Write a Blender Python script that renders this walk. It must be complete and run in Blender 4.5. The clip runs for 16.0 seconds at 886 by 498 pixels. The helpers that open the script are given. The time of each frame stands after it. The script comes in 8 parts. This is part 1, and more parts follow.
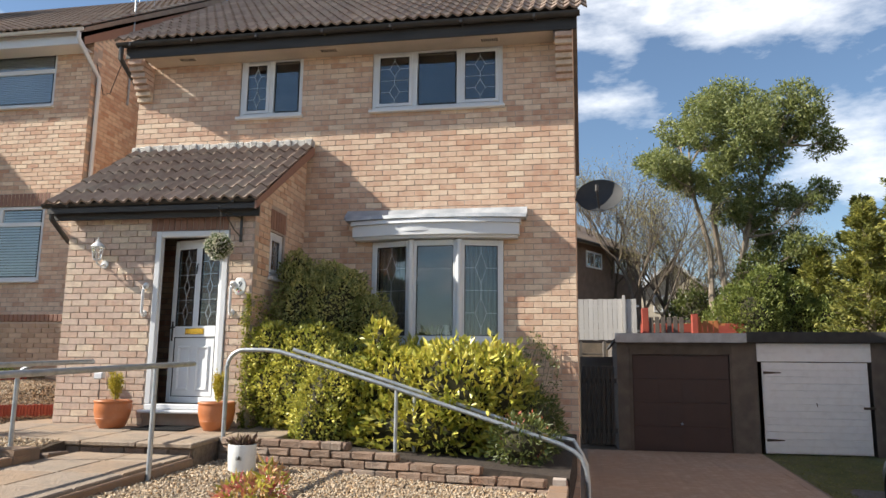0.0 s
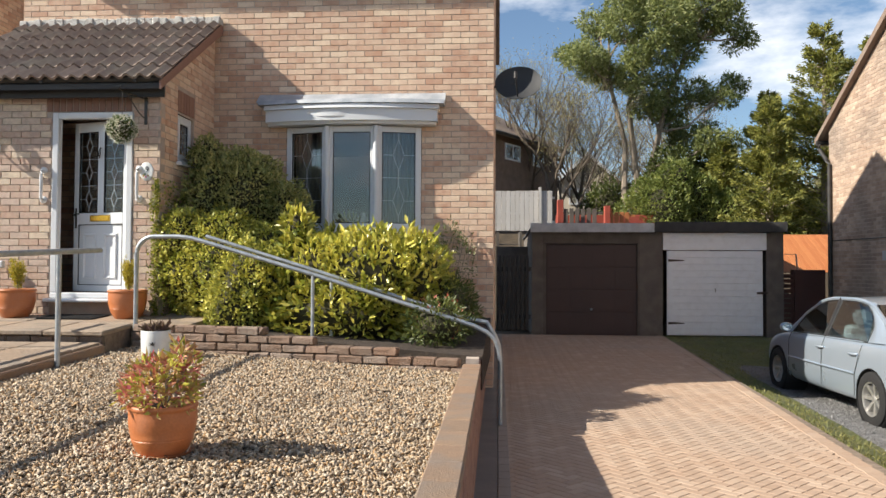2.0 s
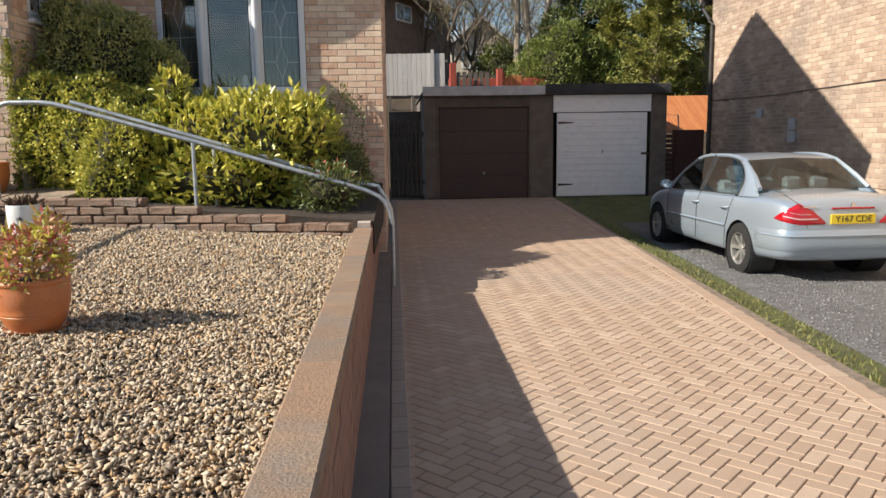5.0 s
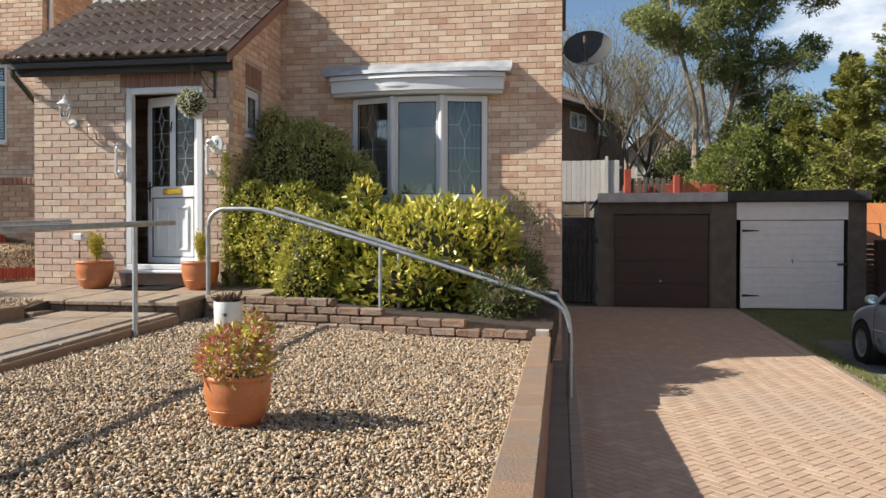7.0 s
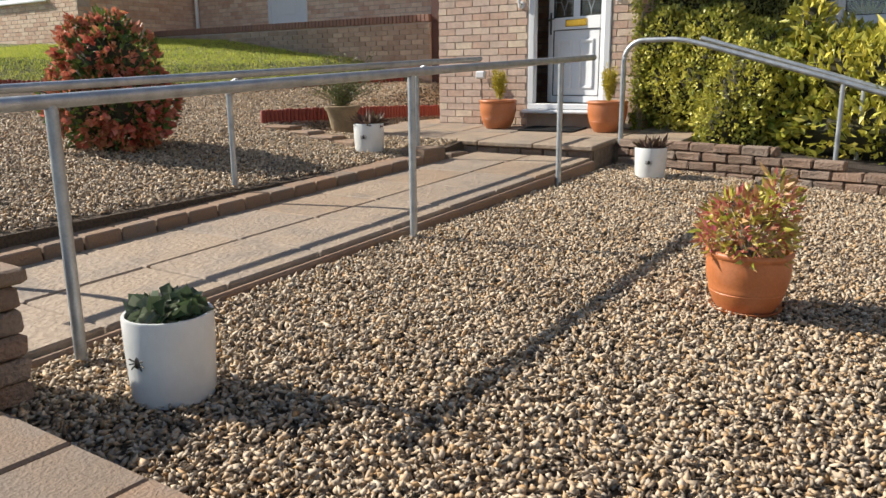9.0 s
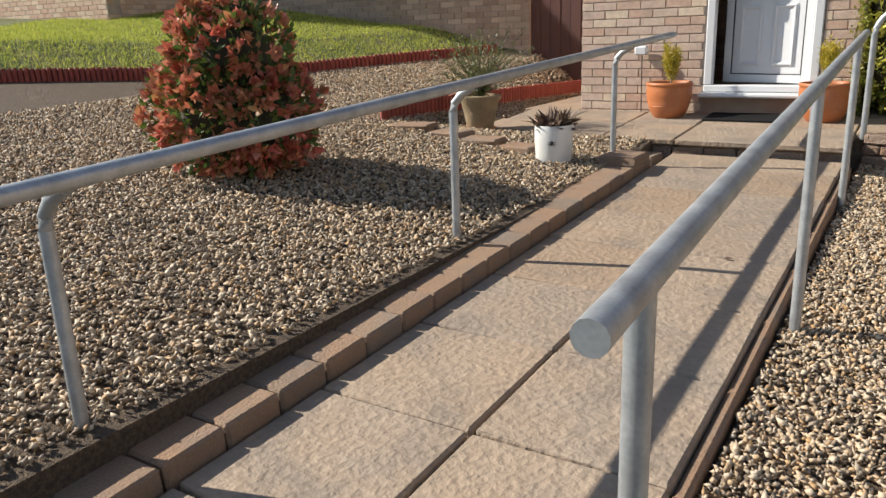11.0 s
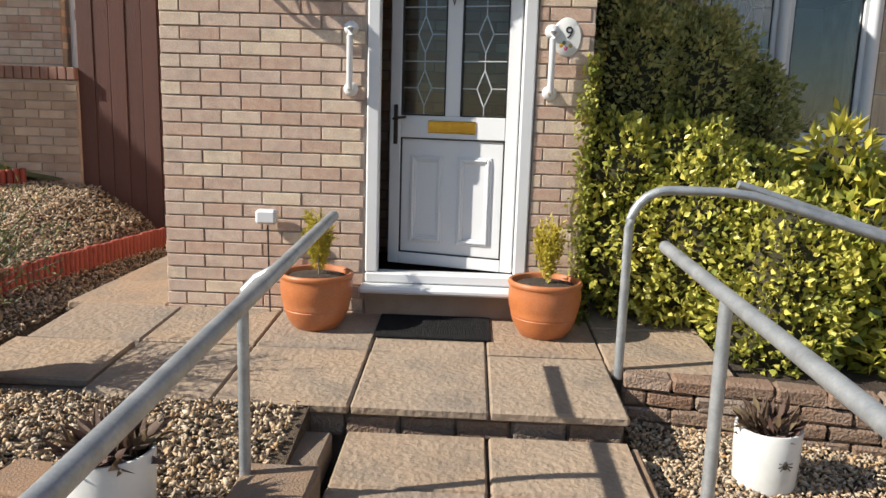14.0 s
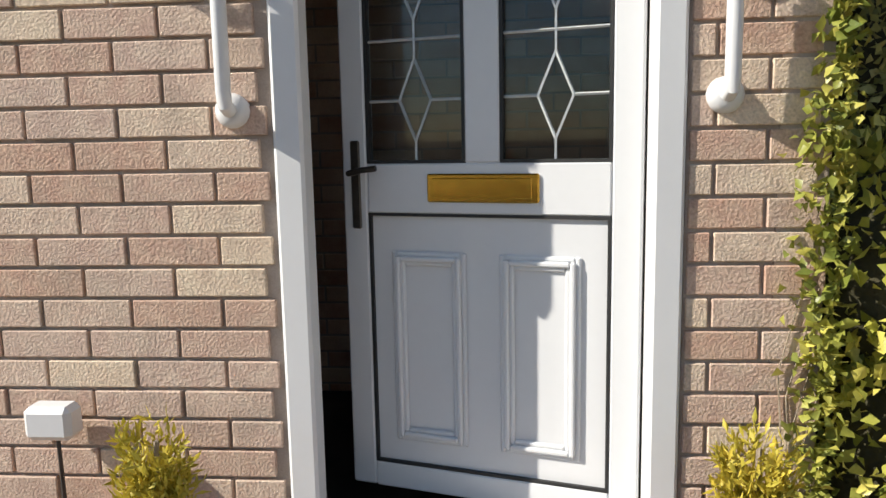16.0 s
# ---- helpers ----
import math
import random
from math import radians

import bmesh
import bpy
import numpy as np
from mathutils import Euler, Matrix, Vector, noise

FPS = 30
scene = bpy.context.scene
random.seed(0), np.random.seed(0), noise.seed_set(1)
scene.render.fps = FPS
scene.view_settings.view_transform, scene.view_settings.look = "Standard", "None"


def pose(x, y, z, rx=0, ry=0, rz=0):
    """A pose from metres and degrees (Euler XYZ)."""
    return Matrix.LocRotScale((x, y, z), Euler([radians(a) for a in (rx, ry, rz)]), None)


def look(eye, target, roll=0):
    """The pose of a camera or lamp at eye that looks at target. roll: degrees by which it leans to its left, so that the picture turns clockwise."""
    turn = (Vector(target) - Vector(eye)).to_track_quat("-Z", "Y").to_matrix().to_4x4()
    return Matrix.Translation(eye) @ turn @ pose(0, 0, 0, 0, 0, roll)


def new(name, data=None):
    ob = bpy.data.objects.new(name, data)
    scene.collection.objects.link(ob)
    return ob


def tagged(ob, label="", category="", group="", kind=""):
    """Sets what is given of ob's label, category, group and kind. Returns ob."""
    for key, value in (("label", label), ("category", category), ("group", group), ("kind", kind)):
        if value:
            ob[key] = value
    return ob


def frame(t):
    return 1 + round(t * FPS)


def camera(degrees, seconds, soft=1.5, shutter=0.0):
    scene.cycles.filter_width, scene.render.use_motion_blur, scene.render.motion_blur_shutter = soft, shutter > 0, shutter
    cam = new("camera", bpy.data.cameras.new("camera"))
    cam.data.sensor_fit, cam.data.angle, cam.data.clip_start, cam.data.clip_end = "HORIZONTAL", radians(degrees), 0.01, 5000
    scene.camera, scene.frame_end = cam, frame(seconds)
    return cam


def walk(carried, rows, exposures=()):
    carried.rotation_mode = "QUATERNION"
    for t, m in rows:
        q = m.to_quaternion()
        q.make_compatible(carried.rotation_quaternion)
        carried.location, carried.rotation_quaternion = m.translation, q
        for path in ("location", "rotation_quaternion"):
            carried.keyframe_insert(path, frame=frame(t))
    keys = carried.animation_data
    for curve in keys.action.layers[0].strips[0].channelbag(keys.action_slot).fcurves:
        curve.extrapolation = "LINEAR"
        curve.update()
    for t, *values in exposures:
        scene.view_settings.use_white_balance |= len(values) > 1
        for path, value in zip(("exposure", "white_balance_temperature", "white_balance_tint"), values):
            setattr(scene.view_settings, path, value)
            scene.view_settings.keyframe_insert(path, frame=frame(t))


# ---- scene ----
cam = camera(60.8, 16.0)

PATH = [
    (0, (6.061, -8.051, 0.659), (5.708, -6.111, 0.991), 0.7),
    (0.5, (6.063, -8.055, 0.644), (5.728, -6.107, 0.946), 0.8),
    (1, (6.077, -8.044, 0.632), (5.779, -6.082, 0.879), 0.9),
    (1.5, (6.074, -8.029, 0.621), (5.842, -6.049, 0.783), 0.7),
    (2, (6.088, -8.017, 0.587), (5.943, -6.023, 0.641), 0.3),
    (2.5, (6.108, -7.988, 0.552), (6.057, -5.991, 0.475), -0.3),
    (3, (6.118, -7.978, 0.524), (6.148, -5.989, 0.315), -0.9),
    (3.2, (6.139, -7.992, 0.516), (6.193, -6.009, 0.259), -1.2),
    (5.3, (6.137, -7.95, 0.545), (6.264, -5.976, 0.251), -0.8),
    (5.5, (6.132, -7.953, 0.551), (6.244, -5.972, 0.295), -0.7),
    (6, (6.128, -7.95, 0.561), (6.163, -5.957, 0.4), -0.4),
    (6.5, (6.117, -7.948, 0.573), (6.036, -5.951, 0.493), -0.2),
    (7, (6.025, -7.917, 0.579), (5.716, -5.941, 0.558), 0.1),
    (7.5, (5.857, -7.911, 0.59), (5.221, -6.017, 0.489), -0.0),
    (8, (5.632, -7.849, 0.57), (4.774, -6.065, 0.286), -0.4),
    (8.5, (5.368, -7.63, 0.56), (4.379, -5.938, 0.161), -0.3),
    (9, (5.012, -7.476, 0.601), (3.931, -5.854, 0.156), -0.5),
    (9.5, (4.54, -7.355, 0.679), (3.403, -5.78, 0.204), -0.6),
    (9.7, (4.344, -7.288, 0.687), (3.194, -5.725, 0.202), -0.7),
    (11.8, (2.202, -6.669, 0.972), (1.474, -4.905, 0.372), -4.1),
    (12, (2.109, -6.511, 0.996), (1.556, -4.683, 0.404), -2.9),
    (12.5, (1.943, -5.999, 1.113), (1.608, -4.098, 0.588), -0.6),
    (13, (1.802, -5.462, 1.16), (1.615, -3.522, 0.712), 0.1),
    (13.5, (1.809, -4.856, 1.197), (1.761, -2.887, 0.851), 1.0),
    (14, (1.736, -4.245, 1.212), (1.673, -2.277, 0.862), 1.8),
    (14.5, (1.748, -3.596, 1.231), (1.713, -1.633, 0.847), 1.1),
    (15, (1.706, -2.957, 1.249), (1.655, -0.995, 0.866), 0.8),
    (15.5, (1.71, -2.302, 1.255), (1.626, -0.335, 0.907), -0.0),
    (16, (1.676, -1.71, 1.259), (1.516, 0.263, 0.975), -1.1),
]
walk(cam, [(t, look(eye, target, roll)) for t, eye, target, roll in PATH],
     [(0, 0.92), (1.5, 0.88), (3.0, 0.80), (5.5, 0.72), (7.5, 0.74), (9.7, 0.66), (12.0, 0.64), (13.5, 0.66), (14.5, 0.66), (16.0, 0.60)])

# ---- world, sun, exposure ----
SUN_DIR = Vector((-0.790, -0.219, 0.574)).normalized()   # towards the sun
world = bpy.data.worlds.new("sky")
scene.world = world
world.use_nodes = True
wn, wl = world.node_tree.nodes, world.node_tree.links
wbg = wn["Background"]
sky = wn.new("ShaderNodeTexSky")
sky.sky_type = "NISHITA"
sky.sun_disc = False
sky.sun_elevation = math.asin(SUN_DIR.z)
sky.sun_rotation = math.atan2(SUN_DIR.x, SUN_DIR.y)
sky.air_density, sky.dust_density, sky.ozone_density = 1.1, 0.3, 3.0
wco = wn.new("ShaderNodeTexCoord")
wmp = wn.new("ShaderNodeMapping")
wmp.inputs["Scale"].default_value = (1.0, 1.0, 2.6)
wmp.inputs["Location"].default_value = (0.35, 0.1, 0.0)
cno = wn.new("ShaderNodeTexNoise")
cno.inputs["Scale"].default_value, cno.inputs["Detail"].default_value, cno.inputs["Roughness"].default_value = 2.6, 9.0, 0.56
crp = wn.new("ShaderNodeValToRGB")
crp.color_ramp.elements[0].position, crp.color_ramp.elements[1].position = 0.535, 0.66
cmx = wn.new("ShaderNodeMixRGB")
cmx.inputs[2].default_value = (9.0, 9.2, 9.6, 1)
wl.new(wco.outputs["Generated"], wmp.inputs["Vector"])
wl.new(wmp.outputs[0], cno.inputs["Vector"])
wl.new(cno.outputs["Fac"], crp.inputs[0])
wl.new(crp.outputs[0], cmx.inputs[0])
wl.new(sky.outputs[0], cmx.inputs[1])
wl.new(cmx.outputs[0], wbg.inputs[0])
wbg.inputs[1].default_value = 0.075
sun_data = bpy.data.lights.new("sun", "SUN")
sun_data.energy, sun_data.angle, sun_data.color = 5.0, radians(0.5), (1.0, 0.935, 0.83)
sun = new("sun", sun_data)
sun.matrix_world = look((0, 0, 30), Vector((0, 0, 30)) - SUN_DIR)


# ---- materials ----
def mat(name, c1, c2=None, rough=0.7, scale=8.0, c3=None, fine=60.0, bump=0.15, metal=0.0, vary=0.0, island=False,
        obj_vary=False, spec=0.5, stretch=(1, 1, 1), hue=0.0, trans=0.0, coat=0.0, dist=0.02, dirt=None, dirt_scale=1.3, dirt_amount=0.5, grain=0.22):
    """Two-scale procedural surface: patches c1-c2, fine grain, optional stains c3 and a change from piece to piece."""
    m = bpy.data.materials.new(name)
    m.use_nodes = True
    n, l = m.node_tree.nodes, m.node_tree.links
    b = n["Principled BSDF"]
    c2 = c2 or tuple(v * 0.8 for v in c1)
    co = n.new("ShaderNodeTexCoord")
    mp = n.new("ShaderNodeMapping")
    mp.inputs["Scale"].default_value = stretch
    geo = n.new("ShaderNodeNewGeometry")
    l.new(geo.outputs["Position"], mp.inputs["Vector"])
    big = n.new("ShaderNodeTexNoise")
    big.inputs["Scale"].default_value, big.inputs["Detail"].default_value = scale, 5.0
    l.new(mp.outputs[0], big.inputs["Vector"])
    sml = n.new("ShaderNodeTexNoise")
    sml.inputs["Scale"].default_value, sml.inputs["Detail"].default_value = fine, 4.0
    l.new(mp.outputs[0], sml.inputs["Vector"])
    rp = n.new("ShaderNodeValToRGB")
    rp.color_ramp.elements[0].position, rp.color_ramp.elements[1].position = 0.35, 0.65
    rp.color_ramp.elements[0].color, rp.color_ramp.elements[1].color = (*c1, 1), (*c2, 1)
    l.new(big.outputs["Fac"], rp.inputs[0])
    out = rp.outputs[0]
    if island or obj_vary:
        r2 = n.new("ShaderNodeValToRGB")
        r2.color_ramp.elements[0].color, r2.color_ramp.elements[1].color = (*c1, 1), (*c2, 1)
        if c3:
            e = r2.color_ramp.elements.new(0.5)
            e.color = (*c3, 1)
        src = geo.outputs["Random Per Island"] if island else n.new("ShaderNodeObjectInfo").outputs["Random"]
        l.new(src, r2.inputs[0])
        mx = n.new("ShaderNodeMixRGB")
        mx.inputs[0].default_value = 0.7
        l.new(out, mx.inputs[1])
        l.new(r2.outputs[0], mx.inputs[2])
        out = mx.outputs[0]
    if dirt:
        dn = n.new("ShaderNodeTexNoise")
        dn.inputs["Scale"].default_value, dn.inputs["Detail"].default_value = dirt_scale, 7.0
        l.new(geo.outputs["Position"], dn.inputs["Vector"])
        dr = n.new("ShaderNodeValToRGB")
        dr.color_ramp.elements[0].position, dr.color_ramp.elements[1].position = 0.48, 0.72
        dr.color_ramp.elements[1].color = (dirt_amount,) * 3 + (1,)
        l.new(dn.outputs["Fac"], dr.inputs[0])
        dm = n.new("ShaderNodeMixRGB")
        dm.inputs[2].default_value = (*dirt, 1)
        l.new(dr.outputs[0], dm.inputs[0])
        l.new(out, dm.inputs[1])
        out = dm.outputs[0]
    hv = n.new("ShaderNodeHueSaturation")
    mr = n.new("ShaderNodeMapRange")
    mr.inputs[3].default_value, mr.inputs[4].default_value = 1 - grain - vary, 1 + grain + vary
    l.new(sml.outputs["Fac"], mr.inputs[0])
    l.new(mr.outputs[0], hv.inputs["Value"])
    l.new(out, hv.inputs["Color"])
    l.new(hv.outputs[0], b.inputs["Base Color"])
    rr = n.new("ShaderNodeMapRange")
    rr.inputs[3].default_value, rr.inputs[4].default_value = max(0.02, rough - 0.08), min(1, rough + 0.08)
    l.new(big.outputs["Fac"], rr.inputs[0])
    l.new(rr.outputs[0], b.inputs["Roughness"])
    b.inputs["Metallic"].default_value = metal
    b.inputs["Specular IOR Level"].default_value = spec
    b.inputs["Coat Weight"].default_value = coat
    b.inputs["Coat Roughness"].default_value = 0.05
    if bump:
        bp = n.new("ShaderNodeBump")
        bp.inputs["Strength"].default_value, bp.inputs["Distance"].default_value = bump, dist
        l.new(sml.outputs["Fac"], bp.inputs["Height"])
        l.new(bp.outputs[0], b.inputs["Normal"])
    return m


def leaf_mat(name, c1, c2, c3=None, rough=0.5, glow=0.25):
    """Leaves: colour from leaf to leaf, with some light through them."""
    m = mat(name, c1, c2, rough=rough, scale=3.0, c3=c3, fine=90, bump=0.1, island=True)
    n, l = m.node_tree.nodes, m.node_tree.links
    b = n["Principled BSDF"]
    col = b.inputs["Base Color"].links[0].from_socket
    tr = n.new("ShaderNodeBsdfTranslucent")
    l.new(col, tr.inputs["Color"])
    ms = n.new("ShaderNodeMixShader")
    ms.inputs[0].default_value = glow
    l.new(b.outputs[0], ms.inputs[1])
    l.new(tr.outputs[0], ms.inputs[2])
    l.new(ms.outputs[0], n["Material Output"].inputs[0])
    return m


def glass_mat(name, tint=(0.9, 0.95, 0.95), ior=1.75, rough=0.0):
    m = bpy.data.materials.new(name)
    m.use_nodes = True
    b = m.node_tree.nodes["Principled BSDF"]
    b.inputs["Base Color"].default_value = (*tint, 1)
    b.inputs["Transmission Weight"].default_value = 1.0
    b.inputs["Roughness"].default_value = rough
    b.inputs["IOR"].default_value = ior
    return m


BRICK = mat("buff brick", (0.48, 0.27, 0.175), (0.76, 0.61, 0.45), 0.85, 10, c3=(0.62, 0.43, 0.31), fine=170, bump=0.5, island=True, dist=0.004, dirt=(0.42, 0.31, 0.25), dirt_scale=0.9, dirt_amount=0.35)
BRICK_P = mat("buff brick piece", (0.48, 0.30, 0.22), (0.70, 0.58, 0.43), 0.88, 22, c3=(0.54, 0.41, 0.34), fine=150, bump=0.8, vary=0.22, obj_vary=True, dist=0.004, dirt=(0.36, 0.28, 0.22), dirt_scale=9.0, dirt_amount=0.55)
BRICK_D = mat("dark brick", (0.22, 0.12, 0.09), (0.30, 0.17, 0.12), 0.85, 10, fine=150, bump=0.4, island=True, dist=0.004)
# stained brick, its colour also darkened to deepen the shade on side walls
BRICK_W = mat("weathered brick with shade tint", (0.30, 0.20, 0.14), (0.56, 0.42, 0.31), 0.9, 8, c3=(0.40, 0.29, 0.21), fine=150, bump=0.6, island=True, dist=0.004, dirt=(0.16, 0.14, 0.12), dirt_scale=0.7, dirt_amount=0.7)
MORTAR = mat("mortar", (0.46, 0.38, 0.32), (0.36, 0.295, 0.245), 0.95, 6, fine=220, bump=0.4, dist=0.004)
UPVC = mat("white plastic", (0.67, 0.68, 0.69), (0.65, 0.66, 0.67), 0.35, 2, fine=40, bump=0.0, grain=0.02)
BLACK_GUT = mat("black plastic", (0.025, 0.023, 0.022), (0.045, 0.04, 0.036), 0.45, 5, fine=70, bump=0.05)
BLACK_FAS = mat("black stained fascia", (0.02, 0.018, 0.017), (0.045, 0.04, 0.036), 0.6, 4, fine=70, bump=0.1, stretch=(0.3, 3, 3))
TILE = mat("brown roof tile", (0.19, 0.135, 0.105), (0.30, 0.225, 0.175), 0.85, 6, c3=(0.20, 0.14, 0.105), fine=120, bump=0.5, island=True, dist=0.006, dirt=(0.28, 0.25, 0.19), dirt_scale=3, dirt_amount=0.5)
TILE_P = mat("brown roof tile piece", (0.19, 0.135, 0.105), (0.32, 0.24, 0.19), 0.85, 6, c3=(0.20, 0.14, 0.105), fine=120, bump=0.5, obj_vary=True, dist=0.006, dirt=(0.28, 0.25, 0.19), dirt_scale=3, dirt_amount=0.5)
LEAD = mat("grey lead flashing", (0.34, 0.37, 0.40), (0.48, 0.50, 0.52), 0.5, 5, fine=50, bump=0.2, metal=0.3, dirt=(0.6, 0.62, 0.63), dirt_scale=5)
SOFFIT = mat("cream soffit", (0.50, 0.42, 0.33), (0.42, 0.35, 0.28), 0.7, 3, fine=50, bump=0.1)
STEEL = mat("galvanised steel", (0.36, 0.39, 0.41), (0.46, 0.48, 0.49), 0.45, 14, fine=120, bump=0.1, metal=0.6, dist=0.003, dirt=(0.25, 0.26, 0.27), dirt_scale=12, dirt_amount=0.6)
TERRA = mat("terracotta", (0.46, 0.155, 0.05), (0.38, 0.12, 0.042), 0.5, 6, fine=90, bump=0.15, dist=0.004, dirt=(0.52, 0.25, 0.13), dirt_scale=6, dirt_amount=0.4)
WHITEPOT = mat("white glazed pot", (0.72, 0.73, 0.71), (0.68, 0.69, 0.67), 0.25, 5, fine=50, bump=0.02, grain=0.05, dirt=(0.5, 0.5, 0.46), dirt_scale=8, dirt_amount=0.3)
SOIL = mat("dark potting soil", (0.035, 0.024, 0.017), (0.07, 0.05, 0.035), 0.95, 20, fine=90, bump=1.0)
SLAB = mat("buff riven slab", (0.28, 0.19, 0.12), (0.27, 0.215, 0.165), 0.8, 3.5, c3=(0.34, 0.26, 0.185), fine=34, bump=0.7, obj_vary=True, dist=0.018, vary=0.06, dirt=(0.17, 0.145, 0.12), dirt_scale=3.2, dirt_amount=0.7)
WALLSTONE = mat("walling stone", (0.19, 0.125, 0.085), (0.29, 0.225, 0.175), 0.85, 14, c3=(0.25, 0.14, 0.085), fine=75, bump=1.0, vary=0.15, obj_vary=True, dist=0.018, dirt=(0.20, 0.165, 0.135), dirt_scale=5, dirt_amount=0.5)
COPING = mat("coping slab", (0.19, 0.14, 0.10), (0.27, 0.18, 0.115), 0.85, 9, c3=(0.28, 0.165, 0.095), fine=110, bump=0.9, obj_vary=True, vary=0.12, dist=0.006, dirt=(0.18, 0.16, 0.14), dirt_scale=5, dirt_amount=0.6)
BLOCK = mat("clay paving block", (0.37, 0.255, 0.175), (0.44, 0.325, 0.235), 0.85, 6, c3=(0.33, 0.23, 0.16), fine=120, bump=0.5, island=True, dist=0.004, dirt=(0.34, 0.27, 0.21), dirt_scale=0.8, dirt_amount=0.5)
BLOCK_P = mat("clay paving block piece", (0.37, 0.255, 0.175), (0.44, 0.325, 0.235), 0.85, 6, c3=(0.33, 0.23, 0.16), fine=120, bump=0.5, obj_vary=True, dist=0.004, dirt=(0.34, 0.27, 0.21), dirt_scale=0.8, dirt_amount=0.5)
SAND = mat("jointing sand", (0.24, 0.185, 0.135), (0.15, 0.115, 0.085), 0.95, 20, fine=200, bump=0.4)
EDGE_CONC = mat("dark weathered concrete", (0.15, 0.13, 0.115), (0.20, 0.175, 0.15), 0.9, 5, fine=90, bump=0.5, dist=0.006, dirt=(0.10, 0.09, 0.08), dirt_scale=2.5)
EDGING = mat("grey kerb block", (0.24, 0.20, 0.165), (0.30, 0.25, 0.205), 0.85, 6, fine=120, bump=0.4, island=True, dist=0.004)
STONES = mat("mixed golden gravel", (0.42, 0.25, 0.105), (0.08, 0.058, 0.042), 0.7, 25, c3=(0.68, 0.58, 0.44), fine=140, bump=0.3, island=True, dist=0.004)
GRAVBED = mat("gravel bed", (0.15, 0.105, 0.065), (0.07, 0.05, 0.035), 0.95, 60, fine=160, bump=1.0)
ASPHALT = mat("worn asphalt", (0.075, 0.074, 0.072), (0.11, 0.108, 0.10), 0.9, 3, fine=160, bump=0.8, dist=0.01, dirt=(0.19, 0.18, 0.165), dirt_scale=1.5, dirt_amount=0.6)
GRASS_G = mat("grass ground", (0.09, 0.105, 0.03), (0.14, 0.15, 0.045), 0.95, 3, fine=120, bump=1.0, dirt=(0.16, 0.13, 0.08), dirt_scale=2)
EARTH = mat("bare earth", (0.08, 0.06, 0.04), (0.12, 0.09, 0.06), 0.95, 4, fine=60, bump=1.0)
GLASS = glass_mat("window glass")
DGLASS = glass_mat("door glass", (0.62, 0.66, 0.66), 1.42)
# the gloom of rooms and openings is put into this near-black colour
DARK = mat("shade-dark interior", (0.05, 0.045, 0.04), (0.03, 0.028, 0.026), 0.9, 3, fine=20, bump=0)
BROWN_DOOR = mat("brown painted steel", (0.050, 0.024, 0.020), (0.058, 0.030, 0.025), 0.5, 2, fine=60, bump=0.05)
WHITE_DOOR = mat("white painted boards", (0.86, 0.88, 0.90), (0.83, 0.85, 0.88), 0.5, 4, fine=60, bump=0.05, dirt=(0.55, 0.54, 0.52), dirt_scale=7, dirt_amount=0.2, grain=0.03)
CONC = mat("dark rendered block", (0.13, 0.11, 0.095), (0.18, 0.155, 0.13), 0.9, 4, fine=60, bump=0.5, dirt=(0.09, 0.08, 0.07), dirt_scale=3)
FELT = mat("roofing felt", (0.04, 0.04, 0.042), (0.06, 0.06, 0.06), 0.9, 5, fine=90, bump=0.3)
BROWN_FENCE = mat("dark brown fence board", (0.075, 0.03, 0.022), (0.11, 0.045, 0.032), 0.75, 3, fine=60, bump=0.3, stretch=(4, 4, 0.4), obj_vary=True)
REDWOOD = mat("red stained log edging", (0.22, 0.035, 0.02), (0.30, 0.06, 0.035), 0.7, 6, fine=70, bump=0.3, obj_vary=True)
ORANGEWOOD = mat("orange stained timber", (0.40, 0.13, 0.04), (0.48, 0.18, 0.06), 0.7, 4, fine=60, bump=0.3, obj_vary=True)


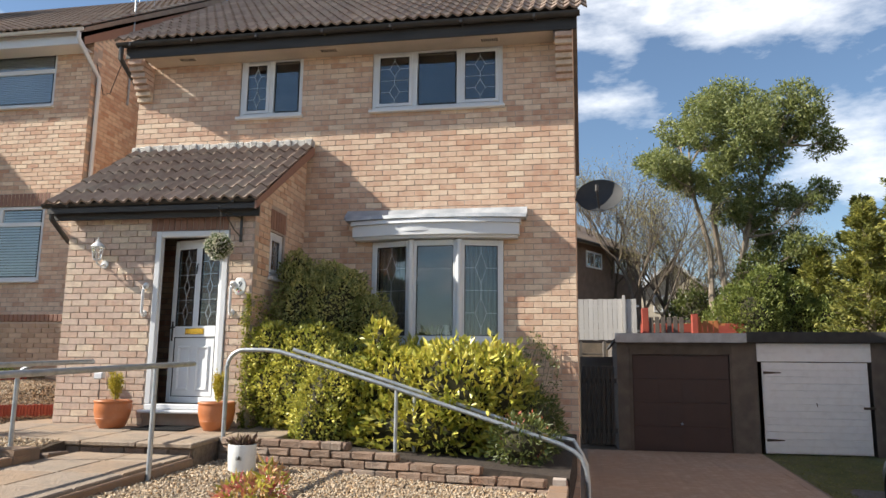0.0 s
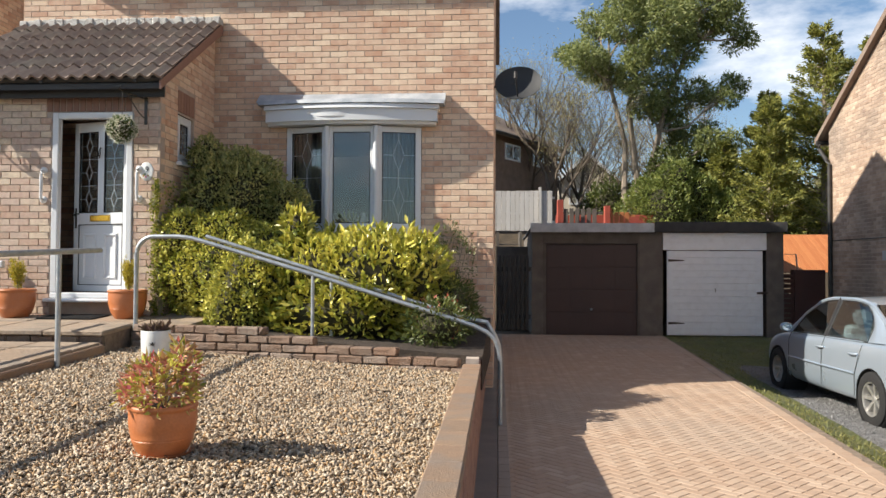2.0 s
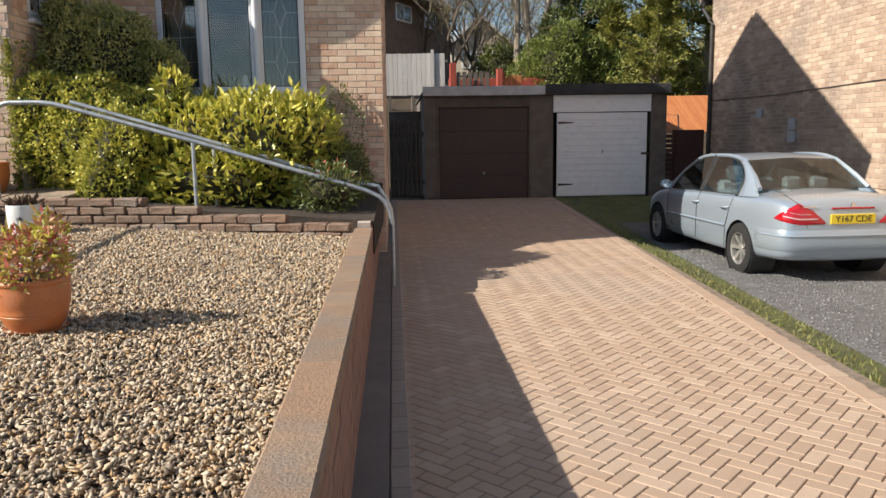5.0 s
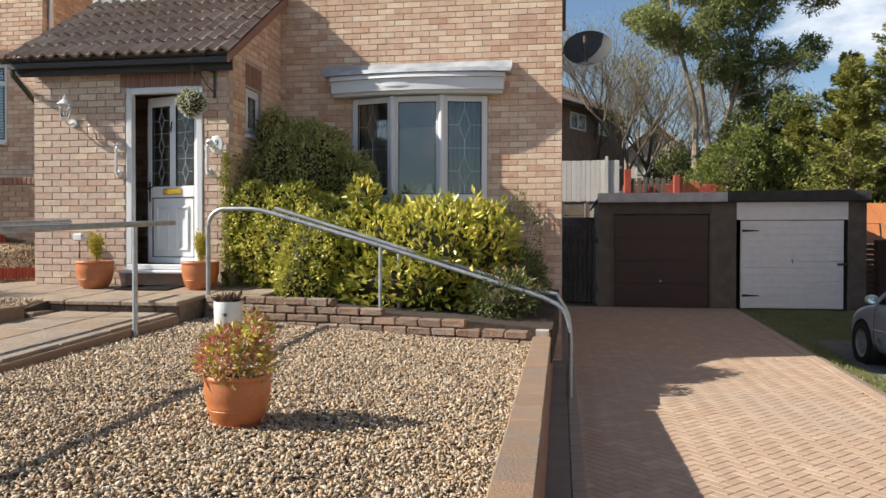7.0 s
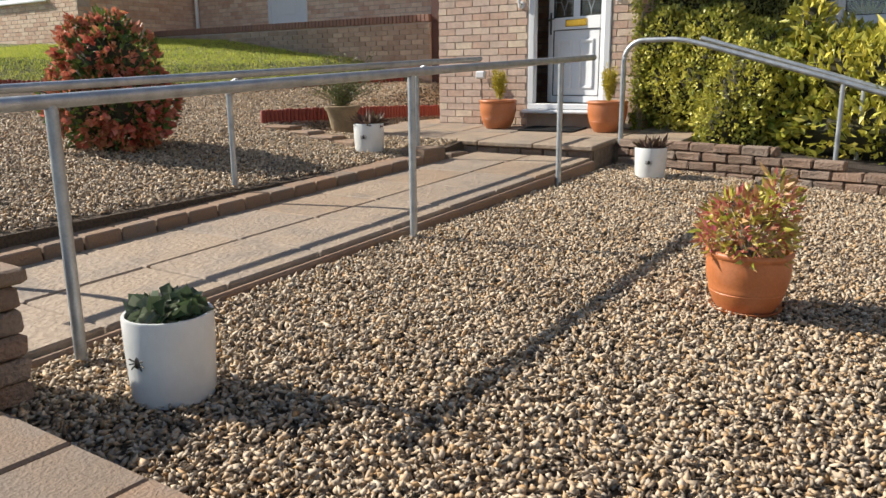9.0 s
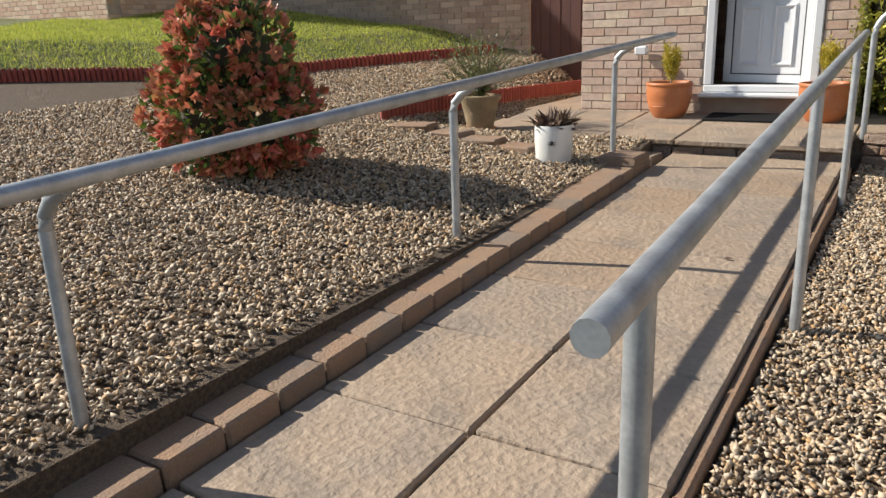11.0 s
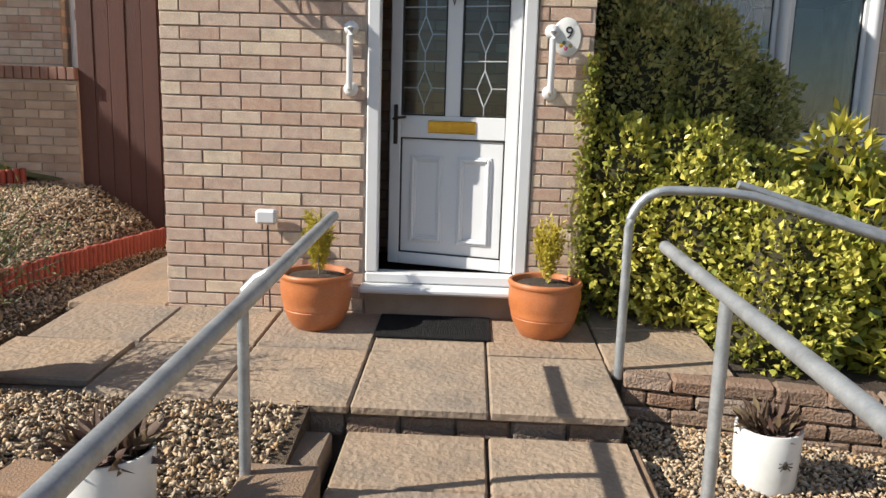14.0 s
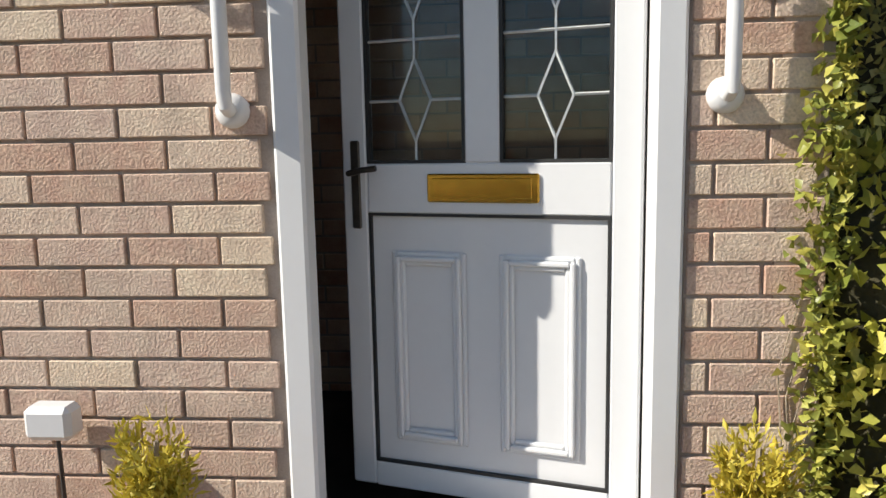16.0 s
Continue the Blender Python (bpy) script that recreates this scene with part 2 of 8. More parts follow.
# ---- mesh building ----
class MB:
    """Collects vertices and faces of one mesh."""

    def __init__(self):
        self.v, self.f = [], []

    def add(self, verts, faces, m=None):
        k = len(self.v)
        self.v += [tuple(m @ Vector(p)) for p in verts] if m is not None else [tuple(p) for p in verts]
        self.f += [tuple(i + k for i in f) for f in faces]
        return self

    def box(self, x0, y0, z0, x1, y1, z1, bev=0.0, m=None):
        if bev <= 0:
            v = [(x, y, z) for z in (z0, z1) for y in (y0, y1) for x in (x0, x1)]
            return self.add(v, [(0, 2, 3, 1), (4, 5, 7, 6), (0, 1, 5, 4), (2, 6, 7, 3), (0, 4, 6, 2), (1, 3, 7, 5)], m)
        b = min(bev, (x1 - x0) / 2.1, (y1 - y0) / 2.1, (z1 - z0) / 2.1)
        bm = bmesh.new()
        lo, hi = (x0, y0, z0), (x1, y1, z1)
        pts = []
        for sx in (0, 1):
            for sy in (0, 1):
                for sz in (0, 1):
                    c = [(lo, hi)[s][i] for i, s in enumerate((sx, sy, sz))]
                    s = [1 if q == 0 else -1 for q in (sx, sy, sz)]
                    pts.append([(c[0], c[1] + s[1] * b, c[2] + s[2] * b), (c[0] + s[0] * b, c[1], c[2] + s[2] * b), (c[0] + s[0] * b, c[1] + s[1] * b, c[2])])
        bm.free()
        v = [p for c in pts for p in c]
        ix = lambda sx, sy, sz, a: (sx * 4 + sy * 2 + sz) * 3 + a
        f = []
        for a in range(3):
            o1, o2 = [(1, 2), (0, 2), (0, 1)][a]
            for s in (0, 1):
                ring = []
                for p, q in ((0, 0), (1, 0), (1, 1), (0, 1)):
                    t = [0, 0, 0]
                    t[a], t[o1], t[o2] = s, p, q
                    ring.append(ix(*t, a))
                flip = (s == 1) != (a == 1)
                f.append(tuple(ring) if flip else tuple(reversed(ring)))
        for a in range(3):
            o1, o2 = [(1, 2), (0, 2), (0, 1)][a]
            for p in (0, 1):
                for q in (0, 1):
                    t0, t1 = [0, 0, 0], [0, 0, 0]
                    t0[o1] = t1[o1] = p
                    t0[o2] = t1[o2] = q
                    t1[a] = 1
                    quad = (ix(*t0, o1), ix(*t1, o1), ix(*t1, o2), ix(*t0, o2))
                    flip = (p == q) != (a == 1)
                    f.append(quad if flip else tuple(reversed(quad)))
        for sx in (0, 1):
            for sy in (0, 1):
                for sz in (0, 1):
                    tri = (ix(sx, sy, sz, 0), ix(sx, sy, sz, 1), ix(sx, sy, sz, 2))
                    f.append(tri if (sx + sy + sz) % 2 else tuple(reversed(tri)))
        return self.add(v, f, m)

    def tube(self, path, r, n=10, caps=True, taper=None):
        path = [Vector(p) for p in path]
        rings = []
        up = Vector((0.13, 0.21, 1)).normalized()
        for i, p in enumerate(path):
            d = (path[min(i + 1, len(path) - 1)] - path[max(i - 1, 0)]).normalized()
            a = d.cross(up)
            if a.length < 1e-3:
                a = d.cross(Vector((1, 0, 0)))
            a.normalize()
            b = d.cross(a)
            rr = taper[i] if taper else r
            rings.append([p + (a * math.cos(2 * math.pi * k / n) + b * math.sin(2 * math.pi * k / n)) * rr for k in range(n)])
        v = [tuple(q) for ring in rings for q in ring]
        f = [(i * n + k, i * n + (k + 1) % n, (i + 1) * n + (k + 1) % n, (i + 1) * n + k) for i in range(len(path) - 1) for k in range(n)]
        if caps:
            f += [tuple(reversed(range(n))), tuple((len(path) - 1) * n + k for k in range(n))]
        return self.add(v, f)

    def lathe(self, prof, n=28, m=None):
        v = [(r * math.cos(2 * math.pi * k / n), r * math.sin(2 * math.pi * k / n), z) for r, z in prof for k in range(n)]
        f = [(i * n + k, i * n + (k + 1) % n, (i + 1) * n + (k + 1) % n, (i + 1) * n + k) for i in range(len(prof) - 1) for k in range(n)]
        f += [tuple(reversed(range(n))), tuple((len(prof) - 1) * n + k for k in range(n))]
        return self.add(v, f, m)

    def prism(self, poly, y0, y1, m=None):
        """A polygon in x, z pushed from y0 to y1."""
        n = len(poly)
        v = [(x, y0, z) for x, z in poly] + [(x, y1, z) for x, z in poly]
        f = [tuple(range(n)), tuple(reversed(range(n, 2 * n)))] + [(k, k + n, (k + 1) % n + n, (k + 1) % n) for k in range(n)]
        return self.add(v, f, m)

    def mesh(self, name, smooth=False):
        me = bpy.data.meshes.new(name)
        me.from_pydata(self.v, [], self.f)
        if smooth:
            me.polygons.foreach_set("use_smooth", [True] * len(me.polygons))
            me.set_sharp_from_angle(angle=radians(40))
        return me


def part(name, mb, material, parent=None, label="", smooth=False, at=None, mesh=None):
    me = mesh or mb.mesh(name, smooth)
    if material and not me.materials:
        me.materials.append(material)
    ob = new(name, me)
    if parent:
        ob.parent = parent
    if at is not None:
        ob.matrix_basis = at
    if label:
        tagged(ob, label)
    return ob


def thing(name, label, category, group="", kind="", at=None):
    ob = new(name)
    ob.empty_display_size = 0.1
    if at is not None:
        ob.matrix_basis = at
    return tagged(ob, label, category, group, kind)


def big_mesh(name, verts, faces, material, parent=None, smooth=False):
    """A mesh from number arrays: verts (n, 3), faces (k, 3 or 4)."""
    verts, faces = np.asarray(verts, np.float32), np.asarray(faces, np.int32)
    me = bpy.data.meshes.new(name)
    me.vertices.add(len(verts))
    me.vertices.foreach_set("co", verts.ravel())
    s = faces.shape[1]
    me.loops.add(faces.size)
    me.loops.foreach_set("vertex_index", faces.ravel())
    me.polygons.add(len(faces))
    me.polygons.foreach_set("loop_start", np.arange(len(faces), dtype=np.int32) * s)
    me.update(calc_edges=True)
    if smooth:
        me.polygons.foreach_set("use_smooth", [True] * len(faces))
    me.materials.append(material)
    ob = new(name, me)
    if parent:
        ob.parent = parent
    return ob


def struct(ob, label, category):
    return tagged(ob, label, category, kind="structure")


def wall_frame(o, yaw):
    """Local x along the wall, local y into the wall, z up."""
    return pose(*o, 0, 0, yaw)


def wall_core(mb, m, length, height, thick, holes, y0=0.006):
    """Solid wall with rectangular openings (u0, v0, u1, v1) cut through."""
    us = sorted({0.0, length, *(h[i] for h in holes for i in (0, 2))})
    vs = sorted({0.0, height, *(h[i] for h in holes for i in (1, 3))})
    for a, b in zip(us, us[1:]):
        run = None
        for c, d in zip(vs, vs[1:]):
            cu, cv = (a + b) / 2, (c + d) / 2
            if any(h[0] < cu < h[2] and h[1] < cv < h[3] for h in holes):
                if run:
                    mb.box(a, y0, run[0], b, thick, run[1], 0, m)
                run = None
            else:
                run = (run[0], d) if run else (c, d)
        if run:
            mb.box(a, y0, run[0], b, thick, run[1], 0, m)


def brick_spans(length, height, holes, top=None, course=0.075, pitch=0.225, joint=0.009, phase=0):
    """Bricks of a stretcher-bond wall as (u0, u1, v0, v1), cut round the openings."""
    out = []
    for row in range(int(height / course + 1e-6)):
        v0 = row * course + joint / 2
        v1 = v0 + course - joint
        u = -(pitch / 2 if (row + phase) % 2 else 0)
        while u < length:
            spans = [(max(u + joint / 2, 0), min(u + pitch - joint / 2, length))]
            for h in holes:
                if v1 > h[1] + 0.01 and v0 < h[3] - 0.01:
                    spans = [s for a, b in spans for s in ((a, min(b, h[0])), (max(a, h[2]), b)) if s[1] > s[0]]
            for a, b in spans:
                if b - a > 0.03 and (top is None or v1 < top((a + b) / 2)):
                    out.append((a, b, v0, v1))
            u += pitch
    return out


def brick_wall(mb, m, length, height, holes, top=None, depth=0.014, phase=0):
    rng = random.Random(int(length * 100 + height))
    for a, b, c, d in brick_spans(length, height, holes, top, phase=phase):
        j = rng.uniform(-0.002, 0.002)
        ch = 0.003
        v = [(a, depth, c), (b, depth, c), (b, depth, d), (a, depth, d), (a, j + ch, c), (b, j + ch, c), (b, j + ch, d), (a, j + ch, d),
             (a + ch, j, c + ch), (b - ch, j, c + ch), (b - ch, j, d - ch), (a + ch, j, d - ch)]
        f = [(8, 9, 10, 11), (4, 5, 9, 8), (5, 6, 10, 9), (6, 7, 11, 10), (7, 4, 8, 11), (0, 1, 5, 4), (1, 2, 6, 5), (2, 3, 7, 6), (3, 0, 4, 7)]
        mb.add(v, f, m)


# ---- ground ----
def z_drive(x, y):
    return -0.90


def z_right(x, y):
    return -0.20 - 0.035 * (x - 2.7) - 0.03 * (-1 - y)


def z_left(x, y):
    z = -0.10 + 0.09 * (1.0 - max(x, -6)) + 0.02 * (y + 4)
    z += 0.10 * max(0.0, min(y, 2.6) + 0.5) * min(1.0, max(0.0, (-x - 0.95) / 0.5))
    # falls to the slabs beside the porch
    k = min(1.0, max(0.0, (x + 1.05) / 0.40)) * min(1.0, max(0.0, (y + 1.75) / 0.5))
    return z * (1 - k) + 0.015 * k


def z_lawn(x, y):
    d = y - (-0.9 + 1.40 * (x + 4.2))
    return z_left(x, y) + 0.04 + 0.20 * min(1.0, max(0.0, d / 1.4)) + 0.05 * max(0.0, -x - 4)


def z_ramp(y):
    return -0.10 - 0.045 * (-1.27 - y)


def sheet(name, x0, x1, y0, y1, fz, nx, ny, material, label, category, thick=0.25):
    mb = MB()
    v, f = [], []
    for j in range(ny + 1):
        for i in range(nx + 1):
            x, y = x0 + (x1 - x0) * i / nx, y0 + (y1 - y0) * j / ny
            v.append((x, y, fz(x, y)))
    f = [(j * (nx + 1) + i, j * (nx + 1) + i + 1, (j + 1) * (nx + 1) + i + 1, (j + 1) * (nx + 1) + i) for j in range(ny) for i in range(nx)]
    mb.add(v, f)
    k = len(v)
    ring = [i for i in range(nx + 1)] + [j * (nx + 1) + nx for j in range(1, ny + 1)] + [ny * (nx + 1) + i for i in range(nx - 1, -1, -1)] + [j * (nx + 1) for j in range(ny - 1, 0, -1)]
    mb.v += [(mb.v[r][0], mb.v[r][1], mb.v[r][2] - thick) for r in ring]
    n = len(ring)
    mb.f += [(ring[(i + 1) % n], ring[i], k + i, k + (i + 1) % n) for i in range(n)]
    return struct(part(name, mb, material), label, category)


def z_ground(x, y):
    """The lie of the land: level by the drive, a rise up the street and a wooded bank behind the garages."""
    z = -1.02 if x < 9 else -1.4
    if x < 5.7:
        z += 0.13 * min(5.7 - x, 9.0)
    if y > 16:
        z += 0.10 * min(y - 16, 60)
    if x < 6 and y > -6.5:
        z = min(z, -0.75) if x > -8 and y < 12 else z
    return z


mbg = MB()
gx = [-900, -300, -100, -40, -20, -12, -8, -6, -4, -2, 0, 2, 4, 5.7, 6.2, 8, 10, 12, 16, 20, 30, 50, 100, 300, 900]
gy = [-900, -300, -100, -40, -20, -14, -10, -8, -6.9, -6.5, -4, 0, 4, 8, 12, 16, 20, 26, 34, 50, 76, 120, 300, 900]
mbg.add([(x, y, z_ground(x, y)) for y in gy for x in gx],
        [(j * len(gx) + i, j * len(gx) + i + 1, (j + 1) * len(gx) + i + 1, (j + 1) * len(gx) + i) for j in range(len(gy) - 1) for i in range(len(gx) - 1)])
struct(part("ground", mbg, EARTH), "bare earth and rough ground running to the horizon", "ground")
sheet("pavement", -14, 14, -9.2, -6.82, lambda x, y: -0.9 + 0.13 * max(0, 5.7 - x), 28, 3, ASPHALT, "worn asphalt footway along the front wall", "pavement", 0.12)
sheet("road", -40, 40, -16, -9.2, lambda x, y: -1.0 + 0.13 * max(0, min(5.7 - x, 9)), 40, 3, ASPHALT, "asphalt road in front of the houses", "road", 0.02)
sheet("gravel_bed_right", 2.49, 5.80, -6.58, -0.75, lambda x, y: z_right(x, y) - 0.022, 8, 10, GRAVBED, "bed of golden gravel beside the ramp", "ground", 0.3)
sheet("gravel_bed_left", -6.5, 1.10, -6.6, 2.3, lambda x, y: min(z_left(x, y) - 0.022, -0.07 if (x > -0.62 and y > -1.2) else 9), 72, 60, GRAVBED, "bed of golden gravel rising to the lawn", "ground", 0.4)

# ---- main house ----
WY = 1.556
house = thing("house", "two-storey buff brick semi-detached house with white windows", "house", kind="structure")
HX0, HX1, HZ0, HZ1 = -0.246, 6.03, -0.95, 5.15
mw = wall_frame((HX0, WY, HZ0), 0)
W_UL, W_UR, W_BAY = (1.335, 4.25, 2.27, 5.125), (3.29, 4.25, 5.10, 5.12), (3.36, 1.09, 5.11, 2.40)
holes = [(w[0] - HX0, w[1] - HZ0, w[2] - HX0, w[3] - HZ0) for w in (W_UL, W_UR, W_BAY)]
core = MB()
wall_core(core, mw, HX1 - HX0, HZ1 - HZ0, 0.26, holes)
# side and back walls
core.box(HX1 - 0.26, WY + 0.26, HZ0, HX1 - 0.006, 8.6, HZ1)
core.box(HX0 + 0.006, WY + 0.26, HZ0, HX0 + 0.26, 8.6, HZ1)
for gx0 in (HX0 + 0.006, HX1 - 0.26):
    core.prism([(WY, HZ1), (8.6, HZ1), (5.08, 7.6)], -gx0 - 0.254, -gx0, Matrix.Rotation(radians(90), 4, "Z"))
core.box(HX0, 8.6, HZ0, HX1, 8.86, HZ1)
wall_front = part("wall_front", core, MORTAR, house)
mb = MB()
brick_wall(mb, mw, HX1 - HX0, HZ1 - HZ0, holes)
part("brickwork", mb, BRICK, wall_front)
# right-hand side brick face
mb = MB()
brick_wall(mb, wall_frame((HX1, WY + 0.012, HZ0), 90), 7.0, 7.2, [], top=lambda u: 6.2 + 0.66 * min(u, 7.0 - u))
brick_wall(mb, wall_frame((HX0, WY + 7.0, HZ0), -90), 7.0, 7.2, [], top=lambda u: 6.2 + 0.66 * min(u, 7.0 - u))
part("brickwork", mb, BRICK, wall_front)
# floors and a partition behind the windows, near-black to stand in for unlit rooms
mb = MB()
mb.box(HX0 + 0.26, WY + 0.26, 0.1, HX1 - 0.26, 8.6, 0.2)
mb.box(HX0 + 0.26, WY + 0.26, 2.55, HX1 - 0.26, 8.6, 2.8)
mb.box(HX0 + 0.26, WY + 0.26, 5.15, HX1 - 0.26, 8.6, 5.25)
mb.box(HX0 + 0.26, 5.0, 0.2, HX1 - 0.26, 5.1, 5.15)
part("dark_inner_floors", mb, DARK, house)


def roof_tiles_profile(mb, m, w, l, t=0.028, n=10):
    """One double-roll tile: width along x, length down -y, seen from +z."""
    prof = []
    for i in range(n + 1):
        u = i / n
        h = 0.045 * max(0.0, math.sin(2 * math.pi * (u * 2) - math.pi / 2) * 0.5 + 0.5) ** 1.3
        prof.append((u * w, h))
    v = [(x, 0, h + 0.004) for x, h in prof] + [(x, -l, h + 0.022) for x, h in prof] + [(x, -l, h - t + 0.022) for x, h in prof]
    k = n + 1
    f = [(i + k, i + 1 + k, i + 1, i) for i in range(n)] + [(i + 2 * k, i + 1 + 2 * k, i + 1 + k, i + k) for i in range(n)]
    f += [(0, 2 * k, k), (n, n + k, n + 2 * k)]
    mb.add(v, f, m)


# main roof: eaves at y 1.13, ridge at y 5.1
EY, EZ, PITCH = 1.12, 5.30, 35.0
RIDGE_Y = 5.1
slope_len = (RIDGE_Y - EY) / math.cos(radians(PITCH))
roof = part("roof", MB().prism([(EY + 0.02, EZ - 0.06), (EY + 0.02, EZ - 0.02), (RIDGE_Y, EZ - 0.02 + (RIDGE_Y - EY) * math.tan(radians(PITCH))), (2 * RIDGE_Y - EY, EZ - 0.02), (2 * RIDGE_Y - EY, EZ - 0.06), (RIDGE_Y, EZ - 0.14 + (RIDGE_Y - EY) * math.tan(radians(PITCH)))],
            -HX1 - 0.08, -HX0 + 0.12, Matrix.Rotation(radians(90), 4, "Z")), TILE, house)
mb = MB()
TW, TL = 0.30, 0.32
for r in range(int(slope_len / TL)):
    for c in range(int((HX1 - HX0 + 0.24) / TW) + 1):
        m = pose(HX0 - 0.13 + c * TW, EY - 0.04, EZ, 0, 0, 0) @ Matrix.Rotation(radians(PITCH), 4, "X") @ pose(random.uniform(-.003, .003), (r + 1) * TL, 0.01 + random.uniform(0, .004))
        roof_tiles_profile(mb, m, TW - 0.004, TL + 0.03, n=8)
part("tiles", mb, TILE, roof)
# verge, fascia, soffit and gutter
mb = MB()
mb.box(HX0 - 0.02, EY + 0.06, EZ - 0.22, HX1 + 0.06, EY + 0.085, EZ - 0.01, 0.004)
part("fascia", mb, BLACK_FAS, house, "black stained timber fascia")
mb = MB().box(HX0 + 0.24, EY + 0.085, EZ - 0.22, HX1 - 0.24, WY, EZ - 0.205)
part("soffit", mb, SOFFIT, house)
for x in (0.62, 2.72, 4.95):
    mb = MB().box(x - 0.13, EY + 0.15, EZ - 0.232, x + 0.13, EY + 0.26, EZ - 0.221, 0.003)
    v = part("soffit_vent", mb, SOFFIT, house)
    for k in range(8):
        # dark slips on the vent face stand in for the shaded slots
        part("slot", MB().box(x - 0.11 + k * 0.028, EY + 0.165, EZ - 0.2335, x - 0.092 + k * 0.028, EY + 0.245, EZ - 0.2305), DARK, v)


def half_gutter(x0, x1, y, z, r=0.058):
    mb = MB()
    n = 8
    pts = [(math.cos(math.pi + math.pi * k / n) * r, math.sin(math.pi + math.pi * k / n) * r) for k in range(n + 1)]
    inner = [(px * 0.93, pz * 0.93) for px, pz in pts]
    loop = pts + list(reversed(inner))
    k = len(loop)
    v = [(x0, y + a, z + b) for a, b in loop] + [(x1, y + a, z + b) for a, b in loop]
    f = [(i, (i + 1) % k, (i + 1) % k + k, i + k) for i in range(k)]
    f += [tuple(range(n + 1)), tuple(k + i for i in reversed(range(n + 1)))]
    mb.add(v, f)
    return mb


g = part("gutter", half_gutter(HX0 - 0.12, HX1 + 0.1, EY + 0.0, EZ - 0.02), BLACK_GUT, house, "black half-round gutter", True)
for x in [HX0 + 0.1 + 0.95 * k for k in range(7)]:
    part("bracket", MB().box(x - 0.02, EY - 0.064, EZ - 0.085, x + 0.02, EY + 0.06, EZ - 0.018, 0.008), BLACK_GUT, g)
part("downpipe", MB().tube([(HX0 - 0.06, EY, EZ - 0.06), (HX0 - 0.06, EY, EZ - 0.24), (HX0 - 0.06, WY + 0.2, EZ - 0.6), (HX0 - 0.06, WY + 0.2, 2.0)], 0.034), BLACK_GUT, house, "", True)
part("verge_board", MB().prism([(EY + 0.05, EZ - 0.22), (EY + 0.05, EZ - 0.02), (RIDGE_Y, EZ - 0.02 + (RIDGE_Y - EY) * math.tan(radians(PITCH))), (RIDGE_Y, EZ - 0.26 + (RIDGE_Y - EY) * math.tan(radians(PITCH)))],
     -HX1 - 0.05, -HX1 - 0.022, Matrix.Rotation(radians(90), 4, "Z")), BLACK_FAS, house)
# stepped brick corbels under the eaves
for x0, x1 in ((HX0, HX0 + 0.225), (HX1 - 0.225, HX1)):
    corb = new("corbel")
    corb.parent = house
    for k in range(7):
        d = 0.36 * (k + 1) / 7
        mb = MB().box(x0 + 0.002, WY - d, 4.55 + k * 0.075, x1 - 0.002, WY - 0.002, 4.55 + k * 0.075 + 0.066, 0.004)
        part("brick", mb, BRICK_P, corb)


def leading(mb, x0, x1, z0, z1, y, r=0.0035):
    """Leaded lattice: a hexagon and a diamond chain with cross bars."""
    w, h = x1 - x0, z1 - z0
    xm = (x0 + x1) / 2
    n = max(2, round(h / (w * 1.25)))
    for k in range(n):
        a, b = z0 + h * k / n, z0 + h * (k + 1) / n
        zm = (a + b) / 2
        d = w * 0.17
        q = (b - a) * 0.34
        for p0, p1 in (((xm, zm - q), (xm - d, zm)), ((xm - d, zm), (xm, zm + q)), ((xm, zm + q), (xm + d, zm)), ((xm + d, zm), (xm, zm - q)),
                       ((x0, zm), (xm - d, zm)), ((xm + d, zm), (x1, zm)), ((xm, zm + q), (xm, b)), ((xm, a), (xm, zm - q))):
            mb.tube([(p0[0], y, p0[1]), (p1[0], y, p1[1])], r, 4, False)
        if k:
            mb.tube([(x0, y, a), (x1, y, a)], r, 4, False)


LEADING = mat("lead came", (0.62, 0.64, 0.65), (0.5, 0.52, 0.53), 0.45, 5, bump=0, metal=0.3)
GASKET = mat("black gasket", (0.015, 0.015, 0.015), (0.02, 0.02, 0.02), 0.6, 5, bump=0)


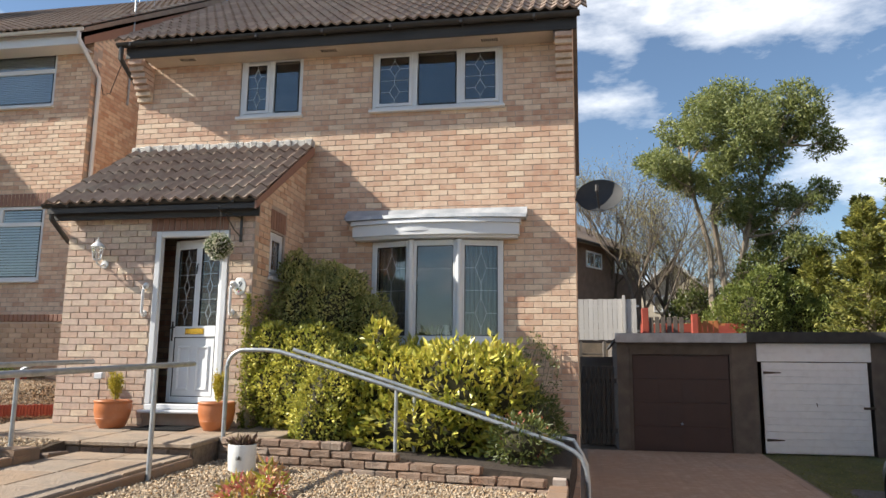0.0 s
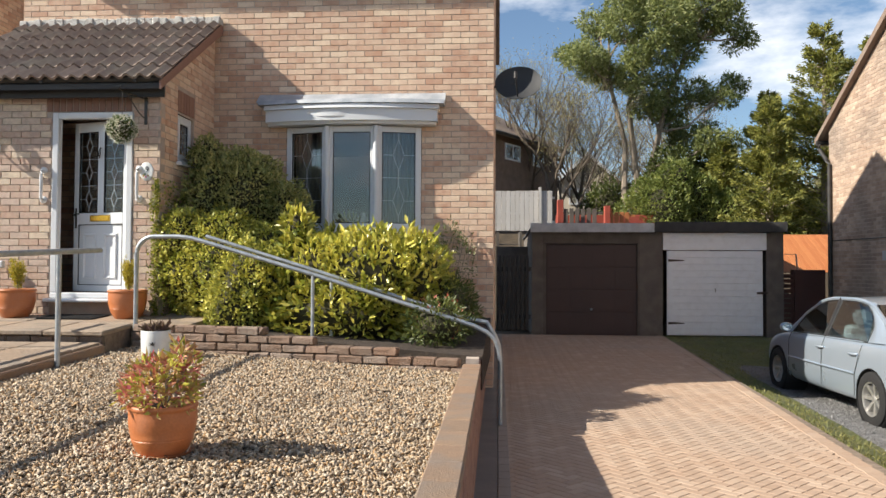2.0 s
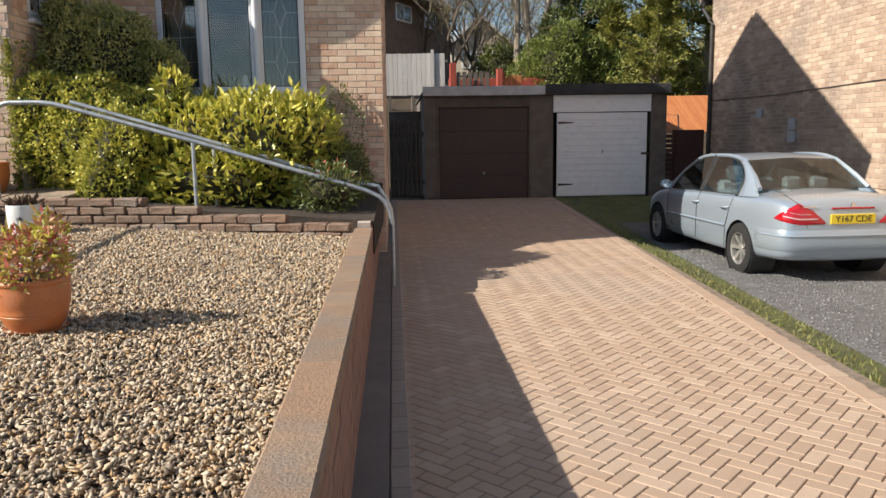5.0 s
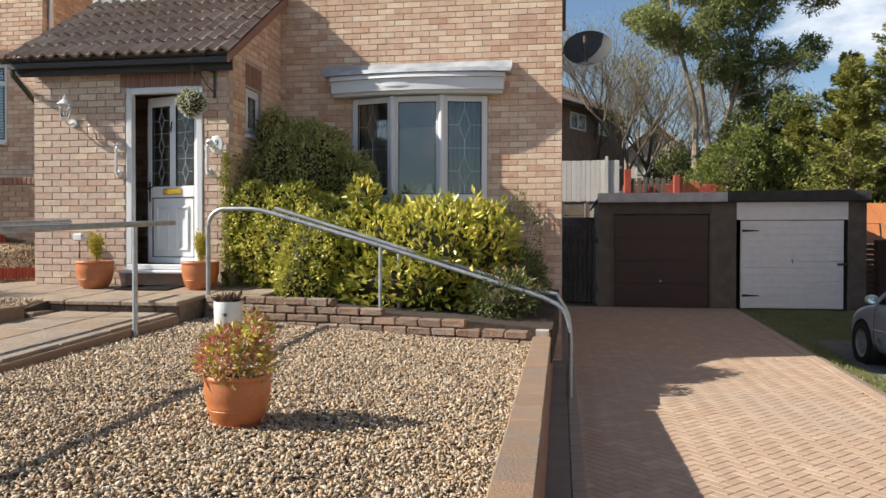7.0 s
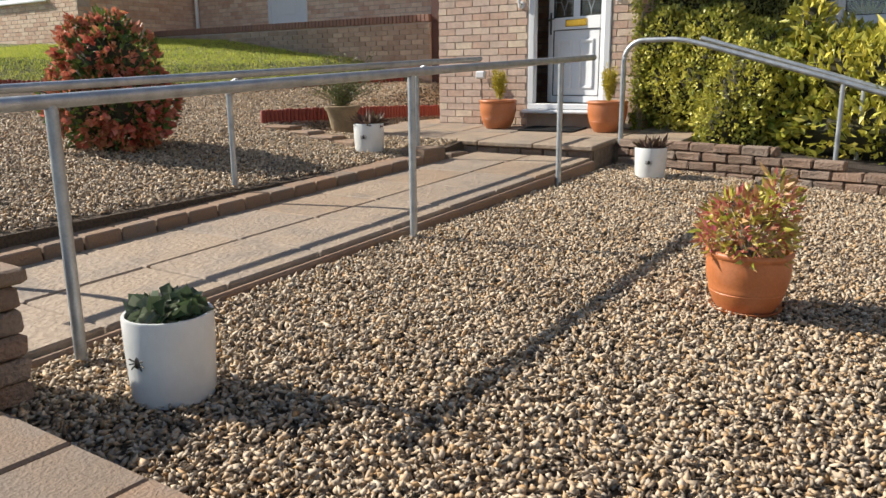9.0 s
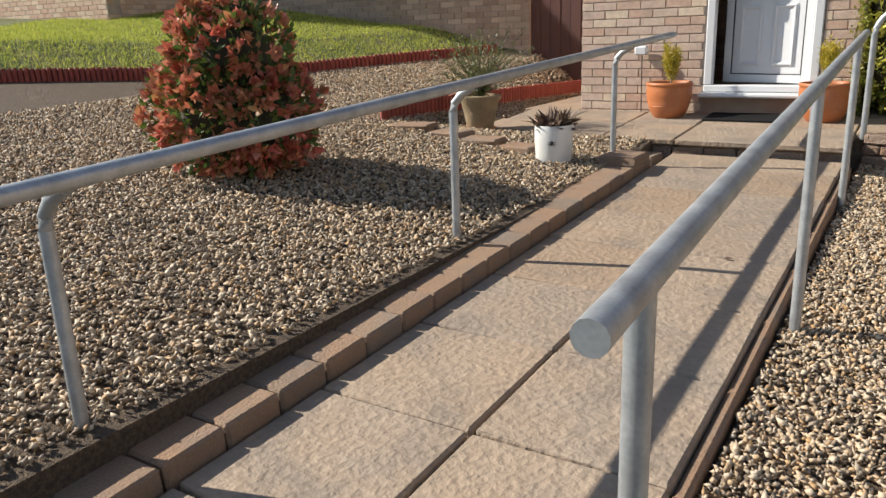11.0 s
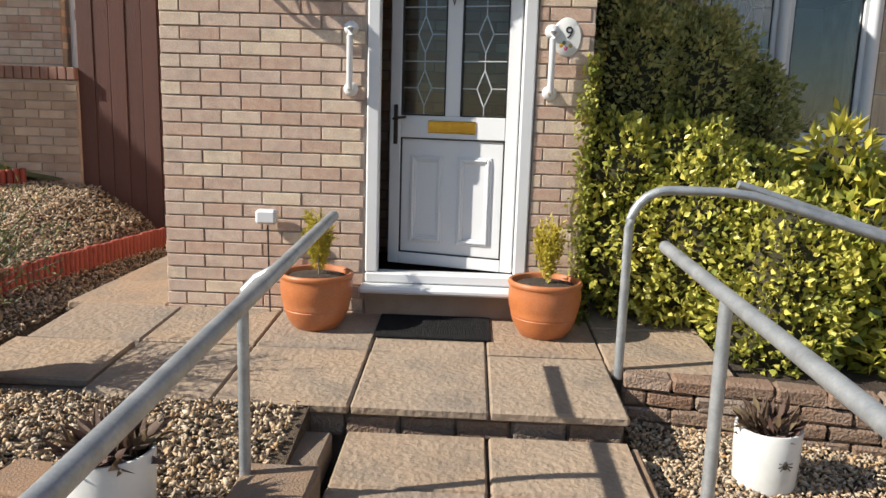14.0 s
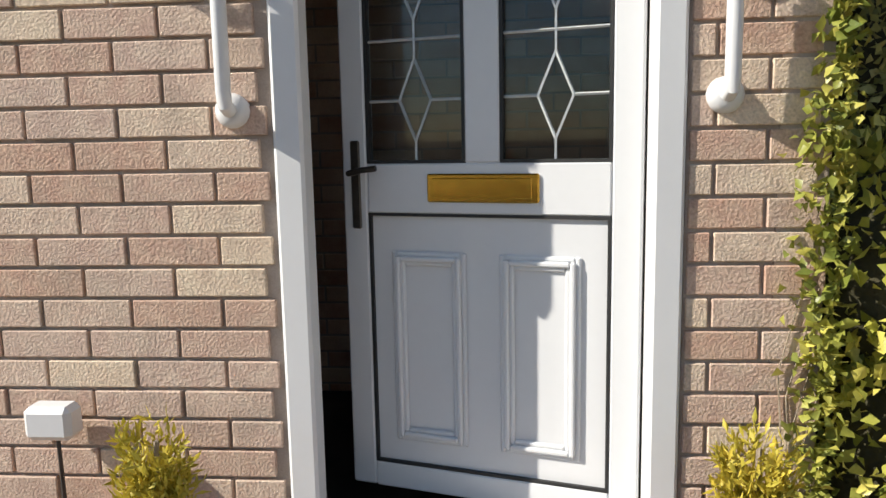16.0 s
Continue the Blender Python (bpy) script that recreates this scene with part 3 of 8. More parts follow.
def window(name, x0, z0, x1, z1, y, mull, leaded, label, parent=None, sill=True, at=None):
    """White casement window with its outside face at y; mull: places of mullions as shares; leaded: lights with lead."""
    w = thing(name, label, "window", kind="structure", at=at)
    fr, d = 0.055, 0.07
    mb = MB()
    mb.box(x0, y, z0, x0 + fr, y + d, z1, 0.006).box(x1 - fr, y, z0, x1, y + d, z1, 0.006)
    mb.box(x0 + fr, y, z0, x1 - fr, y + d, z0 + fr, 0.006).box(x0 + fr, y, z1 - fr, x1 - fr, y + d, z1, 0.006)
    cuts = [x0] + [x0 + (x1 - x0) * s for s in mull] + [x1]
    for c in cuts[1:-1]:
        mb.box(c - 0.035, y, z0 + fr, c + 0.035, y + d, z1 - fr, 0.006)
    frm = part("window_frame", mb, UPVC, w)
    for i, (a, b) in enumerate(zip(cuts, cuts[1:])):
        a2, b2 = a + (fr if i == 0 else 0.035), b - (fr if i == len(cuts) - 2 else 0.035)
        s = 0.045 if i in leaded else 0.012
        sash = MB()
        if i in leaded:
            sash.box(a2, y - 0.012, z0 + fr, a2 + s, y + 0.03, z1 - fr, 0.006).box(b2 - s, y - 0.012, z0 + fr, b2, y + 0.03, z1 - fr, 0.006)
            sash.box(a2 + s, y - 0.012, z0 + fr, b2 - s, y + 0.03, z0 + fr + s, 0.006).box(a2 + s, y - 0.012, z1 - fr - s, b2 - s, y + 0.03, z1 - fr, 0.006)
            part("sash", sash, UPVC, w)
        pane = part("pane", MB().box(a2 + s, y + 0.012, z0 + fr + s, b2 - s, y + 0.018, z1 - fr - s), GLASS, w)
        pane.visible_shadow = False
        gk = 0.008
        gm = MB()
        for q in ((a2 + s, z0 + fr + s, a2 + s + gk, z1 - fr - s), (b2 - s - gk, z0 + fr + s, b2 - s, z1 - fr - s), (a2 + s + gk, z0 + fr + s, b2 - s - gk, z0 + fr + s + gk), (a2 + s + gk, z1 - fr - s - gk, b2 - s - gk, z1 - fr - s)):
            gm.box(q[0], y + 0.004, q[1], q[2], y + 0.0115, q[3])
        part("gasket", gm, GASKET, w)
        if i in leaded:
            lm = MB()
            leading(lm, a2 + s, b2 - s, z0 + fr + s, z1 - fr - s, y + 0.0085)
            part("leading", lm, LEADING, w)
    if sill:
        part("window_sill", MB().box(x0 - 0.03, y - 0.09, z0 - 0.045, x1 + 0.03, y + d, z0 - 0.002, 0.008), UPVC, w)
    return w


window("window_1", *W_UL, WY + 0.02, (0.5,), {0}, "white two-light window with leaded left casement")
window("window_2", *W_UR, WY + 0.02, (0.33, 0.67), {0, 2}, "white three-light window with leaded side casements")

# bow window: three lights on a shallow curve, lead flashing and white canopy above
bow = thing("window_3", "white three-light bow window under a lead-flashed canopy", "window", kind="structure")
BX0, BX1, BZ0, BZ1 = W_BAY[0], W_BAY[2], 1.09, 2.40
bp = [(BX0, WY - 0.02), (BX0 + 0.56, WY - 0.16), (BX1 - 0.56, WY - 0.16), (BX1, WY - 0.02)]
for i, ((xa, ya), (xb, yb)) in enumerate(zip(bp, bp[1:])):
    L = math.hypot(xb - xa, yb - ya)
    m = pose(xa, ya, 0, 0, 0, math.degrees(math.atan2(yb - ya, xb - xa)))
    fr = 0.075
    mb = MB()
    mb.box(0, 0, BZ0, fr, 0.07, BZ1, 0.008, m).box(L - fr, 0, BZ0, L, 0.07, BZ1, 0.008, m)
    mb.box(fr, 0, BZ0, L - fr, 0.07, BZ0 + fr, 0.008, m).box(fr, 0, BZ1 - fr, L - fr, 0.07, BZ1, 0.008, m)
    part("window_frame", mb, UPVC, bow)
    p = part("pane", MB().box(fr, 0.02, BZ0 + fr, L - fr, 0.028, BZ1 - fr, 0, m), GLASS, bow)
    p.visible_shadow = False
    gm = MB()
    for q in ((fr, BZ0 + fr, fr + 0.01, BZ1 - fr), (L - fr - 0.01, BZ0 + fr, L - fr, BZ1 - fr), (fr + 0.01, BZ0 + fr, L - fr - 0.01, BZ0 + fr + 0.01), (fr + 0.01, BZ1 - fr - 0.01, L - fr - 0.01, BZ1 - fr)):
        gm.box(q[0], 0.012, q[1], q[2], 0.0195, q[3], 0, m)
    part("gasket", gm, GASKET, bow)
    if i != 1:
        lm = MB()
        leading(lm, fr, L - fr, BZ0 + fr, BZ1 - fr, 0.0165)
        lm.v = [tuple(m @ Vector(p)) for p in lm.v]
        part("leading", lm, LEADING, bow)
for x in (bp[1][0], bp[2][0]):
    part("mullion", MB().tube([(x, WY - 0.165, BZ0), (x, WY - 0.165, BZ1)], 0.04, 12), UPVC, bow, "", True)
part("window_sill", MB().add([(BX0 - 0.03, WY + 0.02, BZ0 - 0.05), (BX0 - 0.03, WY - 0.08, BZ0 - 0.05), (BX0 + 0.56, WY - 0.24, BZ0 - 0.05), (BX1 - 0.56, WY - 0.24, BZ0 - 0.05), (BX1 + 0.03, WY - 0.08, BZ0 - 0.05), (BX1 + 0.03, WY + 0.02, BZ0 - 0.05),
     (BX0 - 0.03, WY + 0.02, BZ0), (BX0 - 0.03, WY - 0.08, BZ0), (BX0 + 0.56, WY - 0.24, BZ0), (BX1 - 0.56, WY - 0.24, BZ0), (BX1 + 0.03, WY - 0.08, BZ0), (BX1 + 0.03, WY + 0.02, BZ0)],
     [(5, 4, 3, 2, 1, 0), (6, 7, 8, 9, 10, 11), (0, 1, 7, 6), (1, 2, 8, 7), (2, 3, 9, 8), (3, 4, 10, 9), (4, 5, 11, 10), (5, 0, 6, 11)]), UPVC, bow)


def bow_strip(x0, x1, z0, z1, d0, d1, bulge, back, n=14):
    """A curved band bulging out of the wall; d0 and d1: how far its ends stand off at the bottom and the top."""
    mb = MB()
    rows = []
    for i in range(n + 1):
        s = i / n
        x = x0 + (x1 - x0) * s
        b = bulge * (1 - (2 * s - 1) ** 2)
        rows.append([(x, WY - d0 - b, z0), (x, WY - d1 - b, z1), (x, WY - back, z1), (x, WY - back, z0)])
    v = [p for r in rows for p in r]
    f = [(i * 4 + k, (i + 1) * 4 + k, (i + 1) * 4 + (k + 1) % 4, i * 4 + (k + 1) % 4) for i in range(n) for k in range(4)]
    f += [(0, 1, 2, 3), (n * 4 + 3, n * 4 + 2, n * 4 + 1, n * 4)]
    mb.add(v, f)
    return mb


part("canopy", bow_strip(3.12, 5.32, 2.45, 2.60, 0.16, 0.16, 0.14, 0.0), UPVC, bow, "white curved canopy board", True)
part("canopy_lip", bow_strip(3.10, 5.34, 2.602, 2.66, 0.19, 0.17, 0.14, 0.0), UPVC, bow, "", True)
part("canopy_foot", bow_strip(3.14, 5.30, 2.41, 2.448, 0.12, 0.14, 0.14, 0.0), UPVC, bow, "", True)
part("canopy_ribs", bow_strip(3.50, 4.60, 2.50, 2.55, 0.172, 0.172, 0.135, 0.02), UPVC, bow, "", True)
mb = bow_strip(3.03, 5.41, 2.665, 2.72, 0.21, 0.17, 0.12, 0.0)
mb.add([(3.00, WY - 0.19, 2.70), (5.42, WY - 0.19, 2.70), (5.42, WY - 0.012, 2.84), (3.00, WY - 0.012, 2.84), (3.00, WY - 0.012, 2.70), (5.42, WY - 0.012, 2.70)],
       [(0, 1, 2, 3), (0, 3, 4), (1, 5, 2), (0, 4, 5, 1)])
part("lead_flashing", mb, LEAD, bow, "weathered grey lead flashing")

# ---- porch ----
PX1 = 2.386
porch = thing("porch", "buff brick entrance porch with a tiled lean-to roof", "porch", kind="structure")
pm = wall_frame((0, 0, 0), 0)
DOOR = (1.15, 0.10, 2.08, 2.31)
LINT = (1.08, 2.31, 2.06, 2.53)
core = MB()
wall_core(core, pm, PX1, 2.62, 0.11, [DOOR])
sm = wall_frame((PX1, 0, 0), 90)
SWIN = (0.45, 1.82, 0.89, 2.38)
wall_core(core, sm, WY, 2.62, 0.11, [SWIN])
core.prism([(0.0, 2.62), (WY, 2.62), (WY, 3.70)], -PX1 + 0.006, -PX1 + 0.11, Matrix.Rotation(radians(90), 4, "Z"))
core.box(0.006, 0.11, 0, 0.11, WY, 2.62)
core.prism([(0.0, 2.62), (WY, 2.62), (WY, 3.70)], -0.11, -0.006, Matrix.Rotation(radians(90), 4, "Z"))
porch_wall = part("porch_wall", core, MORTAR, porch)
mb = MB()
brick_wall(mb, wall_frame((PX1, 0.012, 0), 90), WY - 0.012, 3.75, [(0.43, 1.80, 0.91, 2.40), (0.43, 2.40, 0.93, 2.66)], top=lambda u: 2.60 + 0.69 * u)
brick_wall(mb, wall_frame((0, WY, 0), -90), WY - 0.012, 3.75, [], top=lambda u: 2.60 + 0.69 * (WY - u))
part("brickwork", mb, BRICK, porch_wall)
window("window_4", 0.45, 1.82, 0.89, 2.38, 0.03, (), {0}, "small white leaded side window of the porch", at=sm)
mb = MB()
for k in range(6):
    mb.box(0.44 + k * 0.08, -0.004, 2.405, 0.44 + k * 0.08 + 0.07, 0.02, 2.655, 0.004, sm)
part("soldier_course", mb, BRICK_D, porch_wall)
for k in range(13):
    part("soldier_brick", MB().box(LINT[0] + k * 0.0755, -0.004, 2.315, LINT[0] + k * 0.0755 + 0.066, 0.03, 2.53, 0.004), BRICK_D, porch_wall)
# floor, ceiling and inside of the porch; the floor is coloured as if unlit
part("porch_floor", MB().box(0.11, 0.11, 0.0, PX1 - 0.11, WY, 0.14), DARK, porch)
part("porch_ceiling", MB().box(0.11, 0.11, 2.50, PX1 - 0.11, WY, 2.54), SOFFIT, porch)
# lean-to roof
PEY, PEZ = -0.24, 2.60
PRZ, PRY = 3.80, WY
ppitch = math.degrees(math.atan2(PRZ - PEZ, PRY - PEY))
RX0, RX1 = -0.20, 2.50
plen = math.hypot(PRZ - PEZ, PRY - PEY)
proof = part("porch_roof", MB().prism([(PEY + 0.02, PEZ - 0.03), (PRY - 0.01, PRZ - 0.06), (PRY - 0.01, PRZ - 0.12), (PEY + 0.02, PEZ - 0.09)], -RX1 + 0.03, -RX0 - 0.03, Matrix.Rotation(radians(90), 4, "Z")), BLACK_FAS, porch)
ptile = MB()
roof_tiles_profile(ptile, None, 0.296, 0.35, n=12)
ptm = ptile.mesh("roof_tile", True)
ptm.materials.append(TILE_P)
rows = 6
for r in range(rows):
    for c in range(9):
        m = pose(RX0 + c * 0.30, PEY - 0.03, PEZ) @ Matrix.Rotation(radians(ppitch), 4, "X") @ pose(random.uniform(-.003, .003), (r + 1) * plen / rows, random.uniform(0, .005), 0, 0, random.uniform(-.4, .4))
        part("roof_tile", None, None, proof, mesh=ptm, at=m)
MORT_W = mat("white mortar fillet", (0.62, 0.60, 0.56), (0.45, 0.43, 0.40), 0.95, 12, fine=90, bump=1.0)
mb = MB()
for k in range(27):
    x = RX0 + 0.1 * k
    mb.box(x, PRY - 0.14 - random.uniform(0, .03), PRZ - 0.06, x + 0.1, PRY - 0.012, PRZ + 0.035 + random.uniform(-.01, .012), 0.012)
part("mortar_fillet", mb, MORT_W, porch, "white mortar fillet along the roof top")
part("porch_fascia", MB().box(RX0 + 0.05, PEY + 0.11, 2.44, RX1 - 0.02, PEY + 0.135, 2.60, 0.004), BLACK_FAS, porch, "black stained fascia board")
part("fascia_backing", MB().box(0.0, PEY + 0.135, 2.50, PX1, -0.002, 2.56), BLACK_FAS, porch)
pg = part("porch_gutter", half_gutter(RX0 - 0.05, RX1 - 0.01, PEY + 0.05, 2.63, 0.05), BLACK_GUT, porch, "black half-round gutter", True)
for x in (0.1, 1.15, 2.2):
    part("bracket", MB().box(x - 0.02, PEY - 0.006, 2.575, x + 0.02, PEY + 0.1, 2.633, 0.008), BLACK_GUT, pg)
part("porch_downpipe", MB().tube([(-0.13, PEY + 0.05, 2.60), (-0.13, PEY + 0.05, 2.46), (-0.10, 0.10, 2.24), (-0.05, 0.25, 2.14), (-0.05, 0.25, 0.05)], 0.03), BLACK_GUT, porch, "", True)
part("verge", MB().prism([(PEY, PEZ - 0.10), (PEY, PEZ - 0.005), (PRY - 0.01, PRZ - 0.01), (PRY - 0.01, PRZ - 0.15)], -RX1 + 0.006, -RX1 + 0.028, Matrix.Rotation(radians(90), 4, "Z")), BRICK_D, porch, "dark verge")

# ---- front door: white frame, leaf ajar ----
door = thing("door_1", "white panelled front door standing ajar, with leaded glazing", "door", kind="structure")
dx0, dz0, dx1, dz1 = 1.155, 0.31, 2.075, 2.305
fr = 0.07
mb = MB()
mb.box(dx0, -0.015, dz0, dx0 + fr, 0.07, dz1, 0.008).box(dx1 - fr, -0.015, dz0, dx1, 0.07, dz1, 0.008).box(dx0 + fr, -0.015, dz1 - fr, dx1 - fr, 0.07, dz1, 0.008)
part("door_frame", mb, UPVC, door)
part("threshold", MB().box(dx0, -0.02, dz0 - 0.06, dx1, 0.09, dz0, 0.01), UPVC, door)
part("door_sill", MB().box(dx0 - 0.02, -0.13, dz0 - 0.10, dx1 + 0.04, 0.0, dz0 - 0.062, 0.012), UPVC, door)
part("step_brick", MB().box(dx0, -0.02, 0.0, dx1, 0.1, dz0 - 0.10, 0.006), BRICK_W, door)
LW, LH = 0.775, dz1 - fr - dz0 - 0.01
hm = pose(dx1 - fr - 0.008, 0.055, dz0 + 0.008, 0, 0, -16)
leaf = new("door_leaf")
leaf.parent = door
leaf.matrix_basis = hm
# leaf: local x from -LW to 0, y 0..0.05, outside at y 0
st = 0.072
gz0, gz1 = 0.885, LH - 0.11
pz0, pz1 = 0.07, 0.757
mb = MB()
mb.box(-LW, 0, 0, -LW + st, 0.05, LH, 0.006).box(-st, 0, 0, 0, 0.05, LH, 0.006)
mb.box(-LW + st, 0, 0, -st, 0.05, pz0, 0.004).box(-LW + st, 0, pz1, -st, 0.05, gz0, 0.004).box(-LW + st, 0, gz1, -st, 0.05, LH, 0.004)
xm = -LW / 2
mb.box(xm - 0.045, 0, gz0, xm + 0.045, 0.05, gz1, 0.004)
part("leaf_frame", mb, UPVC, leaf)
gm = MB()
for a, b, c, d in ((-LW + st, pz0, -st, pz1), (-LW + st, gz0, xm - 0.045, gz1), (xm + 0.045, gz0, -st, gz1)):
    k = 0.008
    for q in ((a, b, a + k, d), (c - k, b, c, d), (a + k, b, c - k, b + k), (a + k, d - k, c - k, d)):
        gm.box(q[0], 0.002, q[1], q[2], 0.02, q[3])
part("gasket", gm, GASKET, leaf)
part("lower_panel", MB().box(-LW + st + 0.008, 0.012, pz0 + 0.008, -st - 0.008, 0.04, pz1 - 0.008), UPVC, leaf)
for a in (-LW + st + 0.062, xm + 0.04):
    b = a + 0.205
    rm = MB()
    for i, (ins, dep) in enumerate(((0.0, 0.004), (0.012, -0.006), (0.024, 0.002))):
        w = 0.014
        q0, q1, r0, r1 = a + ins, b - ins, pz0 + 0.07 + ins, pz1 - 0.10 - ins
        rm.box(q0, dep, r0, q0 + w, 0.0125, r1, 0.004).box(q1 - w, dep, r0, q1, 0.0125, r1, 0.004).box(q0 + w, dep, r0, q1 - w, 0.0125, r0 + w, 0.004).box(q0 + w, dep, r1 - w, q1 - w, 0.0125, r1, 0.004)
    part("panel_moulding", rm, UPVC, leaf)
for a, b in ((-LW + st + 0.008, xm - 0.053), (xm + 0.053, -st - 0.008)):
    p = part("pane", MB().box(a, 0.018, gz0 + 0.008, b, 0.024, gz1 - 0.008), DGLASS, leaf)
    p.visible_shadow = False
    lm = MB()
    leading(lm, a, b, gz0 + 0.008, gz1 - 0.008, 0.0155, 0.004)
    part("leading", lm, LEADING, leaf)
BRASS = mat("polished brass", (0.62, 0.36, 0.06), (0.55, 0.31, 0.05), 0.22, 6, fine=40, bump=0.02, metal=1.0)
DARKMET = mat("dark bronze handle", (0.06, 0.055, 0.05), (0.09, 0.08, 0.07), 0.35, 6, bump=0.05, metal=0.8)
lb = part("letter_plate", MB().box(xm - 0.145, -0.008, 0.787, xm + 0.145, 0.0, 0.859, 0.005), BRASS, leaf, "polished brass letter plate")
part("flap", MB().box(xm - 0.128, -0.012, 0.798, xm + 0.128, -0.0085, 0.848, 0.004), BRASS, lb)
hd = part("handle", MB().box(-LW + 0.028, -0.008, 0.715, -LW + 0.055, 0.0, 0.945, 0.004), DARKMET, leaf, "dark bronze lever handle")
part("lever", MB().tube([(-LW + 0.042, -0.008, 0.862), (-LW + 0.042, -0.045, 0.862), (-LW + 0.07, -0.05, 0.869), (-LW + 0.12, -0.046, 0.875)], 0.008, 8), DARKMET, hd, "", True)
part("knocker", MB().tube([(xm, -0.006, 1.62), (xm, -0.02, 1.60), (xm - 0.012, -0.026, 1.55), (xm, -0.024, 1.50), (xm + 0.012, -0.026, 1.55), (xm, -0.02, 1.60)], 0.007, 8), DARKMET, leaf, "", True)

# ---- terrace, ramp, kerbs ----
random.seed(5)


def rock_piece(lx, ly, lz, amp=0.008, n=3, seed=0):
    """A roughly split block with its base at z 0, rounded and uneven."""
    rng = random.Random(seed)
    mb = MB()
    mb.box(0, 0, 0, lx, ly, lz, min(0.012, lz * 0.2))
    mb.v = [(x + rng.uniform(-amp, amp) * 0.5, y + rng.uniform(-amp, amp), z + rng.uniform(-amp, amp) * 0.3) for x, y, z in mb.v]
    return mb


terrace = thing("terrace", "raised terrace of buff riven slabs before the door", "terrace", kind="structure")
TERR = pose(0, -1.255, 0, 3.0, 0, 0) @ pose(0, 1.255, 0)
part("terrace_base", MB().box(-0.52, -1.20, -0.45, 2.43, -0.0, -0.047, 0, TERR).box(-0.62, 0.0, -0.45, -0.01, 2.0, 0.018).box(2.43, -0.70, -0.45, 3.06, 0.4, -0.047, 0, TERR), SAND, terrace)


def z_terrace(y):
    return math.tan(radians(3.0)) * (min(y, 0.0) + 1.255)


P = 0.588
slab_meshes = {}


def slab(name, x0, y0, x1, y1, z, parent, m=None, t=0.045, material=SLAB):
    key = (round(x1 - x0, 2), round(y1 - y0, 2), random.randint(0, 2))
    if key not in slab_meshes:
        rng = random.Random(str(key))
        mb = MB()
        mb.box(0, 0, -t, key[0], key[1], 0, 0.009)
        mb.v = [(x + rng.uniform(-.003, .003), y + rng.uniform(-.003, .003), q + rng.uniform(-.002, .001)) for x, y, q in mb.v]
        me = mb.mesh(name)
        me.materials.append(material)
        slab_meshes[key] = me
    return part(name, None, None, parent, mesh=slab_meshes[key], at=(m or Matrix.Identity(4)) @ pose(x0, y0, z + random.uniform(-.002, .002), 0, 0, 0))


xs = [2.439 - P * k for k in range(5)]
for k in range(4):
    slab("slab", xs[k + 1] + 0.008, -1.255, xs[k] - 0.004, -0.60, 0, terrace, TERR)
    slab("slab", xs[k + 1] + 0.008, -0.585, xs[k] - 0.004, -0.012, 0, terrace, TERR)
slab("slab", -0.505, -0.585, 0.083, -0.012, 0, terrace, TERR)
for k in range(3):
    slab("slab", -0.605, -0.005 + 0.6 * k, -0.012, 0.587 + 0.6 * k, 0.066, terrace)
slab("slab", -0.55, -1.10, 0.07, -0.60, 0, terrace, TERR)
slab("slab", 2.447, -0.72, 3.05, -0.12, 0, terrace, TERR)
slab("slab", 2.447, -0.11, 3.05, 0.38, 0, terrace, TERR)
for k in range(14):
    mb = rock_piece(0.225, 0.1, 0.10, 0.007, seed=k)
    part("riser_stone", mb, WALLSTONE, terrace, at=pose(2.425 - 0.235 * (k + 1), -1.225, -0.15))

ramp = thing("ramp", "sloping path of buff riven slabs up to the terrace", "path", kind="structure")
tilt = math.degrees(math.atan(0.045))
rm = pose(0, -1.27, -0.10, tilt, 0, 0)
part("ramp_base", MB().box(1.255, -5.3, -0.5, 2.445, -0.005, -0.047, 0, rm), SAND, ramp)
y = -0.006
rowlen = [0.45, 0.60, 0.60, 0.60, 0.60, 0.60, 0.60, 0.60, 0.60]
for L in rowlen:
    slab("slab", 1.262, y - L + 0.008, 1.846, y, 0, ramp, rm)
    slab("slab", 1.854, y - L + 0.008, 2.438, y, 0, ramp, rm)
    y -= L
kerb = thing("kerb_left", "row of buff coping blocks edging the ramp", "kerb", kind="structure")
y = -0.62
for k in range(21):
    L = 0.225
    mb = MB().box(0, 0, 0, 0.20, L - 0.008, 0.20, 0.010)
    part("kerb_block", mb, COPING, kerb, at=rm @ pose(1.055, y - L, -0.13 + random.uniform(-.004, .004), 0, 0, random.uniform(-.6, .6)))
    y -= L
part("end_block", rock_piece(0.26, 0.34, 0.20, 0.008), COPING, kerb, at=pose(0.99, -2.12, -0.21))
part("end_block", rock_piece(0.26, 0.3, 0.12, 0.008, seed=3), COPING, kerb, at=pose(0.95, -1.62, -0.21))
part("ramp_edging", MB().box(2.4395, -5.3, -0.35, 2.480, -0.01, -0.022, 0.012, rm), COPING, ramp, "thin grey edging")

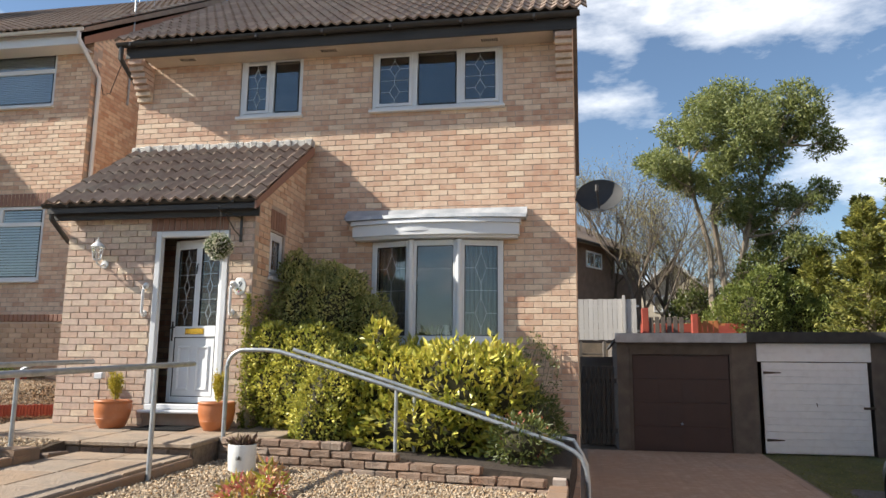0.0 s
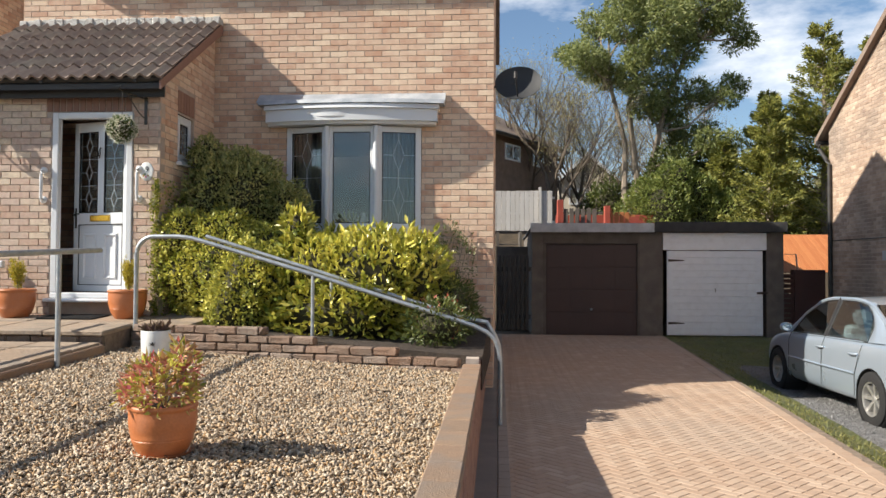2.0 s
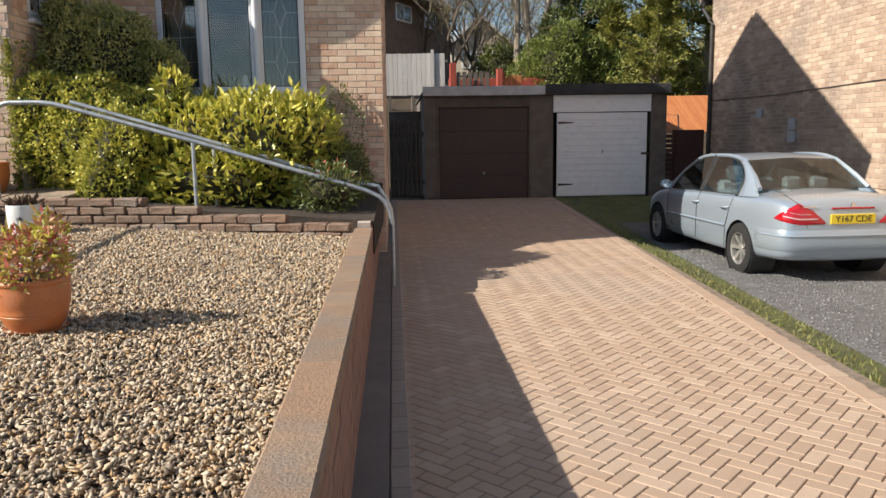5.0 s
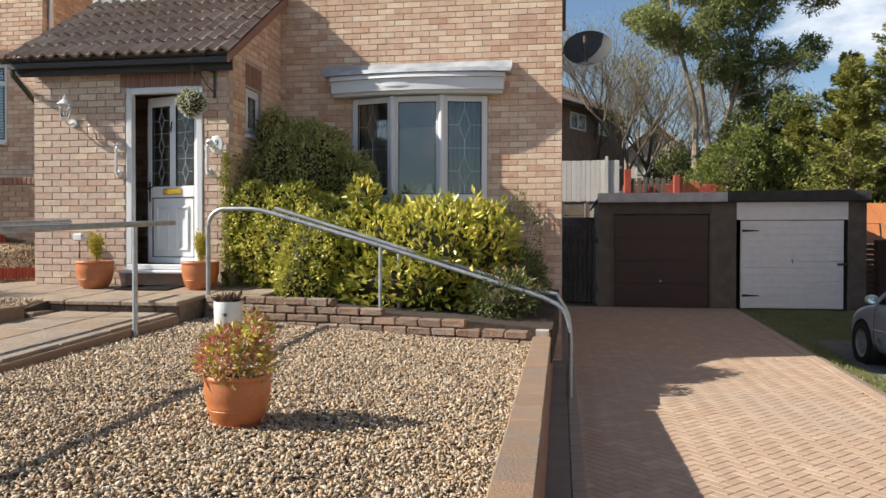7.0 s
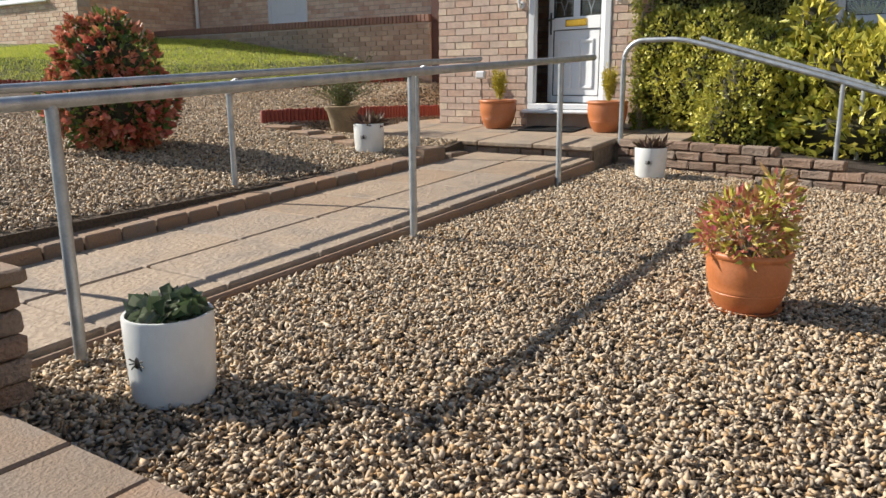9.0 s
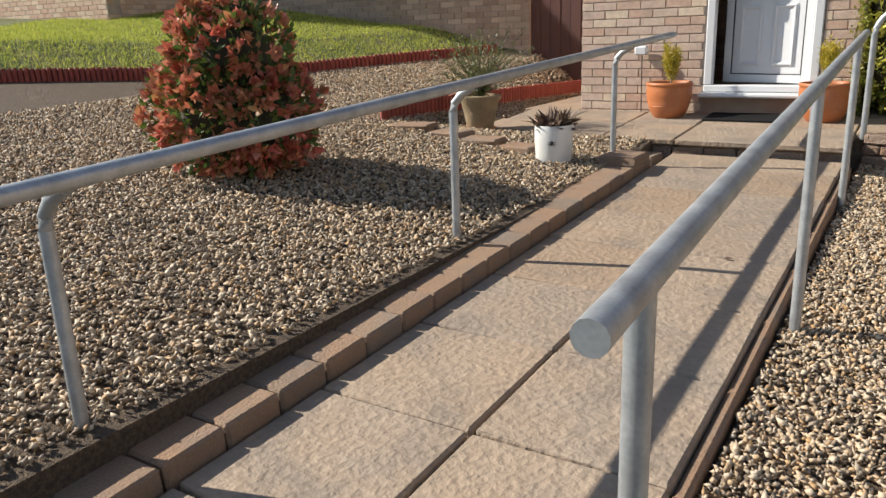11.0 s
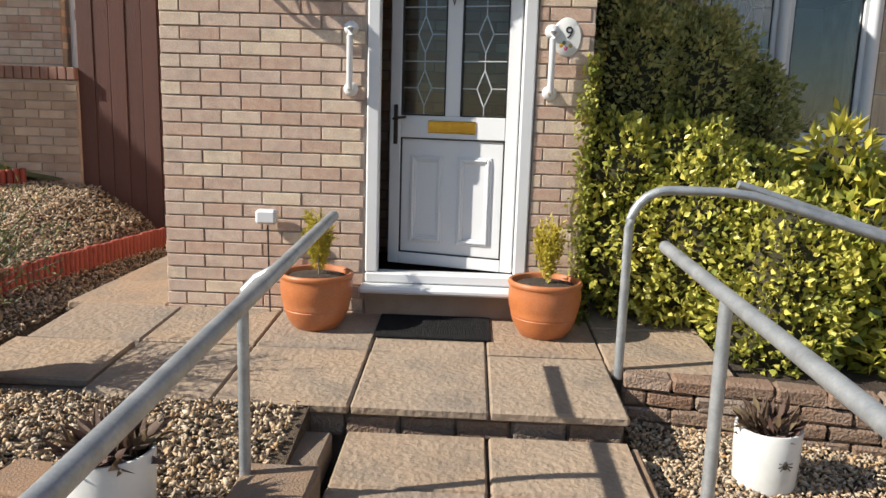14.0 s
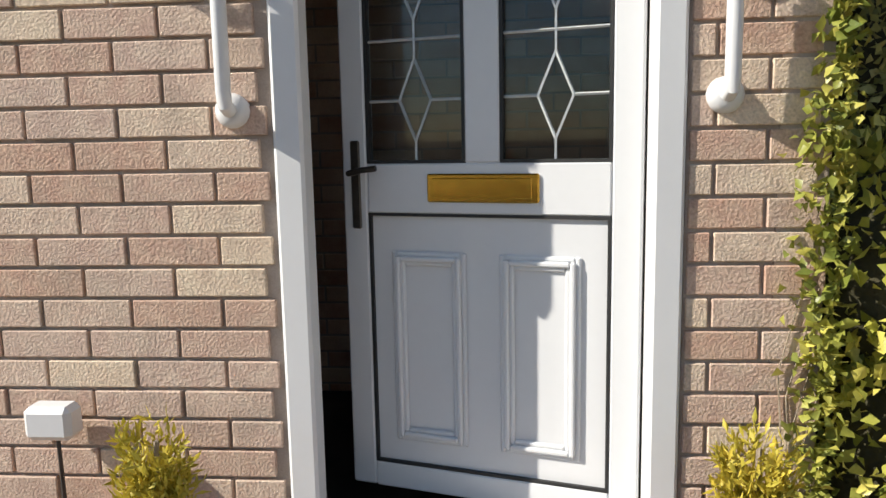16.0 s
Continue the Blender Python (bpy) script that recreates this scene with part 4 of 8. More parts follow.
# ---- stepped stone wall below the hedge ----
swall = thing("stone_wall", "low stepped wall of rough walling stone below the hedge", "wall", kind="structure")
A, B = Vector((2.50, -0.80, 0)), Vector((5.80, -1.36, 0))
sdir = (B - A).normalized()
syaw = math.degrees(math.atan2(sdir.y, sdir.x))
SL = (B - A).length
for c in range(6):
    ztop = 0.03 - 0.078 * c
    ulen = (1.42, 1.95, 2.72, 3.30, SL, SL)[c]
    u = -(0.12 if c % 2 else 0.0)
    k = 0
    while u < ulen - 0.05:
        L = random.uniform(0.22, 0.235)
        a, b = max(u, 0), min(u + L, ulen)
        if b - a > 0.05 and ztop - 0.07 > -0.42:
            mb = rock_piece(b - a - 0.006, 0.12, 0.072, 0.009, seed=c * 50 + k)
            part("walling_stone", mb, WALLSTONE, swall, at=pose(A.x, A.y, 0, 0, 0, syaw) @ pose(a, random.uniform(-.006, .006), ztop - 0.072))
        u += L
        k += 1
mb = MB()
mb.box(0.0, 0.125, -0.6, SL, 0.6, -0.3, 0, pose(A.x, A.y, 0, 0, 0, syaw))
part("wall_backing", mb, SAND, swall)
# planting bed of soil behind it
mb = MB()
mb.add([(3.05, -0.74, -0.02), (5.95, -1.18, -0.20), (6.0, 1.55, -0.02), (2.4, 1.55, 0.03), (2.4, 0.38, 0.03), (3.05, 0.38, 0.0),
        (3.05, -0.74, -0.5), (5.95, -1.18, -0.5), (6.0, 1.55, -0.5), (2.4, 1.55, -0.5), (2.4, 0.38, -0.5), (3.05, 0.38, -0.5)],
       [(0, 1, 2, 3, 4, 5), (0, 6, 7, 1), (1, 7, 8, 2), (5, 11, 6, 0)])
struct(part("planting_bed", mb, SOIL), "dark soil bed under the hedge", "ground")

# ---- coping wall along the drive and the front wall ----
cwall = thing("garden_wall", "low brick garden wall with buff coping slabs", "wall", kind="structure")
mb = MB()
mb.box(5.80, -6.60, -1.1, 5.923, -1.34, -0.292)
mb.box(2.76, -6.80, -1.1, 5.923, -6.62, -0.292)
mb.box(5.81, -1.34, -1.1, 5.923, 1.56, -0.20)
part("wall_core", mb, MORTAR, cwall)
mb = MB()
brick_wall(mb, wall_frame((5.935, -6.80, -1.04), 90), 5.46, 0.75, [])
brick_wall(mb, wall_frame((2.76, -6.812, -1.04), 0), 3.175, 0.75, [])
brick_wall(mb, wall_frame((5.935, -1.34, -1.04), 90), 2.88, 0.83, [])
part("brickwork", mb, BRICK_D, cwall)
y = -6.84
while y < -1.40:
    L = 0.30
    part("coping", MB().box(0, 0, 0, 0.16, min(L, -1.36 - y) - 0.006, 0.052, 0.008), COPING, cwall, at=pose(5.786, y, -0.292 + random.uniform(-.002, .002), 0, 0, random.uniform(-.4, .4)))
    y += L
x = 2.76
while x < 5.76:
    L = min(0.30, 5.785 - x)
    part("coping", MB().box(0, 0, 0, L - 0.006, 0.24, 0.052, 0.008), COPING, cwall, at=pose(x, -6.83, -0.292 + random.uniform(-.002, .002), 0, 0, random.uniform(-.4, .4)))
    x += 0.30
pillar = thing("gate_pillar", "short pillar of rough walling stone with a flat cap", "pillar", kind="structure")
for c in range(13):
    z = -0.98 + c * 0.076
    for k in range(2):
        w = 0.145 if (c + k) % 2 else 0.185
        x0 = 2.42 if k == 0 else (2.42 + 0.33 - w)
        part("walling_stone", rock_piece(w - 0.004, 0.33, 0.07, 0.008, seed=c * 2 + k + 900), WALLSTONE, pillar, at=pose(x0, -6.69, z))
part("cap", rock_piece(0.35, 0.36, 0.05, 0.006, seed=77), COPING, pillar, at=pose(2.41, -6.705, 0.008))


# ---- handrails ----
def rail(name, pts, r, label):
    t = thing(name, label, "handrail", group="handrails")
    part("rail", MB().tube(pts, r, 14), STEEL, t, "", True)
    return t


def zrail(y):
    return 0.745 + 0.045 * (y + 1.42)


def xr(y):
    return 2.5 + 0.022 * (-2.07 - y)


r1 = rail("handrail", [(xr(-6.30), -6.30, zrail(-6.30)), (xr(-1.40), -1.40, zrail(-1.40))], 0.024, "grey galvanised tube handrail with posts beside the ramp")
for y in (-6.113, -4.07, -2.07):
    part("post", MB().tube([(xr(y), y, z_right(2.5, y) - 0.15), (xr(y), y, zrail(y) - 0.01)], 0.021, 12), STEEL, r1, "", True)
r2 = rail("handrail", [(1.15, -6.3, zrail(-6.3)), (1.15, -1.0, zrail(-1.0))], 0.024, "grey galvanised tube handrail on cranked posts beside the ramp")
for y in (-6.0, -4.01, -1.87):
    z = zrail(y)
    part("post", MB().tube([(1.01, y, z_left(1.01, y) - 0.15), (1.01, y, z - 0.14), (1.02, y, z - 0.10), (1.06, y, z - 0.055), (1.13, y, z - 0.02)], 0.020, 12), STEEL, r2, "", True)


def arc(cx, cz, r, a0, a1, y, n=7):
    return [(cx + r * math.cos(radians(a0 + (a1 - a0) * k / n)), y, cz + r * math.sin(radians(a0 + (a1 - a0) * k / n))) for k in range(n + 1)]


ry = -0.72
r3 = rail("handrail", [(2.49, ry, -0.02), (2.49, ry, 0.72)] + arc(2.67, 0.72, 0.18, 180, 90, ry)[1:] + [(2.92, ry, 0.90), (3.05, ry, 0.885), (3.2, ry, 0.845), (4.3, ry, 0.525), (5.85, ry, 0.05), (5.98, ry, -0.01), (6.06, ry, -0.08), (6.10, ry, -0.18), (6.113, ry, -0.30), (6.113, ry, -0.92)], 0.022, "grey galvanised handrail sloping down in front of the hedge")
part("post", MB().tube([(4.28, ry, -0.16), (4.28, ry, 0.53)], 0.019, 12), STEEL, r3, "", True)
ry = -0.42
r4 = rail("handrail", [(3.08, ry, 0.915), (3.2, ry, 0.88), (4.3, ry, 0.545), (5.80, ry, 0.09), (5.98, ry, 0.06), (6.06, ry, -0.07), (6.10, ry, -0.17), (6.113, ry, -0.30), (6.113, ry, -0.92)], 0.022, "second grey galvanised handrail running through the hedge")
part("post", MB().tube([(4.4, ry, -0.16), (4.4, ry, 0.49)], 0.019, 12), STEEL, r4, "", True)

# ---- drive ----
drive = thing("driveway", "herringbone clay block driveway with a kerb of blocks", "driveway", kind="structure")
DRIVE_X0, DRIVE_X1, DRIVE_Y0, DRIVE_Y1 = 6.0, 9.75, -9.0, 9.66


def drive_right(y):
    return 8.72 + (y + 4.0) * 0.078


mb = MB()
mb.add([(5.98, -9.2, -0.912), (drive_right(-9.2) + 0.2, -9.2, -0.912), (drive_right(9.66) + 0.1, 9.66, -0.912), (5.98, 9.66, -0.912), (5.98, -9.2, -1.1), (drive_right(-9.2) + 0.2, -9.2, -1.1), (drive_right(9.66) + 0.1, 9.66, -1.1), (5.98, 9.66, -1.1)],
       [(0, 1, 2, 3), (0, 4, 5, 1), (1, 5, 6, 2), (2, 6, 7, 3), (3, 7, 4, 0)])
part("sand_bed", mb, SAND, drive)


def paver(x0, y0, x1, y1):
    c, j = 0.004, 0.0022
    x0, y0, x1, y1 = x0 + j, y0 + j, x1 - j, y1 - j
    z = -0.90
    v = [(x0, y0, z - 0.03), (x1, y0, z - 0.03), (x1, y1, z - 0.03), (x0, y1, z - 0.03), (x0, y0, z - c), (x1, y0, z - c), (x1, y1, z - c), (x0, y1, z - c), (x0 + c, y0 + c, z), (x1 - c, y0 + c, z), (x1 - c, y1 - c, z), (x0 + c, y1 - c, z)]
    f = [(8, 9, 10, 11), (4, 5, 9, 8), (5, 6, 10, 9), (6, 7, 11, 10), (7, 4, 8, 11), (0, 1, 5, 4), (1, 2, 6, 5), (2, 3, 7, 6), (3, 0, 4, 7)]
    return v, f


blocks, edge, edge_right = MB(), MB(), MB()
near_blocks = []
a45 = Matrix.Rotation(radians(45), 4, "Z")
ob0 = Vector((7.5, -1, 0))
S = 0.08
# 45 degree herringbone
for i in range(-175, 175):
    for j in range(-175, 175):
        k = (i - j) % 4
        if k == 0:
            q = (i * S, j * S, (i + 2) * S, (j + 1) * S)
        elif k == 2:
            q = (i * S, (j - 1) * S, (i + 1) * S, (j + 1) * S)
        else:
            continue
        cx, cy = (q[0] + q[2]) / 2, (q[1] + q[3]) / 2
        c = a45 @ Vector((cx, cy, 0)) + ob0
        if not (6.14 < c.x < drive_right(c.y) - 0.03 and -9.0 < c.y < 9.55):
            continue
        if 6.5 < c.x < 8.4 and -4.9 < c.y < -2.2 and len(near_blocks) < 300:
            near_blocks.append((c, k))
            continue
        v, f = paver(*q)
        blocks.add(v, f, Matrix.Translation(ob0) @ a45)
tagged(part("paving_blocks", blocks, BLOCK, drive), kind="stuff")
pbm = {}
for kk, (w, h) in ((0, (2 * S, S)), (2, (S, 2 * S))):
    v, f = paver(-w / 2, -h / 2, w / 2, h / 2)
    me = MB().add(v, f).mesh("paving_block")
    me.materials.append(BLOCK_P)
    pbm[kk] = me
for c, k in near_blocks:
    part("paving_block", None, None, drive, mesh=pbm[k], at=Matrix.Translation(c) @ a45)
part("edge_strip", MB().box(5.90, -9.0, -1.0, 6.088, 9.55, -0.898, 0.004), EDGE_CONC, drive, "dark concrete strip along the garden wall")
for yy in np.arange(-9.0, 9.5, 0.2):
    y = float(yy)
    v, f = paver(6.092, y, 6.184, y + 0.2)
    edge.add(v, f, pose(0, 0, 0.004))
    v, f = paver(0, 0, 0.13, 0.2)
    edge_right.add(v, f, pose(drive_right(y) - 0.06, y, 0.004))
tagged(part("kerb_blocks", edge, EDGING, drive), kind="stuff")
tagged(part("kerb_blocks", edge_right, BLOCK, drive), kind="stuff")

# verge and gravelly parking beside the drive
sheet("grass_verge", 8.3, 12.9, -9.0, 10.0, lambda x, y: -0.925 - 0.26 * min(1.0, max(0, x - drive_right(y))) * (1 - min(1.0, max(0.0, (y - 5.5) / 3.0)) ** 2), 20, 38, GRASS_G, "worn strip of grass and moss beside the drive", "ground", 0.1)
PARK = mat("grey stony hardstanding", (0.15, 0.145, 0.14), (0.21, 0.205, 0.20), 0.95, 6, fine=130, bump=1.2, dist=0.02, dirt=(0.11, 0.105, 0.09), dirt_scale=2)
mb = MB()
mb.add([(9.15, -9, -1.13), (16, -9, -1.24), (16, 9.5, -1.24), (10.5, 9.5, -1.16), (9.15, -9, -1.5), (16, -9, -1.5), (16, 9.5, -1.5), (10.6, 9.5, -1.5)], [(0, 1, 2, 3), (0, 4, 5, 1), (3, 7, 4, 0)])
struct(part("hardstanding", mb, PARK), "grey stony ground where the car is parked", "ground")

# ---- garages ----
GY = 9.7


g1 = thing("garage", "flat-roofed garage with a brown panelled up-and-over door", "garage", group="garages", kind="structure")
mb = MB()
wall_core(mb, wall_frame((6.88, GY, -0.95), 0), 2.90, 2.45, 0.2, [(0.32, 0.0, 2.43, 2.15)], 0.0)
mb.box(6.88, GY + 0.2, -0.95, 7.05, 15.0, 1.5).box(9.6, GY + 0.2, -0.95, 9.78, 15.0, 1.5).box(6.88, 15.0, -0.95, 9.78, 15.2, 1.5)
part("garage_wall", mb, CONC, g1)
part("garage_roof", MB().box(6.84, GY - 0.12, 1.50, 9.70, 15.3, 1.56).box(9.70, GY - 0.02, 1.50, 9.80, 15.3, 1.56), FELT, g1)
GREYFAS = mat("grey painted fascia", (0.55, 0.57, 0.59), (0.44, 0.46, 0.48), 0.7, 4, fine=60, bump=0.2, dirt=(0.2, 0.2, 0.2), dirt_scale=3)
part("fascia", MB().box(6.84, GY - 0.16, 1.46, 9.66, GY - 0.122, 1.67, 0.006), GREYFAS, g1, "grey painted fascia")
TIMB = mat("weathered timber", (0.10, 0.085, 0.07), (0.14, 0.12, 0.10), 0.85, 4, fine=60, bump=0.3)
part("door_surround", MB().box(7.14, GY - 0.01, -0.93, 7.21, GY + 0.1, 1.20, 0.004).box(9.30, GY - 0.01, -0.93, 9.36, GY + 0.1, 1.20, 0.004).box(7.14, GY - 0.01, 1.20, 9.36, GY + 0.1, 1.42, 0.004), TIMB, g1)
gd = part("garage_door", MB().box(7.212, GY + 0.04, -0.92, 9.298, GY + 0.08, 1.19, 0.004), BROWN_DOOR, g1, "brown panelled up-and-over garage door")
for j in range(4):
    b = -0.90 + j * 0.52
    part("door_panel", MB().box(7.225, GY + 0.030, b, 9.285, GY + 0.0395, b + 0.505, 0.006), BROWN_DOOR, gd)
    for k in range(4):
        part("raised_field", MB().box(7.27 + k * 0.51, GY + 0.026, b + 0.06, 7.27 + k * 0.51 + 0.44, GY + 0.0295, b + 0.44, 0.003), BROWN_DOOR, gd)
part("door_handle", MB().lathe([(0.0, 0), (0.025, 0), (0.03, 0.012), (0.012, 0.03), (0.0, 0.032)], 10, pose(8.25, GY + 0.025, -0.32, 90, 0, 0)), STEEL, gd)
g2 = thing("garage", "flat-roofed garage with white boarded side-hung doors", "garage", group="garages", kind="structure")
mb = MB()
wall_core(mb, wall_frame((9.78, GY + 0.004, -0.95), 0), 2.80, 2.45, 0.2, [(0.10, 0.0, 2.42, 2.40)], 0.0)
mb.box(12.38, GY + 0.204, -0.95, 12.58, 15.0, 1.5).box(9.78, 15.0, -0.95, 12.58, 15.2, 1.5)
part("garage_wall", mb, CONC, g2)
part("garage_roof", MB().box(9.81, GY - 0.12, 1.50, 12.62, 15.3, 1.60), FELT, g2)
part("fascia", MB().box(9.67, GY - 0.155, 1.47, 12.62, GY - 0.122, 1.70, 0.006), FELT, g2, "black felted fascia")
part("header_board", MB().box(9.88, GY - 0.02, 1.06, 12.20, GY + 0.03, 1.455, 0.005), WHITE_DOOR, g2)
for k in range(3):
    part("header_groove", MB().box(9.90, GY - 0.026, 1.15 + 0.1 * k, 12.18, GY - 0.0205, 1.235 + 0.1 * k, 0.004), WHITE_DOOR, g2)
wd = part("white_door", MB().box(9.97, GY + 0.01, -0.90, 12.12, GY + 0.04, 1.045, 0.004), WHITE_DOOR, g2, "white painted boarded door")
for k in range(13):
    part("board", MB().box(9.99, GY - 0.006, -0.88 + k * 0.147, 12.10, GY + 0.0095, -0.88 + k * 0.147 + 0.139, 0.006), WHITE_DOOR, wd)
RUST = mat("rusted iron", (0.06, 0.05, 0.045), (0.11, 0.08, 0.06), 0.7, 12, fine=60, bump=0.3, metal=0.5)
for z in (0.82, -0.62):
    part("strap_hinge", MB().prism([(10.0, z - 0.03), (10.36, z - 0.01), (10.36, z + 0.01), (10.0, z + 0.03)], GY - 0.014, GY - 0.0065), RUST, wd)
part("hasp", MB().box(11.98, GY - 0.03, 0.06, 12.22, GY - 0.0065, 0.11, 0.004), RUST, wd)
part("knob", MB().tube([(11.05, GY - 0.006, 0.17), (11.05, GY - 0.04, 0.17), (11.05, GY - 0.045, 0.10)], 0.012, 8), RUST, wd)

# ---- neighbour's house on the higher plot ----
nb = thing("house", "neighbouring buff brick house on higher ground with white windows", "house", kind="structure")
NY, NX1, NX0 = 3.15, -2.25, -12.0
N_UP, N_LOW, N_DOOR = (-6.3, 5.25, -2.95, 6.30), (-4.60, 2.17, -2.90, 3.45), (-6.0, 1.60, -5.0, 3.75)
nm = wall_frame((NX0, NY, 0.6), 0)
holes = [(w[0] - NX0, w[1] - 0.6, w[2] - NX0, w[3] - 0.6) for w in (N_UP, N_LOW, N_DOOR)]
mb = MB()
wall_core(mb, nm, NX1 - NX0, 5.8, 0.25, holes)
mb.box(NX1 - 0.25, NY + 0.25, 0.6, NX1 - 0.006, 11.8, 6.4)
mb.prism([(NY, 6.4), (11.8, 6.4), (7.5, 9.15)], -NX1 + 0.006, -NX1 + 0.25, Matrix.Rotation(radians(90), 4, "Z"))
mb.box(NX0, 11.8, 0.6, NX1, 12.0, 6.4)
nw = part("wall", mb, MORTAR, nb)
mb = MB()
brick_wall(mb, nm, NX1 - NX0, 5.8, holes)
brick_wall(mb, wall_frame((NX1, NY + 0.012, 0.6), 90), 8.6, 8.6, [], top=lambda u: 5.75 + 0.64 * min(u, 8.6 - u))
part("brickwork", mb, BRICK, nw)
# near-black floors and partition give the neighbour's rooms their painted gloom
part("dark_inner_floors", MB().box(NX0, 6, 0.6, NX1 - 0.25, 6.1, 6.4).box(NX0, NY + 0.25, 4.4, NX1 - 0.25, 6, 4.6).box(NX0, NY + 0.25, 6.35, NX1 - 0.25, 11.8, 6.4), DARK, nb)
mb = MB().prism([(2.68, 6.42), (7.5, 9.50), (12.3, 6.42), (12.3, 6.34), (7.5, 9.36), (2.68, 6.34)], -NX1 - 0.14, 12.2, Matrix.Rotation(radians(90), 4, "Z"))
nroof = part("roof", mb, TILE, nb)
mb = MB()
npitch = math.degrees(math.atan2(3.08, 4.82))
for r in range(18):
    for c in range(30):
        m = pose(NX1 + 0.14 - (c + 1) * 0.30, 2.64, 6.42) @ Matrix.Rotation(radians(npitch), 4, "X") @ pose(0, (r + 1) * 0.315, 0.008)
        roof_tiles_profile(mb, m, 0.296, 0.345, n=6)
part("tiles", mb, TILE, nroof)
part("verge_brick", MB().prism([(2.85, 6.20), (2.85, 6.34), (7.5, 9.33), (7.5, 8.95)], -NX1 - 0.03, -NX1 - 0.002, Matrix.Rotation(radians(90), 4, "Z")), BRICK_D, nb)
part("gutter", half_gutter(NX0, NX1 + 0.12, 2.70, 6.42), UPVC, nb, "white half-round gutter", True)
part("fascia", MB().box(NX0, 2.765, 6.18, NX1 + 0.0, 2.79, 6.40, 0.004), UPVC, nb)
part("soffit", MB().box(NX0, 2.79, 6.18, NX1 - 0.02, NY, 6.195), UPVC, nb)
part("downpipe", MB().tube([(NX1 + 0.02, 2.70, 6.38), (NX1 + 0.02, 2.70, 6.25), (NX1 + 0.07, NY + 0.12, 5.75), (NX1 + 0.07, NY + 0.12, 0.9)], 0.036), UPVC, nb, "white downpipe", True)
window("window_5", *N_UP, NY + 0.02, (0.5,), set(), "white upstairs window of the neighbouring house")
window("window_6", *N_LOW, NY + 0.02, (), set(), "white window with a drawn venetian blind")
part("transom", MB().box(N_UP[0] + 0.05, NY + 0.012, 5.86, N_UP[2] - 0.05, NY + 0.05, 5.94, 0.005), UPVC, nb)
mb = MB()
BLIND = mat("venetian blind slat", (0.33, 0.35, 0.37), (0.28, 0.30, 0.32), 0.5, 4, bump=0)
for k in range(24):
    z = 2.25 + k * 0.048
    mb.box(N_LOW[0] + 0.07, NY + 0.06, z, N_LOW[2] - 0.07, NY + 0.064, z + 0.03, 0, None)
tagged(part("venetian_blind", mb, BLIND), "white venetian blind lowered behind the glass", "blind")
mb = MB()
for k in range(26):
    z = 5.32 + k * 0.034
    mb.box(N_UP[0] + 0.07, NY + 0.06, z, N_UP[2] - 0.07, NY + 0.064, z + 0.026, 0, None)
tagged(part("venetian_blind", mb, BLIND), "pale blue slatted blind behind the upstairs glass", "blind")
for x0, x1, z in ((N_LOW[0] - 0.1, N_LOW[2] + 0.1, N_LOW[3] + 0.004), (N_DOOR[0] - 0.1, N_DOOR[2] + 0.1, N_DOOR[3] + 0.004)):
    for k in range(int((x1 - x0) / 0.0755)):
        part("soldier_brick", MB().box(x0 + k * 0.0755, NY - 0.006, z, x0 + k * 0.0755 + 0.066, NY + 0.01, z + 0.215, 0.004), BRICK_D, nw)
part("transom", MB().box(N_LOW[0] + 0.055, NY + 0.012, 3.10, N_LOW[2] - 0.055, NY + 0.06, 3.17, 0.005).box(-3.79, NY + 0.012, 3.17, -3.71, NY + 0.06, 3.395, 0.005), UPVC, nb)
nd = thing("door_2", "white half-glazed door of the neighbouring house", "door", kind="structure")
part("door_frame", MB().box(-6.0, NY - 0.01, 1.6, -5.92, NY + 0.07, 3.75, 0.006).box(-5.08, NY - 0.01, 1.6, -5.0, NY + 0.07, 3.75, 0.006).box(-5.92, NY - 0.01, 3.67, -5.08, NY + 0.07, 3.75, 0.006), UPVC, nd)
part("leaf", MB().box(-5.92, NY + 0.01, 1.6, -5.80, NY + 0.06, 3.67, 0.004).box(-5.20, NY + 0.01, 1.6, -5.08, NY + 0.06, 3.67, 0.004).box(-5.80, NY + 0.01, 1.6, -5.20, NY + 0.06, 2.55, 0.004).box(-5.80, NY + 0.01, 3.55, -5.20, NY + 0.06, 3.67, 0.004).box(-5.54, NY + 0.01, 2.55, -5.46, NY + 0.06, 3.55, 0.004), UPVC, nd)
part("panel_moulding", MB().box(-5.72, NY - 0.002, 1.75, -5.28, NY + 0.01, 2.35, 0.006), UPVC, nd)
part("letter_plate", MB().box(-5.62, NY - 0.004, 2.42, -5.38, NY + 0.01, 2.49, 0.003), LEAD, nd)
p = part("pane", MB().box(-5.80, NY + 0.03, 2.55, -5.20, NY + 0.036, 3.55), GLASS, nd)
p.visible_shadow = False
# the next house of the row steps forward
nb2 = thing("house", "buff brick house stepping forward beside the neighbour's", "house", kind="structure")
SX, SY = -8.1, 0.60
mb = MB()
S_WIN = (-11.6, 2.05, -9.0, 3.45)
sm2 = wall_frame((-16.0, SY, 0.6), 0)
s_holes = [(S_WIN[0] + 16.0, S_WIN[1] - 0.6, S_WIN[2] + 16.0, S_WIN[3] - 0.6)]
wall_core(mb, sm2, SX + 16.0, 5.2, 0.25, s_holes)
mb.box(SX - 0.25, SY + 0.25, 0.6, SX - 0.006, NY, 5.8)
mb.prism([(SY, 5.8), (10.6, 5.8), (5.6, 10.2)], -SX + 0.006, -SX + 0.25, Matrix.Rotation(radians(90), 4, "Z"))
